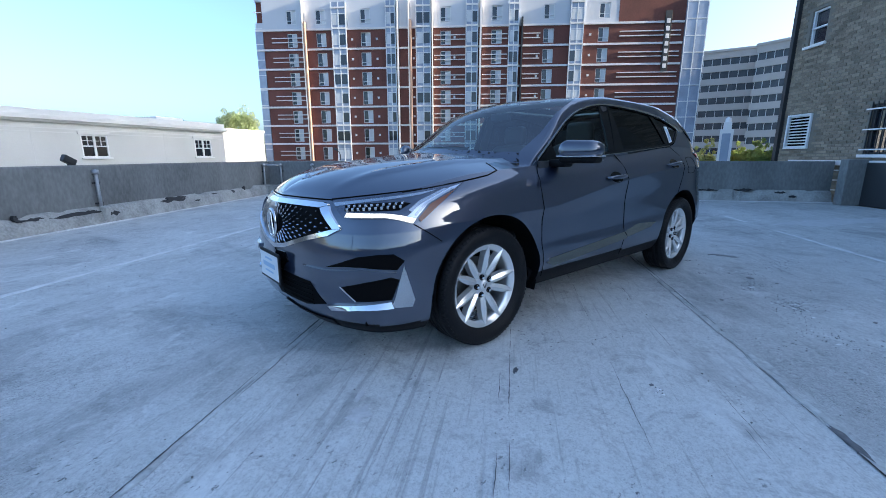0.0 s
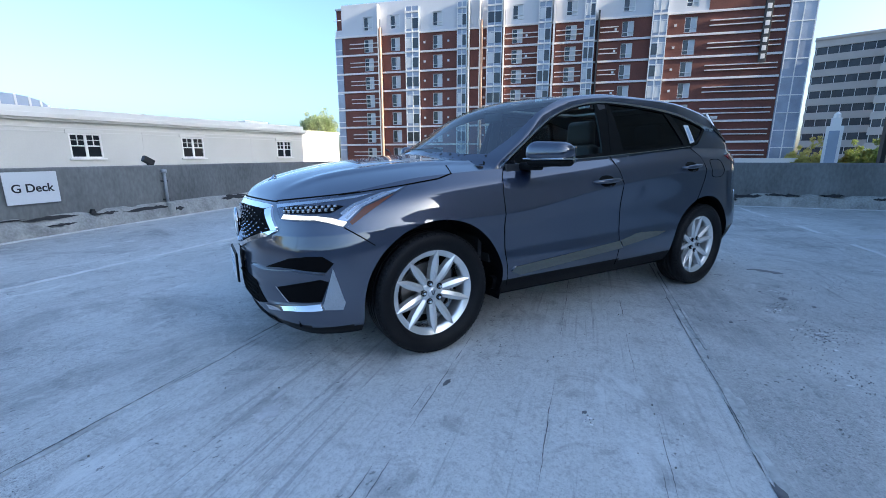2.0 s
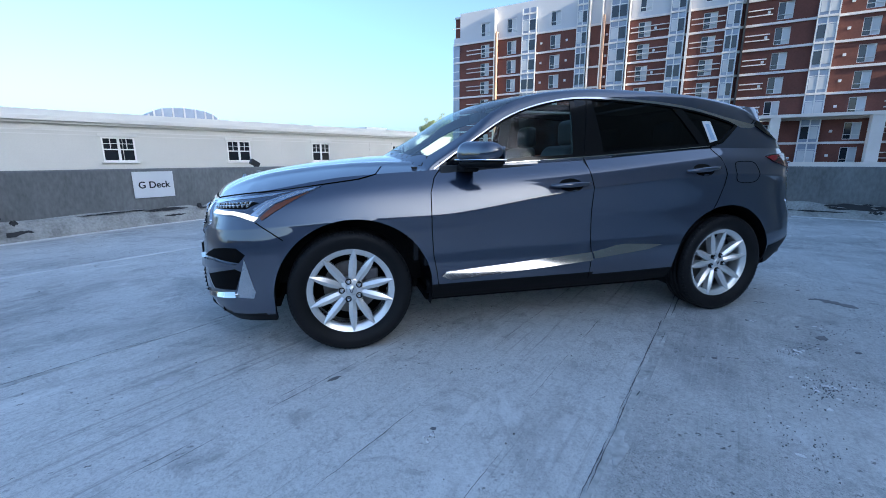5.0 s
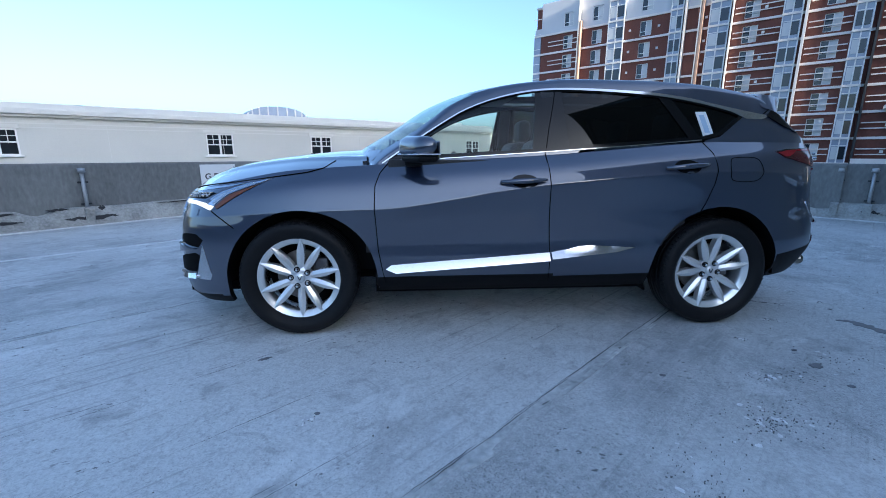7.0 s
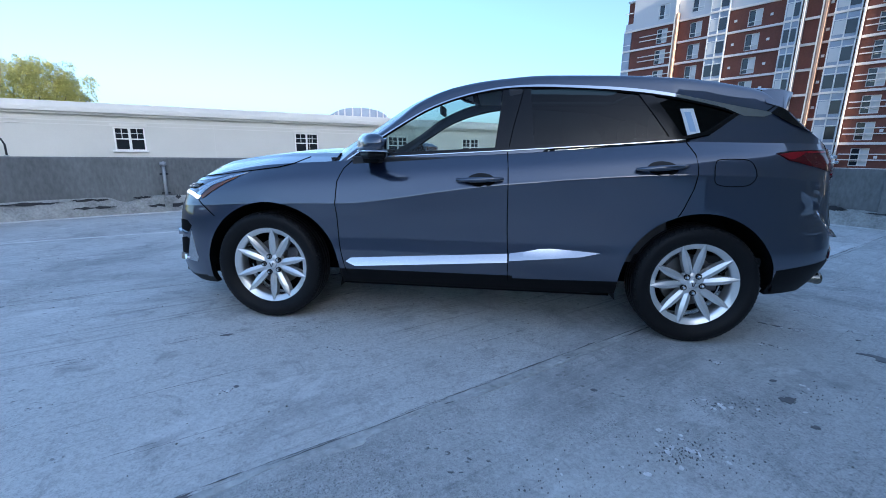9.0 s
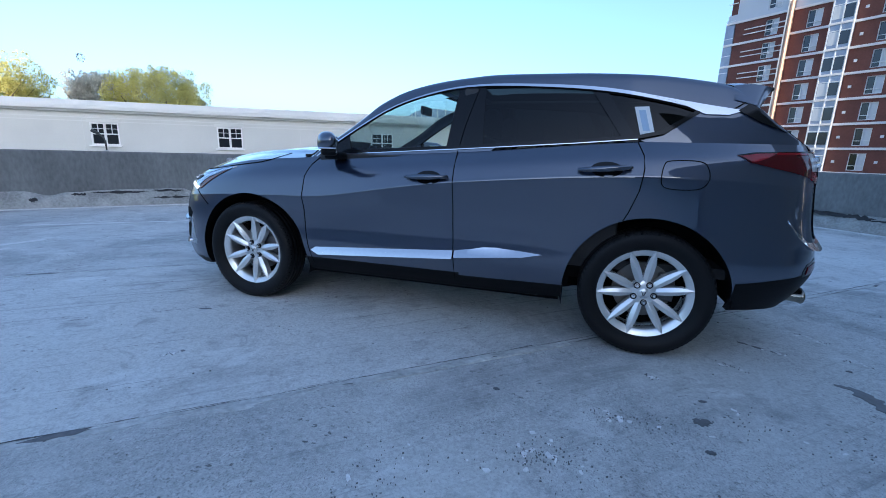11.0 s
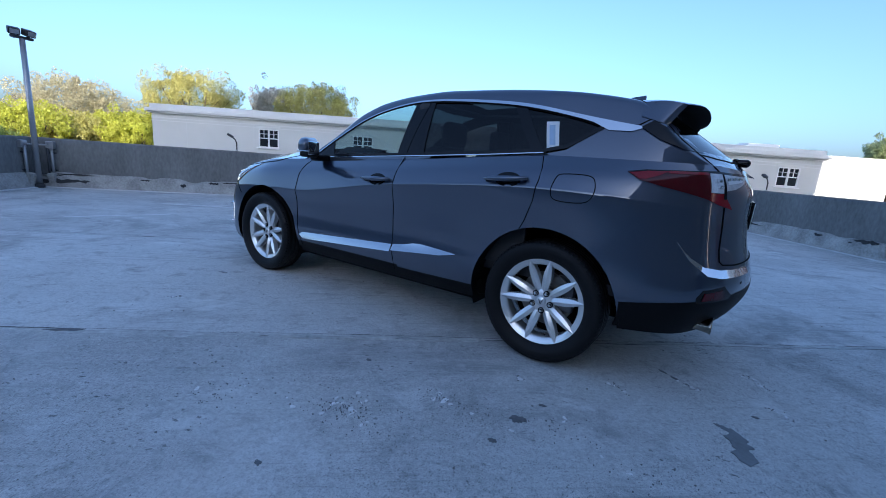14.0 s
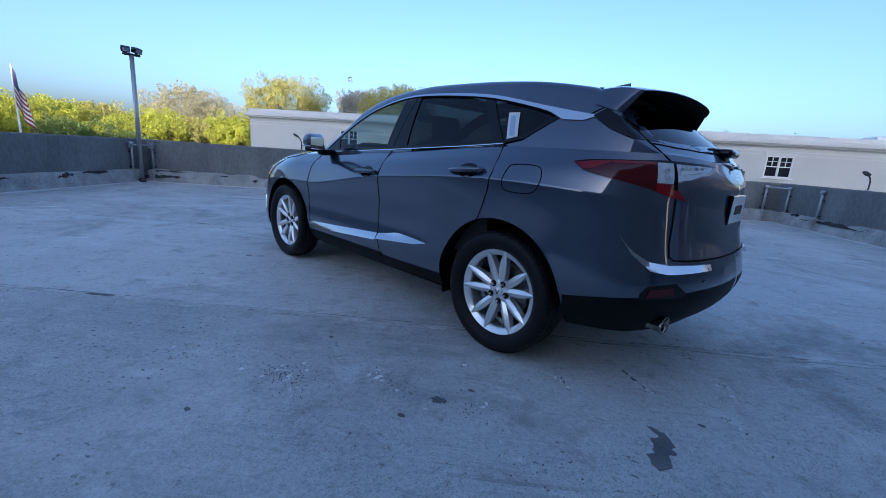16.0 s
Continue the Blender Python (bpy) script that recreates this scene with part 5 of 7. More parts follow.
def shoulder_at(x):
    xs = [p[0] for p in SHOULDER]
    return np.interp(x, xs, [-p[1] for p in SHOULDER]), np.interp(x, xs, [p[2] for p in SHOULDER])


def sheet(columns):
    """A surface over columns of points."""
    bm = bmesh.new()
    grid = [[bm.verts.new(p) for p in c] for c in columns]
    for a, b in zip(grid, grid[1:]):
        for k in range(len(a) - 1):
            bm.faces.new((a[k], a[k + 1], b[k + 1], b[k]))
    return bm


def both_sides(bm):
    """Mirrors a left half across the car's middle."""
    bmesh.ops.remove_doubles(bm, verts=bm.verts, dist=1e-4)
    geom = bm.verts[:] + bm.edges[:] + bm.faces[:]
    made = bmesh.ops.duplicate(bm, geom=geom)["geom"]
    for v in made:
        if isinstance(v, bmesh.types.BMVert):
            v.co.y = -v.co.y
    bmesh.ops.reverse_faces(bm, faces=[f for f in made if isinstance(f, bmesh.types.BMFace)])
    bmesh.ops.remove_doubles(bm, verts=bm.verts, dist=2e-4)
    bmesh.ops.recalc_face_normals(bm, faces=bm.faces)
    return bm


def mirrored(bm):
    """The same mesh on the car's other side."""
    for v in bm.verts:
        v.co.y = -v.co.y
    bmesh.ops.reverse_faces(bm, faces=bm.faces)
    return bm


def inside(p, poly):
    x, y, odd = p[0], p[1], False
    for (ax, ay), (bx, by) in zip(poly, poly[1:] + poly[:1]):
        if (ay > y) != (by > y) and x < (bx - ax) * (y - ay) / (by - ay) + ax:
            odd = not odd
    return odd


def nearest(p, poly):
    best = None
    for a, b in zip(poly, poly[1:] + poly[:1]):
        a, b = Vector(a[:2]), Vector(b[:2])
        t = min(max((Vector(p) - a).dot(b - a) / max((b - a).length_squared, 1e-9), 0), 1)
        q = a + t * (b - a)
        if best is None or (q - Vector(p)).length < (best - Vector(p)).length:
            best = q
    return best


def cut(bm, poly, flat, put, where):
    """Cuts a hole of outline poly. flat: place to outline plane; put: plane back to place; where: which faces may go."""
    poly = [tuple(p) for p in poly]
    gone = [f for f in bm.faces if where(f.calc_center_median()) and inside(flat(f.calc_center_median()), poly)]
    rim = {v for f in gone for v in f.verts if any(g not in set_of(gone) for g in v.link_faces)}
    bmesh.ops.delete(bm, geom=gone, context="FACES")
    for v in rim:
        if v.is_valid:
            q = nearest(flat(v.co), poly)
            if (q - Vector(flat(v.co))).length < 0.035:
                v.co = put(q, v.co)


_SETS = {}


def set_of(items):
    key = id(items)
    if key not in _SETS:
        _SETS[key] = set(items)
    return _SETS[key]


def arch_of(x, z, grow=0.0):
    """How far out a place lies of the nearest wheel arch; under 1 is inside."""
    best = 9.0
    for cx, cz, rx, rz in ARCHES:
        best = min(best, math.hypot((x - cx) / (rx + grow), max(z - cz, 0) / (rz + grow)))
    return best


lower = sheet(COLUMNS)
whole_lower = BVHTree.FromBMesh(lower)
gone = [f for f in lower.faces if arch_of(f.calc_center_median().x, f.calc_center_median().z) < 1]
kept = set(gone)
rim = {v for f in gone for v in f.verts if any(g not in kept for g in v.link_faces)}
bmesh.ops.delete(lower, geom=gone, context="FACES")
for v in rim:
    cx, cz, rx, rz = min(ARCHES, key=lambda a: abs(a[0] - v.co.x))
    up = max(v.co.z - cz, 0)
    d = math.hypot((v.co.x - cx) / rx, up / rz)
    v.co.x = cx + (v.co.x - cx) / d
    if up > 0:
        v.co.z = cz + up / d
# rolled arch lip
lips = [e for e in lower.edges if e.is_boundary and all(v in rim for v in e.verts)]
made = bmesh.ops.extrude_edge_only(lower, edges=lips)["geom"]
lip_verts = {v for v in made if isinstance(v, bmesh.types.BMVert)}
for e in lips:
    e.smooth = False
for v in lip_verts:
    v.co.y += 0.05
for f in lower.faces:
    c = f.calc_center_median()
    i = min(range(0, STEPS + 1, 5), key=lambda k: abs(COLUMNS[k][0][0] - c.x) + abs(COLUMNS[k][0][1] - c.y))
    q = STATIONS(LENGTHS[-1] * i / STEPS)
    edge = 0.37 if 2 < q < 5.1 else 0.265 if q <= 2 else 0.42
    f.material_index = 1 if c.z < edge or any(v in lip_verts for v in f.verts) else 0
body = part("body", both_sides(lower), [PAINT, BLACK], car, smooth=True)

# ---- hood ----
HOOD_SPINE = glide([(-2.245, 0.925), (-2.2, 0.962), (-2.1, 1.01), (-1.87, 1.075), (-1.5, 1.135), (-1.13, 1.172), (-0.98, 1.178)])
edge = [p for p in SHOULDER if p[0] < -0.93]
columns = []
for k, p in enumerate(edge):
    f = k / (len(edge) - 1)
    sx = -2.24 + 1.235 * f**1.15
    col = []
    for t in (j / 22 for j in range(23)):
        x, y = p[0] + (sx - p[0]) * t, p[1] * (1 - t)
        bulge = 1 - (1 - t) ** 2.2
        z = p[2] + (HOOD_SPINE(sx) - p[2]) * bulge
        ridge = 0.40 + 0.20 * (x + 2.1) / 1.1
        z += 0.012 * math.exp(-(((abs(y) - ridge) / 0.035) ** 2)) * min(max((x + 2.15) / 0.3, 0), 1) * min(t * 8, 1)
        col.append((x, y, z))
    columns.append(col)
hood_half = sheet(columns)
hood_tree = BVHTree.FromBMesh(hood_half)
part("hood", both_sides(hood_half), PAINT, car, smooth=True)

# ---- greenhouse ----
CROWN = glide([(-1.12, 1.12), (-1.05, 1.175), (-0.82, 1.31), (-0.5, 1.505), (-0.22, 1.598), (0.1, 1.645), (0.45, 1.668), (0.86, 1.664), (1.29, 1.643), (1.62, 1.60),
               (1.78, 1.56), (1.88, 1.49), (2.0, 1.405), (2.15, 1.295), (2.30, 1.175), (2.36, 1.12)])


def top_at(x, y):
    sweep = 0.36 * y * y * min(max((0.4 - x) / 0.9, 0), 1) - 0.22 * y * y * min(max((x - 1.68) / 0.25, 0), 1)
    return CROWN(x - sweep) - 0.085 * y * y


def roof_section(x):
    yb, zb = shoulder_at(x)
    taper = 1 + 0.45 * min(max((x - 1.2) / 0.5, 0), 1)
    lean = lambda h: yb - (0.27 * h + 0.32 * h * h) * taper
    low, high = 0.0, 0.7
    if top_at(x, yb) <= zb + 0.002:
        high = 0.0
    for _ in range(40):
        mid = (low + high) / 2
        low, high = (mid, high) if top_at(x, lean(mid)) > zb + mid else (low, mid)
    col = [(x, -lean(high * k / 16), zb + high * k / 16) for k in range(17)]
    ye = lean(high)
    col += [(x, -ye * (1 - k / 20), max(top_at(x, ye * (1 - k / 20)), zb - 0.012)) for k in range(1, 21)]
    # ease the corner between side and roof
    soft = [np.array(p) for p in col]
    for k in (15, 16, 17):
        soft[k] = 0.25 * np.array(col[k - 1]) + 0.5 * np.array(col[k]) + 0.25 * np.array(col[k + 1])
    return [tuple(p) for p in soft]


cabin_half = sheet([roof_section(-1.06 + 3.36 * i / 150) for i in range(151)])
cabin_tree = BVHTree.FromBMesh(cabin_half)

DLO = [(-0.80, 1.105), (-0.5, 1.115), (0.25, 1.16), (0.9, 1.20), (1.25, 1.228), (1.38, 1.26), (1.57, 1.395), (1.42, 1.445), (1.07, 1.515), (0.70, 1.55), (0.29, 1.562), (0.0, 1.525),
       (-0.28, 1.435), (-0.53, 1.29)]


def tree_y(tree, x, z):
    hit = tree.ray_cast(Vector((x, -3, z)), Vector((0, 1, 0)))[0]
    return hit.y if hit else None


def side_put(tree):
    def put(q, co):
        y = tree_y(tree, q[0], q[1])
        return Vector((q[0], co.y if y is None or y > -0.3 else y, q[1]))
    return put


def plan_put(tree):
    def put(q, co):
        hit = tree.ray_cast(Vector((q[0], q[1], 3)), Vector((0, 0, -1)))[0]
        return Vector((q[0], q[1], hit.z if hit else co.z))
    return put


side_flat, plan_flat = (lambda p: (p.x, p.z)), (lambda p: (p.x, p.y))
SCREEN = [(-1.02, 0.02), (-1.0, -0.25), (-0.93, -0.5), (-0.84, -0.665), (-0.6, -0.66), (-0.3, -0.63), (-0.06, -0.585), (-0.13, -0.4), (-0.17, -0.2), (-0.18, 0.02)]
REAR_GLASS = [(1.90, 0.02), (1.885, -0.3), (1.862, -0.49), (1.945, -0.56), (2.03, -0.60), (2.085, -0.48), (2.135, -0.32), (2.165, 0.02)]
cut(cabin_half, DLO, side_flat, side_put(cabin_tree), lambda c: c.y < -0.45)
cut(cabin_half, SCREEN, plan_flat, plan_put(cabin_tree), lambda c: c.x < 0.2)
# unseen roof opening, added to let sky light into the cabin
SUNROOF = [(0.18, 0.02), (0.18, -0.36), (0.22, -0.40), (1.06, -0.40), (1.10, -0.36), (1.10, 0.02)]
cut(cabin_half, SUNROOF, plan_flat, plan_put(cabin_tree), lambda c: 0.1 < c.x < 1.2 and c.z > 1.5)
cut(cabin_half, REAR_GLASS, plan_flat, plan_put(cabin_tree), lambda c: c.x > 1.6)
roof = part("roof", both_sides(cabin_half), PAINT, car, smooth=True)


def patch(outline, project, size=0.03, off=0.004, deep=0.012):
    """A piece of the given outline, laid on the body by project(u, v) -> (place, outward), off metres proud and deep metres thick."""
    bm = bmesh.new()
    pts = []
    n = len(outline)
    for a, b in zip(outline, list(outline[1:]) + [outline[0]]):
        steps = max(1, int(math.hypot(b[0] - a[0], b[1] - a[1]) / size))
        pts += [(a[0] + (b[0] - a[0]) * k / steps, a[1] + (b[1] - a[1]) * k / steps) for k in range(steps)]
    rim = [bm.verts.new((u, v, 0)) for u, v in pts]
    bm.faces.new(rim)
    bm.faces.ensure_lookup_table()
    us, vs = [p[0] for p in pts], [p[1] for p in pts]
    for axis, (lo, hi) in enumerate(((min(us), max(us)), (min(vs), max(vs)))):
        count = int((hi - lo) / size)
        for k in range(1, count + 1):
            at = lo + (hi - lo) * k / (count + 1)
            co, no = ((at, 0, 0), (1, 0, 0)) if axis == 0 else ((0, at, 0), (0, 1, 0))
            bmesh.ops.bisect_plane(bm, geom=bm.verts[:] + bm.edges[:] + bm.faces[:], plane_co=co, plane_no=no, dist=1e-6)
    bmesh.ops.triangulate(bm, faces=[f for f in bm.faces if len(f.verts) > 4])
    back = {}
    for v in bm.verts:
        place, out = project(v.co.x, v.co.y)
        v.co = Vector(place) + (off(v.co.x, v.co.y) if callable(off) else off) * Vector(out)
        back[v] = -Vector(out)
    if deep:
        edges = [e for e in bm.edges if e.is_boundary]
        old = {tuple(round(c, 6) for c in v.co): back[v] for v in bm.verts}
        for e in edges:
            e.smooth = False
        made = bmesh.ops.extrude_edge_only(bm, edges=edges)["geom"]
        for v in made:
            if isinstance(v, bmesh.types.BMVert):
                v.co += deep * old[tuple(round(c, 6) for c in v.co)]
    bmesh.ops.recalc_face_normals(bm, faces=bm.faces)
    centre, out = project(sum(us) / len(us), sum(vs) / len(vs))
    flip = sum(f.normal.dot(Vector(out)) * f.calc_area() for f in bm.faces)
    if flip < 0:
        bmesh.ops.reverse_faces(bm, faces=bm.faces)
    return bm


def caster(trees, way, origin):
    """A projection along way: (u, v) of the plane through origin to the nearest of the body's surfaces."""
    way = Vector(way).normalized()
    right = way.cross(Vector((0, 0, 1))).normalized()
    up = Vector((0, 0, 1)) if abs(way.z) < 0.01 else right.cross(way)

    def project(u, v):
        start = Vector(origin) + float(u) * right + float(v) * up
        hits = [h for h in (t.ray_cast(start, way) for t in trees) if h[0] is not None]
        if hits:
            place, normal = min(hits, key=lambda h: h[3])[:2]
            if normal.dot(way) > 0:
                normal = -normal
            return place, (normal - 0.6 * way).normalized()
        spots = [t.find_nearest(start + 3.0 * way) for t in trees]
        place = min(spots, key=lambda h: h[3])[0]
        return place, -way

    return project


TREES = (whole_lower, hood_tree, cabin_tree)
onto_side = caster(TREES, (0, 1, 0), (0, -3, 0))          # u = x
onto_front = caster(TREES, (1, 0, 0), (-5, 0, 0))         # u = -y
onto_rear = caster(TREES, (-1, 0, 0), (5, 0, 0))          # u = y
onto_corner = caster(TREES, (1, 1, 0), (-4, -4, 0))       # front quarter
onto_back_corner = caster(TREES, (-1, 1, 0), (4, -4, 0))  # rear quarter


def seam(line, project, radius=0.0035, name="shut_line", parent=None, material=None, both=True, step=0.04):
    """A thin dark joint along a line of the body."""
    pts = []
    for a, b in zip(line, line[1:]):
        n = max(1, int(math.hypot(b[0] - a[0], b[1] - a[1]) / step))
        pts += [(a[0] + (b[0] - a[0]) * k / n, a[1] + (b[1] - a[1]) * k / n) for k in range(n)]
    pts.append(line[-1])
    spots = []
    for u, v in pts:
        place, out = project(u, v)
        spots.append(Vector(place) + 0.0006 * Vector(out))
    part(name, tube(bmesh.new(), spots, radius, 6), material or GAP, parent or car, smooth=True)
    if both:
        part(name, mirrored(tube(bmesh.new(), spots, radius, 6)), material or GAP, parent or car, smooth=True)


def trim(name, outline, project, material, parent=None, label="", off=0.004, deep=0.012, size=0.03, both=True, smooth=True):
    ob = part(name, patch(outline, project, size, off, deep), material, parent or car, label, smooth)
    if both:
        part(name, mirrored(patch(outline, project, size, off, deep)), material, parent or car, label, smooth)
    return ob


# ---- wheels ----
BLADE = glide([(0, 0.0175), (0.2, 0.0215), (0.45, 0.0245), (0.65, 0.0225), (0.82, 0.0155), (0.94, 0.0075), (1, 0.003)])     # half width of a spoke from hub to rim


def wheel_at(x, side):
    """A ten-spoke alloy wheel with its tyre; side -1 is the left."""
    wheel = part("wheel", lathe(bmesh.new(), [(0.262, -0.058), (0.2685, -0.068), (0.2675, -0.0755), (0.262, -0.0775), (0.256, -0.0745), (0.239, -0.066), (0.227, -0.0595), (0.2225, -0.053), (0.224, -0.03), (0.230, 0.02), (0.243, 0.10), (0.262, 0.11)], 72), ALLOY, car, "silver ten-spoke alloy wheel", True)
    wheel.matrix_basis = Matrix.Translation((x, side * 0.822, 0.369)) @ (Matrix.Identity(4) if side < 0 else Matrix.Rotation(math.pi, 4, "Z"))
    profile = [(0.255, -0.070), (0.268, -0.088), (0.30, -0.108), (0.328, -0.112), (0.347, -0.106), (0.360, -0.095), (0.3665, -0.078)]
    for k in range(4):
        a = -0.078 + 0.039 * k
        profile += [(0.369, a + 0.004), (0.369, a + 0.033), (0.360, a + 0.035), (0.360, a + 0.039)]
    profile += [(0.3665, 0.082), (0.355, 0.100), (0.328, 0.112), (0.29, 0.108), (0.258, 0.09)]
    tyre = lathe(bmesh.new(), profile, 96)
    for k in range(80):
        a = 2 * math.pi * k / 80
        for across in (-0.092, 0.092):
            box(tyre, (0.010, 0.022, 0.006), (0, 0, 0))
            turn = Matrix.Rotation(-a, 4, "Y") @ Matrix.Translation((0, across, 0.3595)) @ Matrix.Rotation(-0.5 if across > 0 else 0.5, 4, "X")
            for v in tyre.verts[-8:]:
                v.co = turn @ v.co
    part("tyre", tyre, RUBBER, wheel, "black rubber tyre", True)
    part("brake_disc", lathe(bmesh.new(), [(0.05, 0.030), (0.165, 0.030), (0.165, 0.055), (0.05, 0.055)], 48), IRON, wheel)
    part("brake_caliper", boxed((0.09, 0.06, 0.17), (0.125, 0.03, 0.03), 0, 0.015), ALLOY_DARK, wheel)
    # near-black disc closing the wheel, the shade behind the spokes put into its colour
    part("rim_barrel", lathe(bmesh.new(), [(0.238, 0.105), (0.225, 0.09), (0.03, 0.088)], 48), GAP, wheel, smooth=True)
    first = None
    for k in range(10):
        turn = Matrix.Rotation(radians(72 * (k // 2) + (14.6 if k % 2 else -14.6) + (20 if x < 0 else -7)), 4, "Y")
        if first is None:
            cols = []
            for t in (j / 12 for j in range(13)):
                r = 0.042 + 0.2165 * t
                wide = BLADE(t)
                lift = -0.046 - 0.0295 * t - 0.009 * math.sin(t * math.pi)
                drop = 0.50 * wide
                cols.append([(-wide, lift + 0.055, r), (-wide, lift + drop, r), (-0.86 * wide, lift + drop * 0.82, r), (-0.07 * wide, lift, r), (0.07 * wide, lift, r), (0.86 * wide, lift + drop * 0.82, r), (wide, lift + drop, r), (wide, lift + 0.055, r)])
            spoke = sheet(cols)
            bmesh.ops.recalc_face_normals(spoke, faces=spoke.faces)
            first = part("spoke", spoke, ALLOY, wheel)
            first.matrix_basis = turn
        else:
            share(first, "spoke", turn, wheel)
    part("hub", lathe(bmesh.new(), [(0.0, -0.052), (0.03, -0.053), (0.066, -0.050), (0.078, -0.042), (0.080, -0.01)], 40), ALLOY, wheel, smooth=True)
    cap = part("center_cap", lathe(bmesh.new(), [(0.0, -0.063), (0.028, -0.062), (0.032, -0.056), (0.033, -0.05)], 32), ALLOY, wheel, "silver centre cap", smooth=True)
    for dx in (-0.007, 0.007):
        mark = boxed((0.004, 0.004, 0.030), (dx, -0.064, 0.0), 0, 0, Matrix.Rotation(0.35 if dx > 0 else -0.35, 4, "Y"))
        part("cap_mark", mark, METAL_DARK, wheel)
    nut = None
    for k in range(5):
        a = 2 * math.pi * k / 5 + radians(90 - 36 - (20 if x < 0 else -7))
        at = Matrix.Translation((0.057 * math.cos(a), 0, 0.057 * math.sin(a)))
        if nut is None:
            bm = lathe(bmesh.new(), [(0.0185, -0.046), (0.0185, -0.0575), (0.0135, -0.0580), (0.0120, -0.052)], 16)
            nut = part("lug_nut", bm, BLACK, wheel, "silver lug nut in a dark seat")
            part("nut_head", lathe(bmesh.new(), [(0.0105, -0.046), (0.0105, -0.066), (0.007, -0.070), (0.0, -0.0705)], 6), CHROME, nut)
            nut.matrix_basis = at
        else:
            twin = share(nut, "lug_nut", at, wheel)
            share(nut.children[0], "nut_head", Matrix.Identity(4), twin)


for wx in (FRONT, REAR):
    for side in (-1, 1):
        wheel_at(wx, side)
for cx, cz, rx, rz in ARCHES:
    for side in (-1, 1):
        cols = []
        for k in range(31):
            a = radians((-16 if cx < 0 else -3) + 199 * k / 30)
            x, z = cx + (rx + 0.012) * math.cos(a), cz + (rz + 0.012) * math.sin(a)
            cols.append([(x, side * 0.885, z), (x, side * 0.5, z), (cx, side * 0.48, cz)])
        part("wheel_liner", sheet(cols), BLACK, car, smooth=False)
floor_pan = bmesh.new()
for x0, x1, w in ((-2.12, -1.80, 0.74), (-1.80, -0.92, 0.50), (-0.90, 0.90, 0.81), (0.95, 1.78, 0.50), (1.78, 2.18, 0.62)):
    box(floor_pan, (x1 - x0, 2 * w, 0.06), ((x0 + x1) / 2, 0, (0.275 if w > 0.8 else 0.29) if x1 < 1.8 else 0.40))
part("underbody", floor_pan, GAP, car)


# ---- the car: glass and trim ----
def from_above(tree):
    def project(x, y):
        hit, normal = tree.ray_cast(Vector((x, -abs(y) if abs(y) > 1e-4 else -1e-4, 3)), Vector((0, 0, -1)))[:2]
        if hit is None:
            hit, normal = tree.find_nearest(Vector((x, -abs(y), 1.4)))[:2]
        if normal.z < 0:
            normal = -normal
        side = 1 if y > 0 else -1
        return Vector((hit.x, hit.y if side < 0 else -hit.y, hit.z)), Vector((normal.x, normal.y if side < 0 else -normal.y, normal.z))
    return project


onto_cabin = caster((cabin_tree,), (0, 1, 0), (0, -3, 0))
onto_screen = from_above(cabin_tree)


def across(half):
    """A plan outline mirrored to the car's other side."""
    return [(x, min(y, 0.0)) for x, y in half] + [(x, -y) for x, y in half[::-1] if y < -1e-3]


REAR_PANE = [(1.86, 0.0), (1.85, -0.3), (1.838, -0.515), (1.925, -0.60), (2.03, -0.648), (2.108, -0.498), (2.162, -0.33), (2.192, -0.15), (2.20, 0.0)]
moonroof = part("moonroof", patch(across([(0.17, 0.0), (0.17, -0.37), (0.22, -0.41), (1.06, -0.41), (1.11, -0.37), (1.11, 0.0)]), onto_screen, 0.06, -0.002, 0.0), PANE, car, "unseen clear glass moonroof added to light the cabin", True)
moonroof.visible_shadow = False
windshield = part("windshield", patch(across(SCREEN), onto_screen, 0.06, -0.003, 0.0), SCREEN_GLASS, car, "clear sloping windscreen", True)
rear_glass = part("rear_window", patch(across(REAR_PANE), onto_screen, 0.04, 0.005, 0.006), TINT, car, "dark tinted rear window", True)
for ob in (windshield, rear_glass):
    ob.visible_shadow = False
door_glass = [(-0.78, 1.112), (-0.5, 1.122), (0.13, 1.158), (0.172, 1.545), (0.0, 1.513), (-0.28, 1.423), (-0.53, 1.278)]
back_glass = [(0.36, 1.172), (0.9, 1.204), (1.19, 1.224), (0.985, 1.522), (0.70, 1.538), (0.335, 1.553)]
corner_glass = [(1.25, 1.23), (1.37, 1.26), (1.555, 1.392), (1.42, 1.436), (1.06, 1.51)]
for name, shape, m, label in (("door_window", door_glass, PANE, "clear front door window"), ("door_window", back_glass, TINT, "dark tinted rear door window"), ("quarter_window", corner_glass, TINT, "dark tinted quarter window")):
    ob = trim(name, shape, onto_cabin, m, label=label, off=-0.006, deep=0.0, size=0.05)
    ob.visible_shadow = False
trim("door_pillar", [(0.122, 1.154), (0.365, 1.168), (0.338, 1.560), (0.166, 1.550)], onto_cabin, GLOSS, label="gloss black pillar trim", off=0.0015, deep=0.01)
trim("window_divider", [(1.185, 1.22), (1.258, 1.226), (1.068, 1.512), (0.98, 1.526)], onto_cabin, GLOSS, off=0.0015, deep=0.01)
trim("mirror_gusset", [(-0.80, 1.105), (-0.56, 1.118), (-0.60, 1.235)], onto_cabin, GLOSS, off=0.0015, deep=0.01)
rail_line = rounded([(-0.835, 1.085), (-0.53, 1.288), (-0.28, 1.433), (0.0, 1.523), (0.29, 1.560), (0.70, 1.548), (1.07, 1.513), (1.42, 1.443), (1.575, 1.393)], 4, False)
outer = []
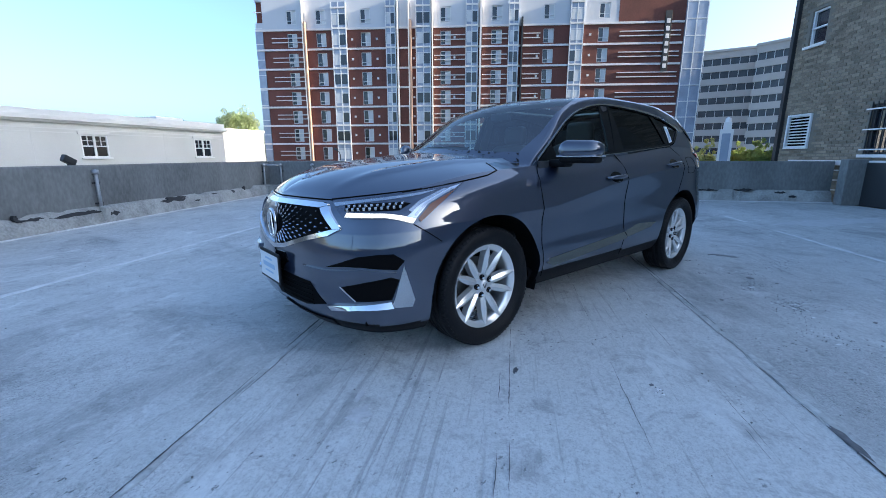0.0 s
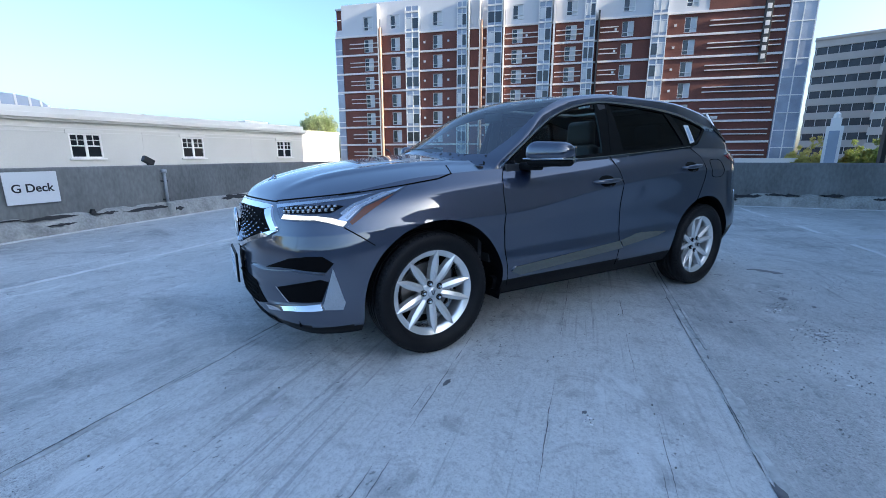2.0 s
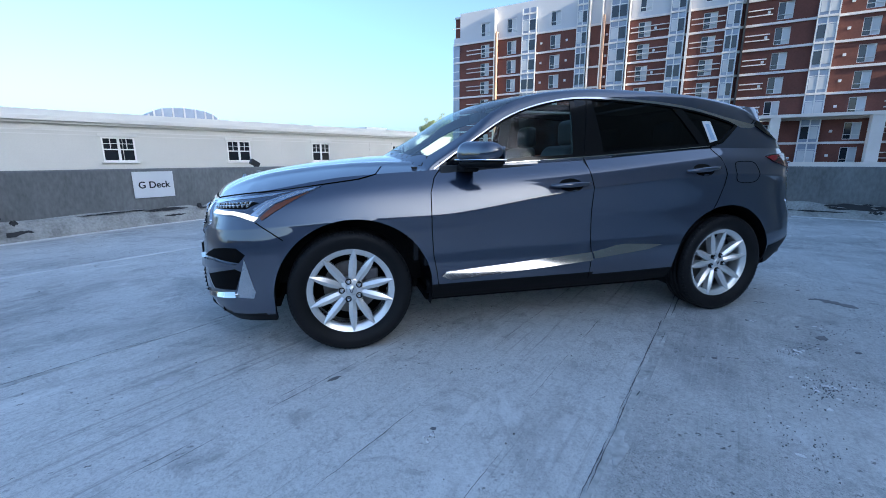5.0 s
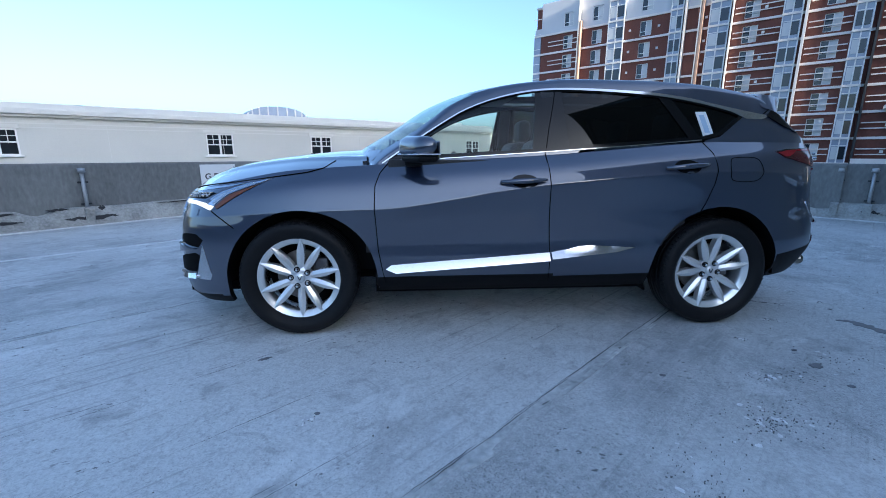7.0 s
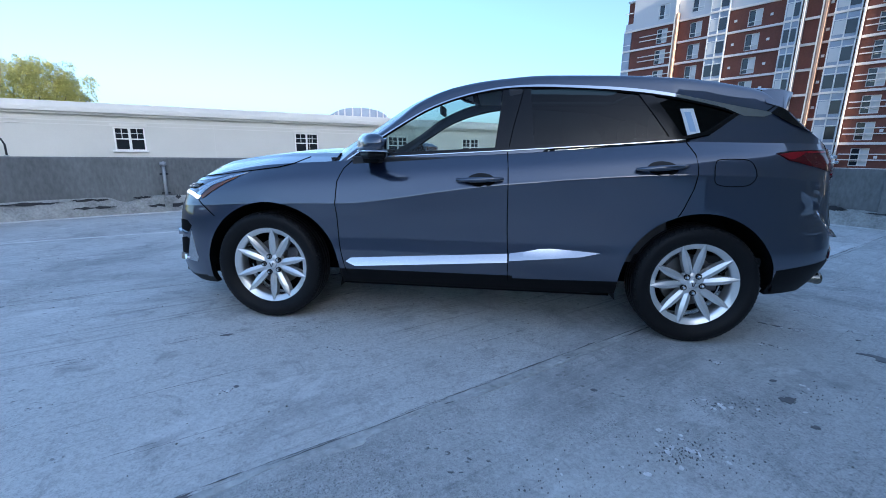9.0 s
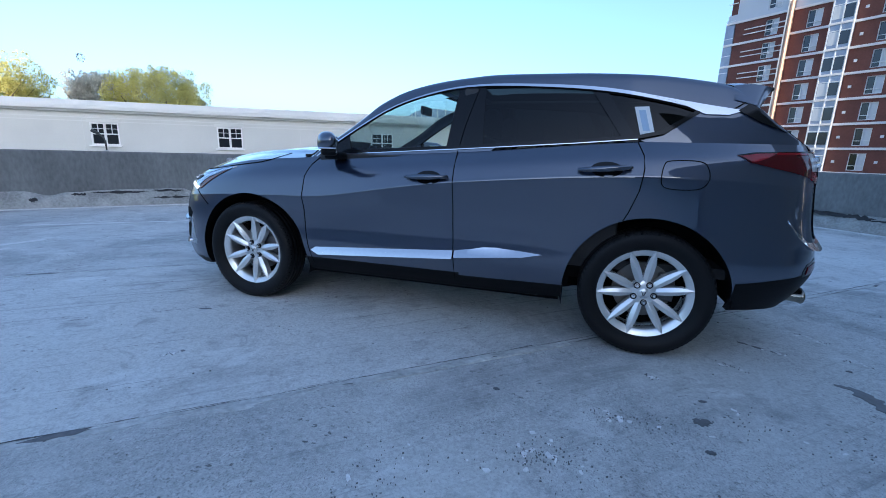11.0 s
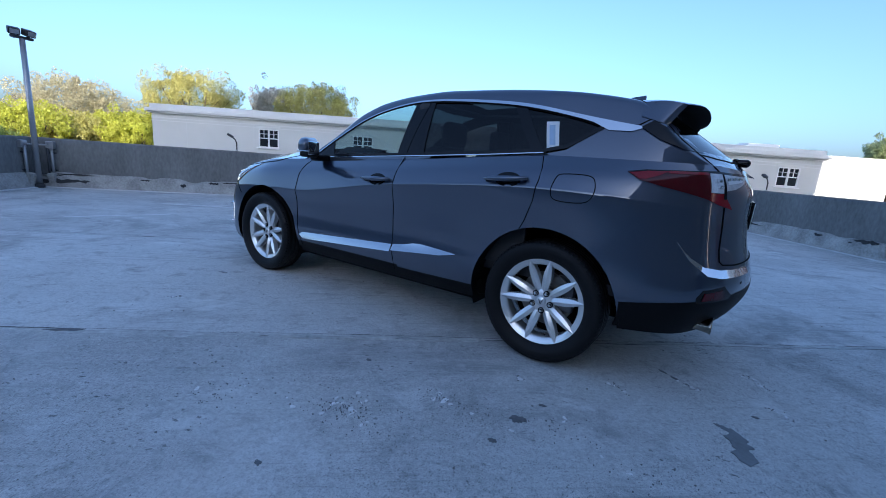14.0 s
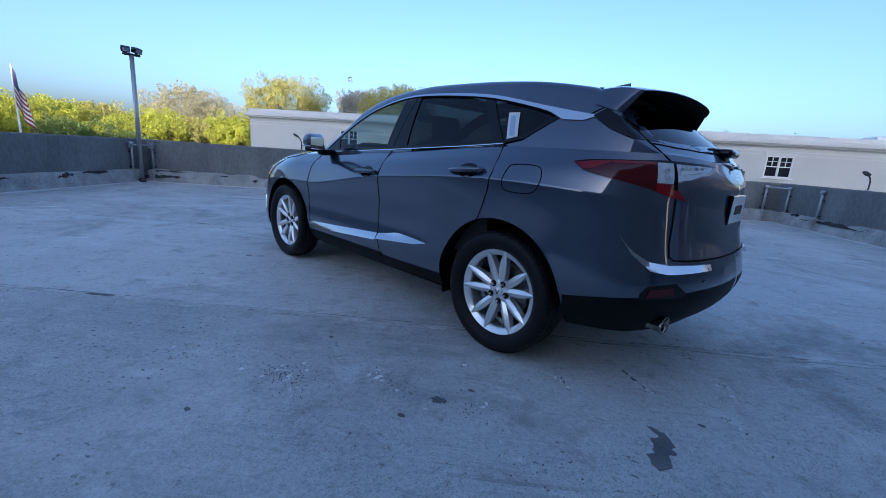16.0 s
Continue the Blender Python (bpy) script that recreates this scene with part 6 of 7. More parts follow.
for k, p in enumerate(rail_line):
    a, b = rail_line[max(k - 1, 0)], rail_line[min(k + 1, len(rail_line) - 1)]
    w = np.array([-(b - a)[1], (b - a)[0]])
    outer.append(p + (0.008 + 0.012 * min(max((p[0] + 0.2) / 1.2, 0.0), 1.0)) * w / np.linalg.norm(w))
trim("window_rail", [tuple(p) for p in rail_line] + [tuple(p) for p in outer[::-1]], onto_cabin, CHROME, label="bright chrome window surround", off=0.006, deep=0.012)
inner = [(-0.80, 1.10), (-0.5, 1.11), (0.25, 1.158), (0.9, 1.204), (1.25, 1.233), (1.385, 1.262), (1.58, 1.394)]
trim("belt_moulding", [(x, z + 0.008) for x, z in inner] + [(x - 0.010 * (x > 1.3), z + 0.028) for x, z in inner[::-1]], onto_cabin, GLOSS, label="black belt moulding", off=0.005, deep=0.012)
trim("belt_chrome", [(x, z + 0.003) for x, z in inner[:5]] + [(x, z + 0.008) for x, z in inner[:5][::-1]], onto_cabin, CHROME, label="thin chrome belt line", off=0.0065, deep=0.010)
trim("pillar_chrome", [(1.30, 1.490), (1.45, 1.460), (1.62, 1.428), (1.775, 1.402), (1.70, 1.377), (1.585, 1.380), (1.44, 1.447)], onto_cabin, CHROME, label="bright chrome pillar blade", off=0.007, deep=0.012)
trim("pillar_trim", [(1.745, 1.402), (1.80, 1.440), (1.89, 1.390), (2.05, 1.285), (1.97, 1.292), (1.85, 1.338)], onto_cabin, GLOSS, label="gloss black pillar blade", off=0.009, deep=0.014, size=0.012)
card = trim("window_card", [(1.222, 1.42), (1.298, 1.422), (1.338, 1.262), (1.262, 1.262)], onto_cabin, WHITE, label="white price card on the window", off=0.0015, deep=0.002, both=False)
trim("card_text", [(1.245, 1.40), (1.28, 1.401), (1.31, 1.285), (1.275, 1.285)], onto_cabin, BLUE_INK, off=0.0032, deep=0.001, both=False)

cowl = [(-1.10, 0.0), (-1.075, -0.3), (-1.0, -0.55), (-0.90, -0.72), (-0.845, -0.668), (-0.93, -0.5), (-1.0, -0.25), (-1.02, 0.0)]
part("cowl", patch(across(cowl), onto_screen, 0.05, 0.006, 0.01), BLACK, car, "black plastic cowl", True)
seal = []
for k, p in enumerate(rail_line):
    a, b = rail_line[max(k - 1, 0)], rail_line[min(k + 1, len(rail_line) - 1)]
    w = np.array([-(b - a)[1], (b - a)[0]])
    seal.append(p - 0.012 * w / np.linalg.norm(w))
trim("window_seal", [tuple(p) for p in rail_line[1:-1]] + [tuple(p) for p in seal[1:-1][::-1]], onto_cabin, GAP, off=0.0025, deep=0.006)
for half in ([(-0.03, -0.62), (-0.105, -0.4), (-0.145, -0.2), (-0.155, 0.0), (-0.21, 0.0), (-0.20, -0.2), (-0.16, -0.4), (-0.08, -0.57)],):
    part("glass_border", patch(across(half), onto_screen, 0.04, 0.003, 0.006), GLOSS, car, smooth=True)

for s in (-1, 1):
    cols = []
    for k in range(25):
        x = -0.90 + 1.82 * k / 24
        thin = min(1.0, (k + 1) / 3, (25 - k) / 3)
        y0 = 0.868 - 0.05 * (1 - thin)
        cols.append([(x, s * (y0 - 0.03), 0.385), (x, s * y0, 0.372), (x, s * (y0 + 0.004), 0.345), (x, s * (y0 - 0.012), 0.300), (x, s * (y0 - 0.045), 0.262 + 0.03 * (1 - thin)), (x, s * (y0 - 0.12), 0.250 + 0.03 * (1 - thin)), (x, s * (y0 - 0.16), 0.262)])
    part("sill_trim", sheet_of(cols), BLACK, car, "black plastic sill", True)
# shut lines
seam([(-0.79, 1.10), (-0.85, 1.03), (-0.88, 0.95), (-0.885, 0.81), (-0.87, 0.56), (-0.83, 0.33)], onto_side, 0.0032)
seam([(0.205, 1.15), (0.21, 1.05), (0.22, 0.70), (0.24, 0.33)], onto_side, 0.0032)
seam([(0.30, 1.562), (0.235, 1.30), (0.208, 1.155)], onto_cabin, 0.003)
seam([(1.255, 1.222), (1.285, 1.15), (1.29, 1.08), (1.275, 0.96), (1.235, 0.84), (1.21, 0.79)], onto_side, 0.0032)
seam(rounded([(1.385, 1.10), (1.42, 1.125), (1.56, 1.125), (1.60, 1.085), (1.60, 1.02), (1.55, 0.98), (1.41, 0.98), (1.375, 1.02)], 4) + [np.array((1.385, 1.10))], onto_side, 0.0028, "fuel_door_line", both=False)
seam([(-1.87, 0.955), (-1.5, 1.005), (-1.30, 1.032), (-1.2, 1.058), (-1.15, 1.10)], onto_side, 0.0045, "hood_line")
seam([(-1.19, 0.916), (-1.0, 0.938), (-0.8, 0.960), (-0.70, 0.972)], onto_corner, 0.0045, "hood_line")
seam([(0.0, 0.915), (0.2, 0.914), (0.46, 0.912)], onto_front, 0.0045, "hood_line")
seam([(-1.885, 0.80), (-1.81, 0.75), (-1.74, 0.70)], onto_side, 0.0035)
seam([(0.972, 1.272), (1.0, 1.245), (1.03, 1.215), (1.06, 1.19)], onto_back_corner, 0.004, "tailgate_line")
seam([(1.088, 1.02), (1.089, 0.90), (1.082, 0.80), (1.086, 0.745), (1.11, 0.728), (1.216, 0.722), (1.4, 0.722), (1.577, 0.722), (1.70, 0.722)], onto_back_corner, 0.0045, "tailgate_line")
seam([(1.66, -0.02), (1.655, -0.3), (1.66, -0.48), (1.685, -0.555), (1.72, -0.588), (1.80, -0.622), (1.92, -0.648), (2.035, -0.664)], onto_screen, 0.0045, "tailgate_line")
seam([(2.035, -0.660), (2.11, -0.51), (2.167, -0.34), (2.197, -0.16), (2.205, -0.01)], onto_screen, 0.004, "glass_seal")
seam([(1.695, 1.390), (1.75, 1.425), (1.81, 1.462)], onto_cabin, 0.004)

# side moulding and handles
MOULDING = surface("satin_chrome", (0.58, 0.59, 0.61), rough=0.10, metal=1.0, vary=0.05, bump=0.0)
trim("side_moulding", [(-0.825, 0.432), (-0.79, 0.457), (0.228, 0.527), (0.230, 0.476), (-0.76, 0.405)], onto_side, MOULDING, label="bright chrome door moulding", off=lambda u, v: 0.012 + 0.5 * max(0.50 + 0.068 * u - v, -0.02), deep=0.045)
trim("side_moulding", [(0.24, 0.528), (0.33, 0.543), (0.42, 0.565), (0.50, 0.570), (0.79, 0.554), (0.67, 0.528), (0.242, 0.486)], onto_side, MOULDING, label="bright chrome door moulding", off=lambda u, v: 0.012 + 0.62 * max(0.50 + 0.068 * u - v, -0.02), deep=0.045)
for x0, x1, z0, z1 in ((-0.10, 0.18, 0.978, 0.990), (0.95, 1.225, 1.062, 1.084)):
    cx, cz = (x0 + x1) / 2 + 0.01, (z0 + z1) / 2 - 0.004
    # a black ellipse paints the shade of the hand recess
    bowl = [(cx + 0.085 * math.cos(a), cz + 0.042 * math.sin(a)) for a in (2 * math.pi * k / 20 for k in range(20))]
    trim("handle_bowl", bowl, onto_side, GLOSS, off=0.0012, deep=0.004, size=0.03)
    pts = []
    for k in range(9):
        t = k / 8
        place, out = onto_side(x0 + (x1 - x0) * t, z0 + (z1 - z0) * t)
        pts.append(Vector(place) + Vector((0, -0.012 - 0.030 * math.sin(math.pi * t) ** 0.6, 0)))
    for flip in (False, True):
        bm = tube(bmesh.new(), pts, 0.015, 10)
        for v in bm.verts:
            near = min(pts, key=lambda p: abs(p.x - v.co.x))
            v.co.z = near.z + (v.co.z - near.z) * (0.65 + 0.5 * math.sin(math.pi * min(max((v.co.x - x0) / (x1 - x0), 0), 1)))
        part("door_handle", mirrored(bm) if flip else bm, PAINT, car, "body-coloured pull handle", True)


# ---- mirrors ----
def lump(size, at, bevel, squeeze=None, segments=4):
    bm = bmesh.new()
    bmesh.ops.create_cube(bm, size=1, matrix=Matrix.Diagonal((*size, 1)))
    bmesh.ops.bevel(bm, geom=bm.edges[:], offset=bevel, segments=segments, profile=0.5, affect="EDGES")
    for v in bm.verts:
        if squeeze:
            v.co = Vector(squeeze(v.co))
        v.co += Vector(at)
    return bm


for flip in (False, True):
    way = mirrored if flip else (lambda bm: bm)
    mirror = part("door_mirror", way(lump((0.135, 0.235, 0.118), (-0.615, -1.010, 1.187), 0.056, lambda c: (c.x - 0.55 * c.y + 0.25 * min(c.z, 0.0), c.y * (1.0 - 0.55 * max(c.z, 0.0)), c.z * (1 + 0.75 * c.y)), 6)), PAINT, car, "body-coloured door mirror", True)
    part("mirror_base", way(lump((0.115, 0.205, 0.046), (-0.606, -1.002, 1.119), 0.022, lambda c: (c.x - 0.55 * c.y, c.y, c.z), 5)), BLACK, mirror, smooth=True)
    part("mirror_strip", way(lump((0.132, 0.222, 0.009), (-0.612, -1.008, 1.142), 0.004, lambda c: (c.x - 0.55 * c.y, c.y, c.z), 2)), CHROME, mirror, "chrome strip")
    part("mirror_stalk", way(lump((0.11, 0.14, 0.05), (-0.64, -0.87, 1.095), 0.02)), BLACK, mirror, smooth=True)
    part("mirror_glass", way(lump((0.008, 0.180, 0.10), (-0.543, -1.015, 1.165), 0.003, lambda c: (c.x - 0.55 * c.y, c.y, c.z), 2)), surface("mirror_glass", (0.85, 0.87, 0.88), rough=0.015, metal=1.0, vary=0.01, bump=0.0) if not flip else CHROME, mirror, "mirror glass")

# ---- front ----
JEWEL = surface("jewel_lens", (0.72, 0.78, 0.84), rough=0.06, metal=0.75, vary=0.3, coarse=30, fine=200, bump=0.0, coat=1.0)
DRL = surface("lit_light_guide", (0.85, 0.83, 0.76), rough=0.25, vary=0.04, bump=0.0, coat=1.0)
DRL.node_tree.nodes["Principled BSDF"].inputs["Emission Color"].default_value = (1.0, 0.93, 0.78, 1)
DRL.node_tree.nodes["Principled BSDF"].inputs["Emission Strength"].default_value = 0.35
EXHAUST = surface("exhaust_steel", (0.30, 0.28, 0.24), rough=0.22, metal=1.0, vary=0.2, coarse=20, bump=0.0)
SATIN = surface("satin_silver", (0.55, 0.57, 0.60), rough=0.18, metal=0.9, vary=0.06, bump=0.0, coat=0.6)
BOWL = surface("lamp_bowl", (0.10, 0.12, 0.16), rough=0.16, metal=0.6, vary=0.15, coarse=12, bump=0.0, coat=0.8)
LAMP_SHAPE = [(-1.188, 0.908), (-1.10, 0.918), (-1.018, 0.928), (-0.89, 0.944), (-0.778, 0.957), (-0.62, 0.980), (-0.478, 1.001), (-0.537, 0.942), (-0.643, 0.866), (-0.718, 0.800), (-0.778, 0.817), (-0.863, 0.829), (-1.075, 0.826), (-1.103, 0.832), (-1.175, 0.895)]
for flip in (False, True):
    way = mirrored if flip else (lambda bm: bm)
    lamp = part("headlight", way(patch(LAMP_SHAPE, onto_corner, 0.025, 0.003, 0.02)), BOWL, car, "slim headlight with jewel-like lenses", True)
    for name, shape, m, off in (("light_guide", [(-1.088, 0.834), (-0.87, 0.838), (-0.80, 0.826), (-0.728, 0.806), (-0.712, 0.828), (-0.79, 0.848), (-0.87, 0.857), (-1.080, 0.856)], DRL, 0.009),
                                ("blade", [(-0.76, 0.838), (-0.675, 0.922), (-0.60, 0.962), (-0.495, 0.994), (-0.525, 0.972), (-0.65, 0.908), (-0.712, 0.832)], CHROME, 0.009),
                                ("reflector", [(-0.702, 0.828), (-0.645, 0.900), (-0.525, 0.964), (-0.57, 0.920), (-0.688, 0.812)], AMBER, 0.008),
                                ("brow", [(-1.175, 0.900), (-1.018, 0.918), (-0.778, 0.946), (-0.62, 0.968), (-0.70, 0.945), (-0.80, 0.930), (-1.02, 0.904), (-1.155, 0.884)], SATIN, 0.006)):
        part(name, way(patch(shape, onto_corner, 0.03, off, 0.01)), m, lamp, smooth=True)
    part("lens_shelf", way(patch([(-1.095, 0.862), (-0.80, 0.872), (-0.745, 0.905), (-0.80, 0.912), (-1.10, 0.896)], onto_corner, 0.03, 0.005, 0.008)), GAP, lamp, smooth=True)
    for k in range(10):
        u = -1.078 + 0.0315 * k
        v = 0.874 + 0.0022 * k
        for row, lift in ((0, -0.004), (1, 0.0125)):
            place, out = onto_corner(u + 0.006 * row, v + lift)
            bm = bmesh.new()
            box(bm, (0.025, 0.014, 0.013 if row else 0.017), (0, 0, 0), 45, 0.004)
            for c in bm.verts:
                c.co += Vector(place) + 0.006 * Vector(out)
            part("projector_lens", way(bm), JEWEL, lamp, "bright square lens")
    for shape in ([(-0.735, 0.862), (-0.690, 0.905), (-0.560, 0.972), (-0.585, 0.972), (-0.705, 0.916), (-0.752, 0.872)], [(-0.712, 0.842), (-0.664, 0.896), (-0.530, 0.972), (-0.545, 0.973), (-0.678, 0.902), (-0.724, 0.850)]):
        part("light_line", way(patch(shape, onto_corner, 0.03, 0.0115, 0.008)), SATIN, lamp, smooth=True)

# grille
MESH_BACK = [(0.0, 0.872), (0.42, 0.874), (0.565, 0.772), (0.37, 0.712), (0.15, 0.648), (0.0, 0.628)]
full = MESH_BACK + [(-u, v) for u, v in MESH_BACK[::-1] if u > 1e-3]
grille = part("grille", patch(full, onto_front, 0.04, 0.003, 0.01), GAP, car, "black grille with radiating studs", True)
stud = None
for ring in range(1, 13):
    r = 0.085 + 0.040 * ring
    count = 24 + ring * 2
    for k in range(count):
        a = 2 * math.pi * (k + 0.5 * (ring % 2)) / count
        u, v = r * math.cos(a), 0.752 + 0.62 * r * math.sin(a)
        if not inside((abs(u) + 0.012, v + (0.012 if v > 0.75 else -0.012)), MESH_BACK + [(-0.2, 0.628), (-0.2, 0.872)]):
            continue
        place, out = onto_front(u, v)
        m = Matrix.Translation(Vector(place) + 0.008 * Vector(out)) @ Matrix.Rotation(-math.atan2(math.sin(a) * 0.8, math.cos(a)), 4, "X") @ Matrix.Rotation(math.pi, 4, "Z")
        if stud is None:
            bm = bmesh.new()
            tip = [bm.verts.new(p) for p in ((0, 0.026, 0), (0, 0.003, 0.005), (0, -0.020, 0), (0, 0.003, -0.005), (-0.008, 0.004, 0), (0.008, 0.004, 0))]
            for a0, a1 in ((0, 1), (1, 2), (2, 3), (3, 0)):
                bm.faces.new((tip[a0], tip[a1], tip[4]))
                bm.faces.new((tip[a1], tip[a0], tip[5]))
            stud = part("grille_stud", bm, SATIN, grille)
            stud.matrix_basis = m
        else:
            share(stud, "grille_stud", m, grille)
for shape in ([(0.0, 0.903), (0.30, 0.902), (0.43, 0.899), (0.475, 0.887), (0.422, 0.874), (0.0, 0.876)], [(0.476, 0.886), (0.612, 0.776), (0.568, 0.770), (0.432, 0.872)],
              [(0.611, 0.774), (0.55, 0.736), (0.37, 0.688), (0.15, 0.622), (0.0, 0.602), (0.0, 0.628), (0.15, 0.648), (0.37, 0.713), (0.566, 0.769)]):
    trim("grille_surround", shape, onto_front, CHROME, label="bright chrome grille surround", off=0.012, deep=0.02)
place = onto_front(0.0, 0.752)[0]
bm = bmesh.new()
for k in range(40):
    a = 2 * math.pi * k / 40
    ring = [bm.verts.new(Vector(place) + Vector((-0.022 - 0.010 * math.cos(t), (0.064 + 0.010 * math.sin(t)) * math.cos(a), (0.082 + 0.010 * math.sin(t)) * math.sin(a)))) for t in (2 * math.pi * q / 8 for q in range(8))]
    if k:
        for q in range(8):
            bm.faces.new((last[q], last[(q + 1) % 8], ring[(q + 1) % 8], ring[q]))
    else:
        start = ring
    last = ring
for q in range(8):
    bm.faces.new((last[q], last[(q + 1) % 8], start[(q + 1) % 8], start[q]))
badge = part("badge", bm, CHROME, car, "chrome oval badge", True)
for s in (-1, 1):
    part("badge_bar", boxed((0.014, 0.016, 0.135), tuple(Vector(place) + Vector((-0.028, 0.020 * s, 0.0))), 0, 0.004, Matrix.Rotation(0.16 * s, 4, "X")), CHROME, badge)

# bumper openings and brightwork
trim("bumper_vent", [(-1.202, 0.568), (-1.10, 0.605), (-1.01, 0.638), (-0.90, 0.654), (-0.82, 0.655), (-0.765, 0.618), (-0.803, 0.572), (-0.983, 0.585), (-1.08, 0.582)], onto_corner, GAP, label="black bumper vent", off=0.002, deep=0.01)
trim("bumper_vent", [(-1.11, 0.470), (-0.97, 0.507), (-0.834, 0.535), (-0.792, 0.520), (-0.83, 0.415), (-1.018, 0.402)], onto_corner, GAP, label="black bumper vent", off=0.002, deep=0.01)
trim("bumper_blade", [(-1.36, 0.560), (-1.20, 0.556), (-0.983, 0.578), (-0.805, 0.563), (-0.90, 0.545), (-1.10, 0.515), (-1.24, 0.500), (-1.33, 0.530)], onto_corner, PAINT, label="body-coloured bumper blade", off=0.022, deep=0.03)
trim("bumper_chrome", [(-0.770, 0.592), (-0.748, 0.52), (-0.716, 0.405), (-0.730, 0.367), (-0.836, 0.370), (-0.815, 0.42), (-0.790, 0.515)], onto_corner, SATIN, label="bright bumper corner blade", off=0.003, deep=0.012)
trim("bumper_chrome", [(-1.192, 0.362), (-1.0, 0.386), (-0.835, 0.404), (-0.818, 0.372), (-1.0, 0.362), (-1.165, 0.340)], onto_corner, CHROME, label="bright bumper strip", off=lambda u, v: 0.006 + 0.5 * max(min(0.405 - v, 0.05), 0.0), deep=0.03)
trim("vent_edge", [(-1.118, 0.472), (-1.11, 0.474), (-1.018, 0.402), (-1.028, 0.400)], onto_corner, CHROME, label="thin chrome vent edge", off=0.006, deep=0.01)
LOW = [(0.0, 0.478), (0.42, 0.468), (0.54, 0.362), (0.36, 0.322), (0.0, 0.315)]
part("lower_grille", patch(LOW + [(-u, v) for u, v in LOW[::-1] if u > 1e-3], onto_front, 0.04, 0.003, 0.01), GAP, car, "black lower air intake", True)
MID = [(0.0, 0.588), (0.15, 0.592), (0.19, 0.545), (0.11, 0.50), (0.11, 0.482), (0.0, 0.482)]
part("plate_recess", patch(MID + [(-u, v) for u, v in MID[::-1] if u > 1e-3], onto_front, 0.03, 0.006, 0.01), GLOSS, car, smooth=True)
for k in range(5):
    z = 0.345 + 0.026 * k
    pts = [Vector(onto_front(-0.45 + 0.09 * q, z)[0]) + Vector((-0.008, 0, 0)) for q in range(11)]
    part("intake_slat", tube(bmesh.new(), pts, 0.004, 6), GAP, car)
plate = part("number_plate", boxed((0.012, 0.345, 0.185), (-2.352, 0, 0.49), 0, 0.004), BLACK, car, "white dealer plate in a black frame")
part("plate_card", boxed((0.004, 0.30, 0.15), (-2.361, 0, 0.49)), WHITE, plate)
for y, z, w, h, m in ((0.0, 0.495, 0.20, 0.028, BLUE_INK), (0.0, 0.455, 0.14, 0.010, BLUE_INK), (0.0, 0.535, 0.12, 0.012, BLUE_INK)):
    part("plate_bar", boxed((0.002, w, h), (-2.3635, y, z)), m, plate)
part("chin", patch([(0.0, 0.262), (0.55, 0.268), (0.55, 0.225), (0.0, 0.215)] + [(-0.55, 0.225), (-0.55, 0.268)], onto_front, 0.05, 0.012, 0.02), BLACK, car, "black chin spoiler", True)

# ---- rear ----
for flip in (False, True):
    way = mirrored if flip else (lambda bm: bm)
    tail = part("tail_light", way(patch([(0.633, 1.163), (0.707, 1.177), (0.86, 1.186), (0.875, 1.076), (0.764, 1.100), (0.665, 1.127)], onto_back_corner, 0.025, 0.008, 0.015)), RED_DARK, car, "red wraparound tail light", True)
    for name, shape, m, off in (("outer_lens", [(0.640, 1.160), (0.707, 1.174), (0.800, 1.180), (0.735, 1.150), (0.690, 1.134), (0.665, 1.134)], RED, 0.0105), ("top_lens", [(0.80, 1.182), (0.975, 1.187), (0.975, 1.174), (0.79, 1.170)], RED, 0.0105), ("deep_lens", [(0.86, 1.186), (0.982, 1.190), (0.975, 1.052), (0.875, 1.076)], RED_DARK, 0.008), ("upper_edge", [(0.633, 1.166), (0.707, 1.181), (1.018, 1.196), (1.30, 1.190), (1.36, 1.182), (1.30, 1.178), (1.018, 1.186), (0.707, 1.172)], GLOSS, 0.010),
                                ("lower_lens", [(0.976, 1.088), (1.075, 1.086), (1.085, 1.070), (1.152, 1.008), (1.04, 1.030), (0.975, 1.052)], RED, 0.008), ("clear_lens", [(0.983, 1.184), (1.064, 1.184), (1.062, 1.09), (0.977, 1.09)], CLEAR_LENS, 0.010),
                                ("reverse_lens", [(1.076, 1.182), (1.33, 1.178), (1.26, 1.140), (1.16, 1.112), (1.078, 1.100)], CLEAR_LENS, 0.009), ("lens_bar", [(1.10, 1.150), (1.27, 1.166), (1.24, 1.150), (1.10, 1.134)], WHITE, 0.012), ("lens_post", [(1.062, 1.184), (1.078, 1.184), (1.088, 1.06), (1.068, 1.06)], GAP, 0.010)):
        part(name, way(patch(shape, onto_back_corner, 0.03, off, 0.012)), m, tail, smooth=True)
    for u, v, w in ((1.105, 1.160, 0.030), (1.150, 1.163, 0.030), (1.195, 1.165, 0.030), (1.240, 1.168, 0.026), (1.02, 1.150, 0.05), (1.02, 1.120, 0.05)):
        place, out = onto_back_corner(u, v)
        bm = box(bmesh.new(), (w, 0.014, 0.018), (0, 0, 0), -45 if u < 1.06 else -70, 0.004)
        for c in bm.verts:
            c.co += Vector(place) + 0.010 * Vector(out)
        part("lens_cell", way(bm), JEWEL, tail, "bright faceted lens cell")
trim("bumper_chrome", [(0.838, 0.836), (0.870, 0.795), (0.905, 0.762), (0.976, 0.720), (1.082, 0.706), (1.357, 0.702), (1.357, 0.676), (1.075, 0.668), (0.983, 0.680), (0.898, 0.748)], onto_back_corner, CHROME, label="bright curved bumper blade", off=lambda u, v: 0.006 + 0.55 * max(min(0.72 - v, 0.05), 0.0), deep=0.03)
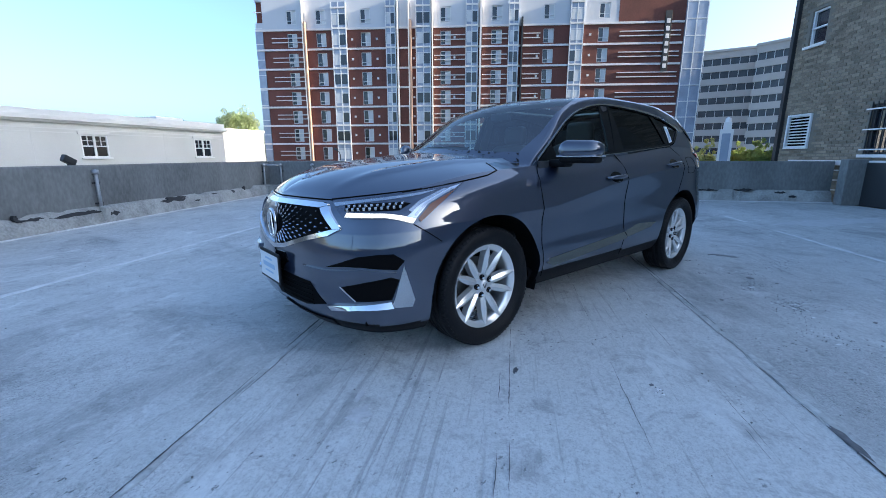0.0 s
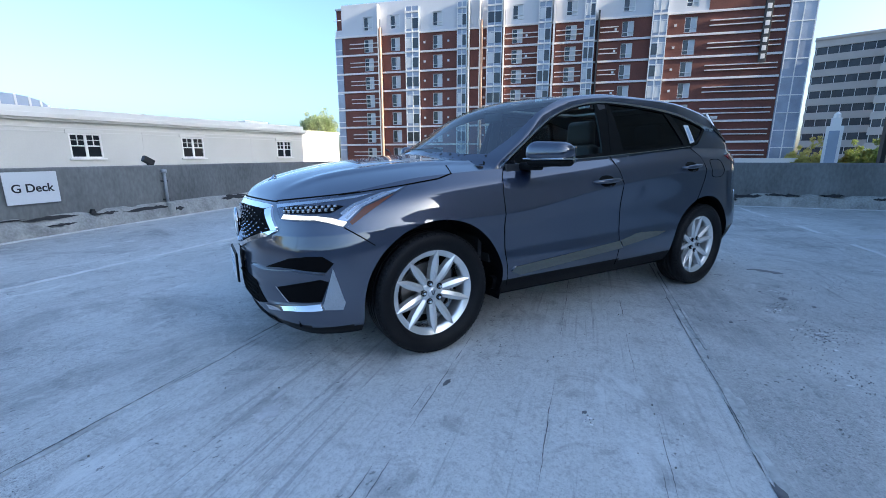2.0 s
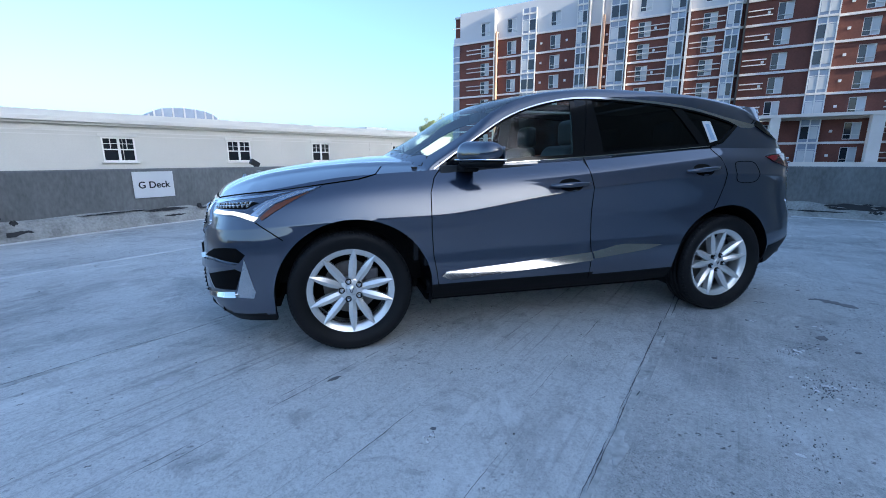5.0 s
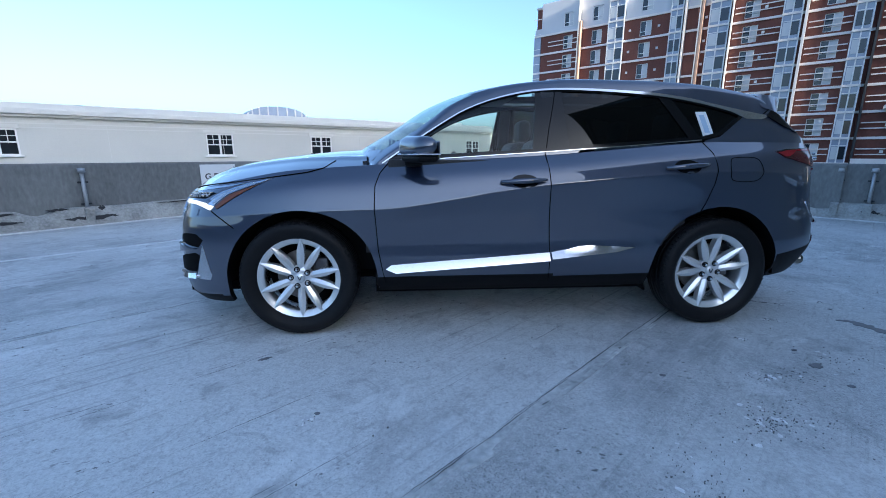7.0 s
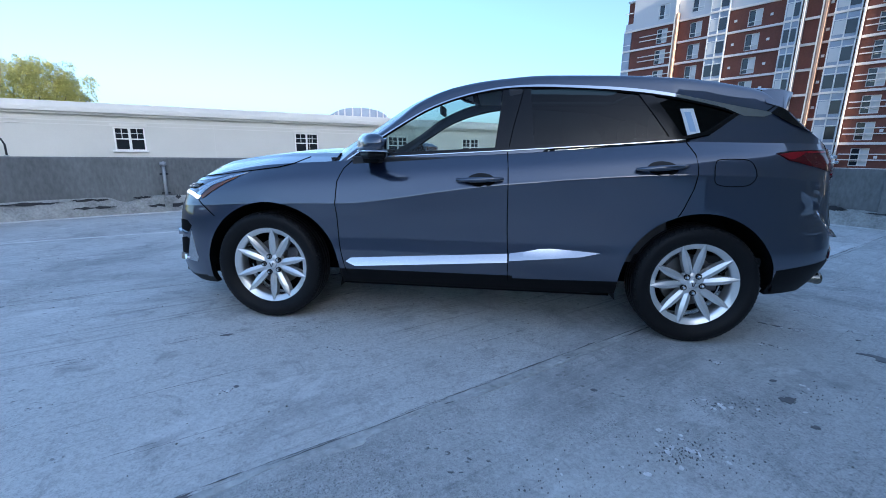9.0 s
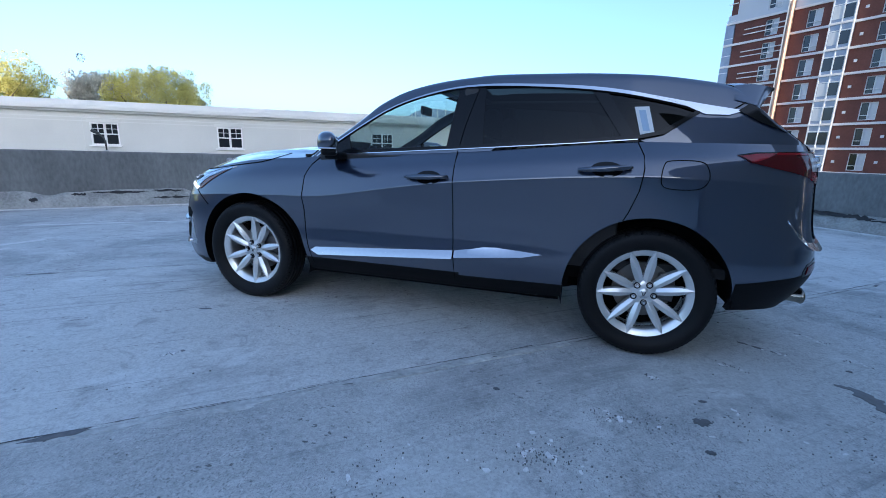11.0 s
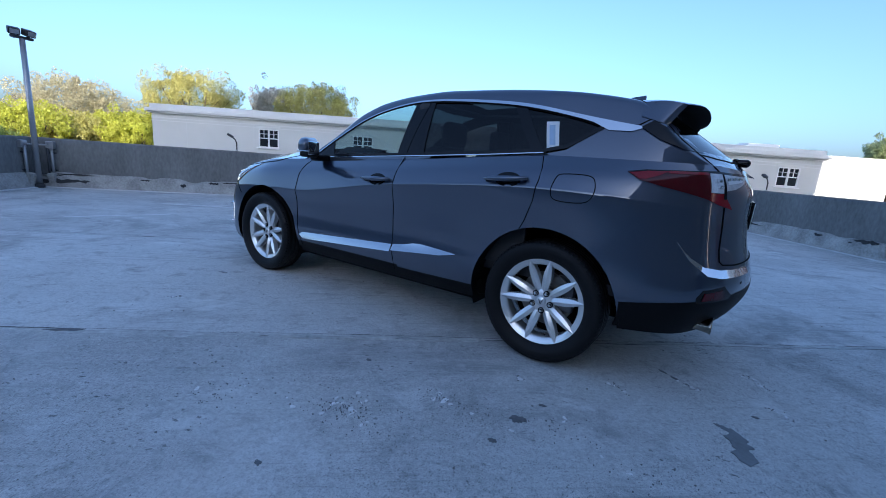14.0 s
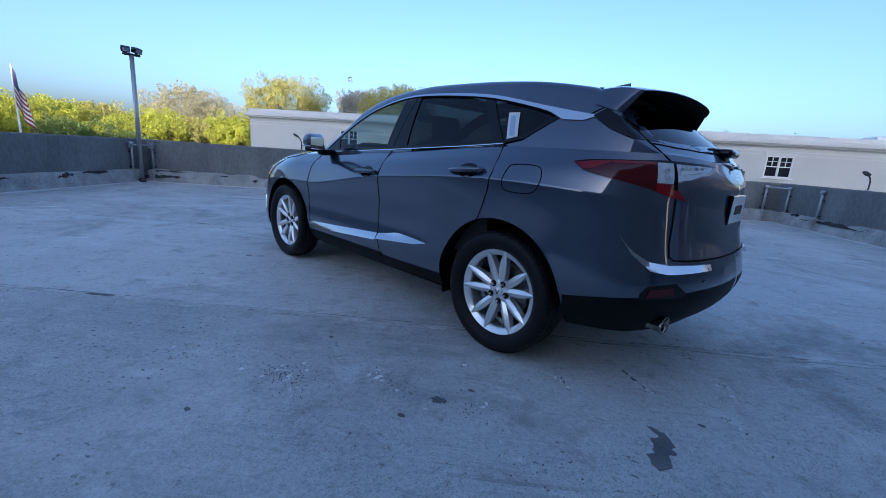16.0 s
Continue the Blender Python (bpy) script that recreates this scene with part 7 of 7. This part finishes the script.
trim("reflector_recess", [(0.955, 0.560), (0.99, 0.600), (1.14, 0.618), (1.21, 0.565), (1.19, 0.545), (0.96, 0.532)], onto_back_corner, GLOSS, off=0.003, deep=0.01)
trim("rear_reflector", [(0.985, 0.545), (1.0, 0.585), (1.128, 0.598), (1.138, 0.556)], onto_back_corner, RED_DARK, label="dark red bumper reflector", off=0.007, deep=0.01)
for s in (-1, 1):
    bm = lathe(bmesh.new(), [(0.030, -0.10), (0.040, 0.0), (0.046, 0.012), (0.042, 0.016), (0.036, 0.0), (0.034, -0.14)], 28, "x")
    for v in bm.verts:
        v.co.y *= 1.45
        v.co += Vector((2.225, 0.62 * s, 0.385))
    part("exhaust_tip", bm, EXHAUST, car, "dull steel exhaust tip", True)
px = onto_rear(0.0, 0.96)[0].x
tilt = Matrix.Rotation(math.atan2(onto_rear(0.0, 0.90)[0].x - onto_rear(0.0, 1.02)[0].x, 0.12), 4, "Y")
plate = part("number_plate", boxed((0.012, 0.31, 0.16), (px + 0.008, 0, 0.96), 0, 0.004, tilt), GLOSS, car, "white card plate on the tailgate")
part("plate_card", boxed((0.004, 0.295, 0.145), (px + 0.016, 0, 0.96), 0, 0, tilt), WHITE, plate)
part("plate_bar", boxed((0.003, 0.16, 0.05), (px + 0.0195, 0, 0.96), 0, 0, tilt), INK, plate)
trim("rear_valance", [(0.632, 0.486), (0.80, 0.518), (0.99, 0.548), (1.30, 0.572), (1.70, 0.584), (1.70, 0.40), (1.3, 0.385), (0.99, 0.355), (0.655, 0.335)], onto_back_corner, BLACK, label="black lower bumper", off=0.002, deep=0.006)
# spoiler
cols, under = [], []
for k in range(31):
    y = -0.61 + 1.22 * k / 30
    e = abs(y) / 0.61
    x0 = 1.66 + 0.07 * e**6
    z0 = top_at(x0, y) + 0.003
    tip, zt = 2.005 - 0.03 * e**2 - 0.045 * e**6, 1.566 - 0.075 * y * y
    xl = 1.822 - 0.055 * e**2
    zl = top_at(xl, y) + 0.010
    yt = y * (1 - 0.06 * e**2)
    cols.append([(x0 + (tip - 0.012 - x0) * t, y + (yt - y) * t, z0 + (zt - z0) * t + 0.012 * math.sin(math.pi * t)) for t in (0, 0.15, 0.3, 0.5, 0.7, 0.85, 0.95, 1)] + [(tip - 0.003, yt, zt - 0.002), (tip, yt, zt - 0.006)])
    under.append([(tip, yt, zt - 0.006), (tip - 0.006, yt, zt - 0.020), (tip - 0.016 + 0.3 * (xl - tip), yt, zt - 0.03 + 0.30 * (zl - zt)), (xl + 0.012, y, zl + 0.012), (xl, y, zl)])
spoiler = part("spoiler", sheet(cols), PAINT, car, "roof spoiler", True)
part("spoiler_underside", sheet(under), GAP, spoiler, "gloss black underside", True)
for c in (cols[0], cols[-1]):
    y, x0 = c[0][1], c[0][0]
    side = []
    for k, p in enumerate(c):
        t = min((p[0] - x0) / (c[-1][0] - x0), 1.0)
        xb = x0 + (1.865 - x0) * t
        zb = 1.458 - 0.30 * (xb - 1.74)
        low = (xb, math.copysign(tree_y(cabin_tree, xb, zb) - 0.006, y), zb)
        side.append([p, tuple(0.5 * (a + b) for a, b in zip(p, low)), low])
    part("spoiler_side", sheet_of(side), PAINT, spoiler, smooth=True)
fin = bmesh.new()
base = [(1.44, 0.0, 1.622), (1.50, 0.024, 1.618), (1.60, 0.026, 1.600), (1.62, 0.0, 1.598), (1.60, -0.026, 1.600), (1.50, -0.024, 1.618)]
low = [fin.verts.new(p) for p in base]
high = [fin.verts.new((1.525 + (x - 1.44) * 0.5, y * 0.15, 1.664 + 0.012 * (x - 1.44) / 0.18)) for x, y, z in base]
for k in range(6):
    fin.faces.new((low[k], low[(k + 1) % 6], high[(k + 1) % 6], high[k]))
fin.faces.new(high)
bmesh.ops.recalc_face_normals(fin, faces=fin.faces)
part("antenna", fin, PAINT, car, "body-coloured shark fin antenna", True)
part("rear_wiper", tube(bmesh.new(), [Vector(onto_screen(2.19 - 0.02 * t, -0.02 - 0.22 * t)[0]) + Vector((0.012, 0, 0.012 - 0.004 * t)) for t in (0, 0.3, 0.6, 1)], 0.011, 8, 0.006), GLOSS, car, "black rear wiper", True)
part("wiper_hub", lump((0.10, 0.20, 0.045), (2.215, 0.0, 1.262), 0.02), GLOSS, car, smooth=True)

# ---- cabin ----
def seat(x, y, wide):
    ob = part("seat", lump((0.50, wide, 0.16), (x, y, 0.62), 0.05), LEATHER, car, "dark leather seat", True)
    part("backrest", lump((0.15, wide, 0.62), (x + 0.30, y, 0.94), 0.06, lambda c: (c.x + 0.30 * c.z, c.y * (1 - 0.12 * (c.z > 0.2)), c.z)), LEATHER, ob, smooth=True)
    for s in ((0,) if wide < 0.8 else (-0.38, 0.38)):
        part("headrest", lump((0.10, 0.26, 0.19), (x + 0.445, y + s, 1.345), 0.045), LEATHER, ob, smooth=True)
        for e in (-0.06, 0.06):
            part("headrest_post", tube(bmesh.new(), [(x + 0.40, y + s + e, 1.18), (x + 0.44, y + s + e, 1.30)], 0.006, 6), CHROME, ob)


seat(-0.10, -0.38, 0.50)
seat(-0.10, 0.38, 0.50)
seat(0.80, 0.0, 1.30)
part("dashboard", lump((0.42, 1.40, 0.30), (-0.72, 0, 0.96), 0.09, lambda c: (c.x, c.y, c.z + (0.05 if c.z > 0 else 0) * (1 - abs(c.y)))), CABIN, car, "dark dashboard", True)
part("dash_paper", boxed((0.05, 0.13, 0.002), (-0.885, -0.42, 1.128), 12, 0, Matrix.Rotation(0.25, 4, "Y")), WHITE, car, "white paper on the dashboard")
bm = bmesh.new()
ring = [Vector((-0.42 + 0.075 * math.sin(a), -0.38 + 0.185 * math.cos(a), 0.98 + 0.17 * math.sin(a))) for a in (2 * math.pi * k / 32 for k in range(33))]
wheel_rim = part("steering_wheel", tube(bm, ring, 0.016, 8, cap=False), CABIN, car, "black steering wheel", True)
part("steering_hub", lump((0.05, 0.14, 0.11), (-0.44, -0.38, 0.98), 0.02), CABIN, wheel_rim, smooth=True)
for s in (-1, 1):
    part("steering_spoke", boxed((0.02, 0.12, 0.03), (-0.43, -0.38 + 0.12 * s, 0.98)), CABIN, wheel_rim)
part("inside_mirror", lump((0.03, 0.22, 0.07), (-0.30, 0.0, 1.47), 0.014), CABIN, car, smooth=True)
part("cabin_floor", boxed((2.7, 1.56, 0.06), (0.45, 0, 0.50)), CABIN, car)
for s in (-1, 1):
    part("door_card", boxed((2.0, 0.03, 0.58), (0.20, 0.80 * s, 0.82), 0, 0.01), CABIN, car)
    part("pillar_lining", lump((0.10, 0.04, 0.42), (0.245, 0.705 * s, 1.34), 0.015, lambda c: (c.x, c.y - 0.36 * s * c.z, c.z)), CABIN, car)
HEADLINER = surface("headliner", (0.45, 0.45, 0.44), rough=0.9, vary=0.05)
for x0, x1, y0, y1 in ((-0.02, 0.16, -0.53, 0.53), (1.12, 1.46, -0.46, 0.46), (0.162, 1.118, -0.55, -0.42), (0.162, 1.118, 0.42, 0.55)):
    part("headliner", boxed((x1 - x0, y1 - y0, 0.02), ((x0 + x1) / 2, (y0 + y1) / 2, 1.585), 0, 0.005), HEADLINER, car)
part("cargo_shelf", boxed((0.75, 1.30, 0.03), (1.75, 0, 1.10), 0, 0.01), CABIN, car)
part("bulkhead", boxed((0.03, 1.5, 0.60), (-0.95, 0, 0.80)), CABIN, car)
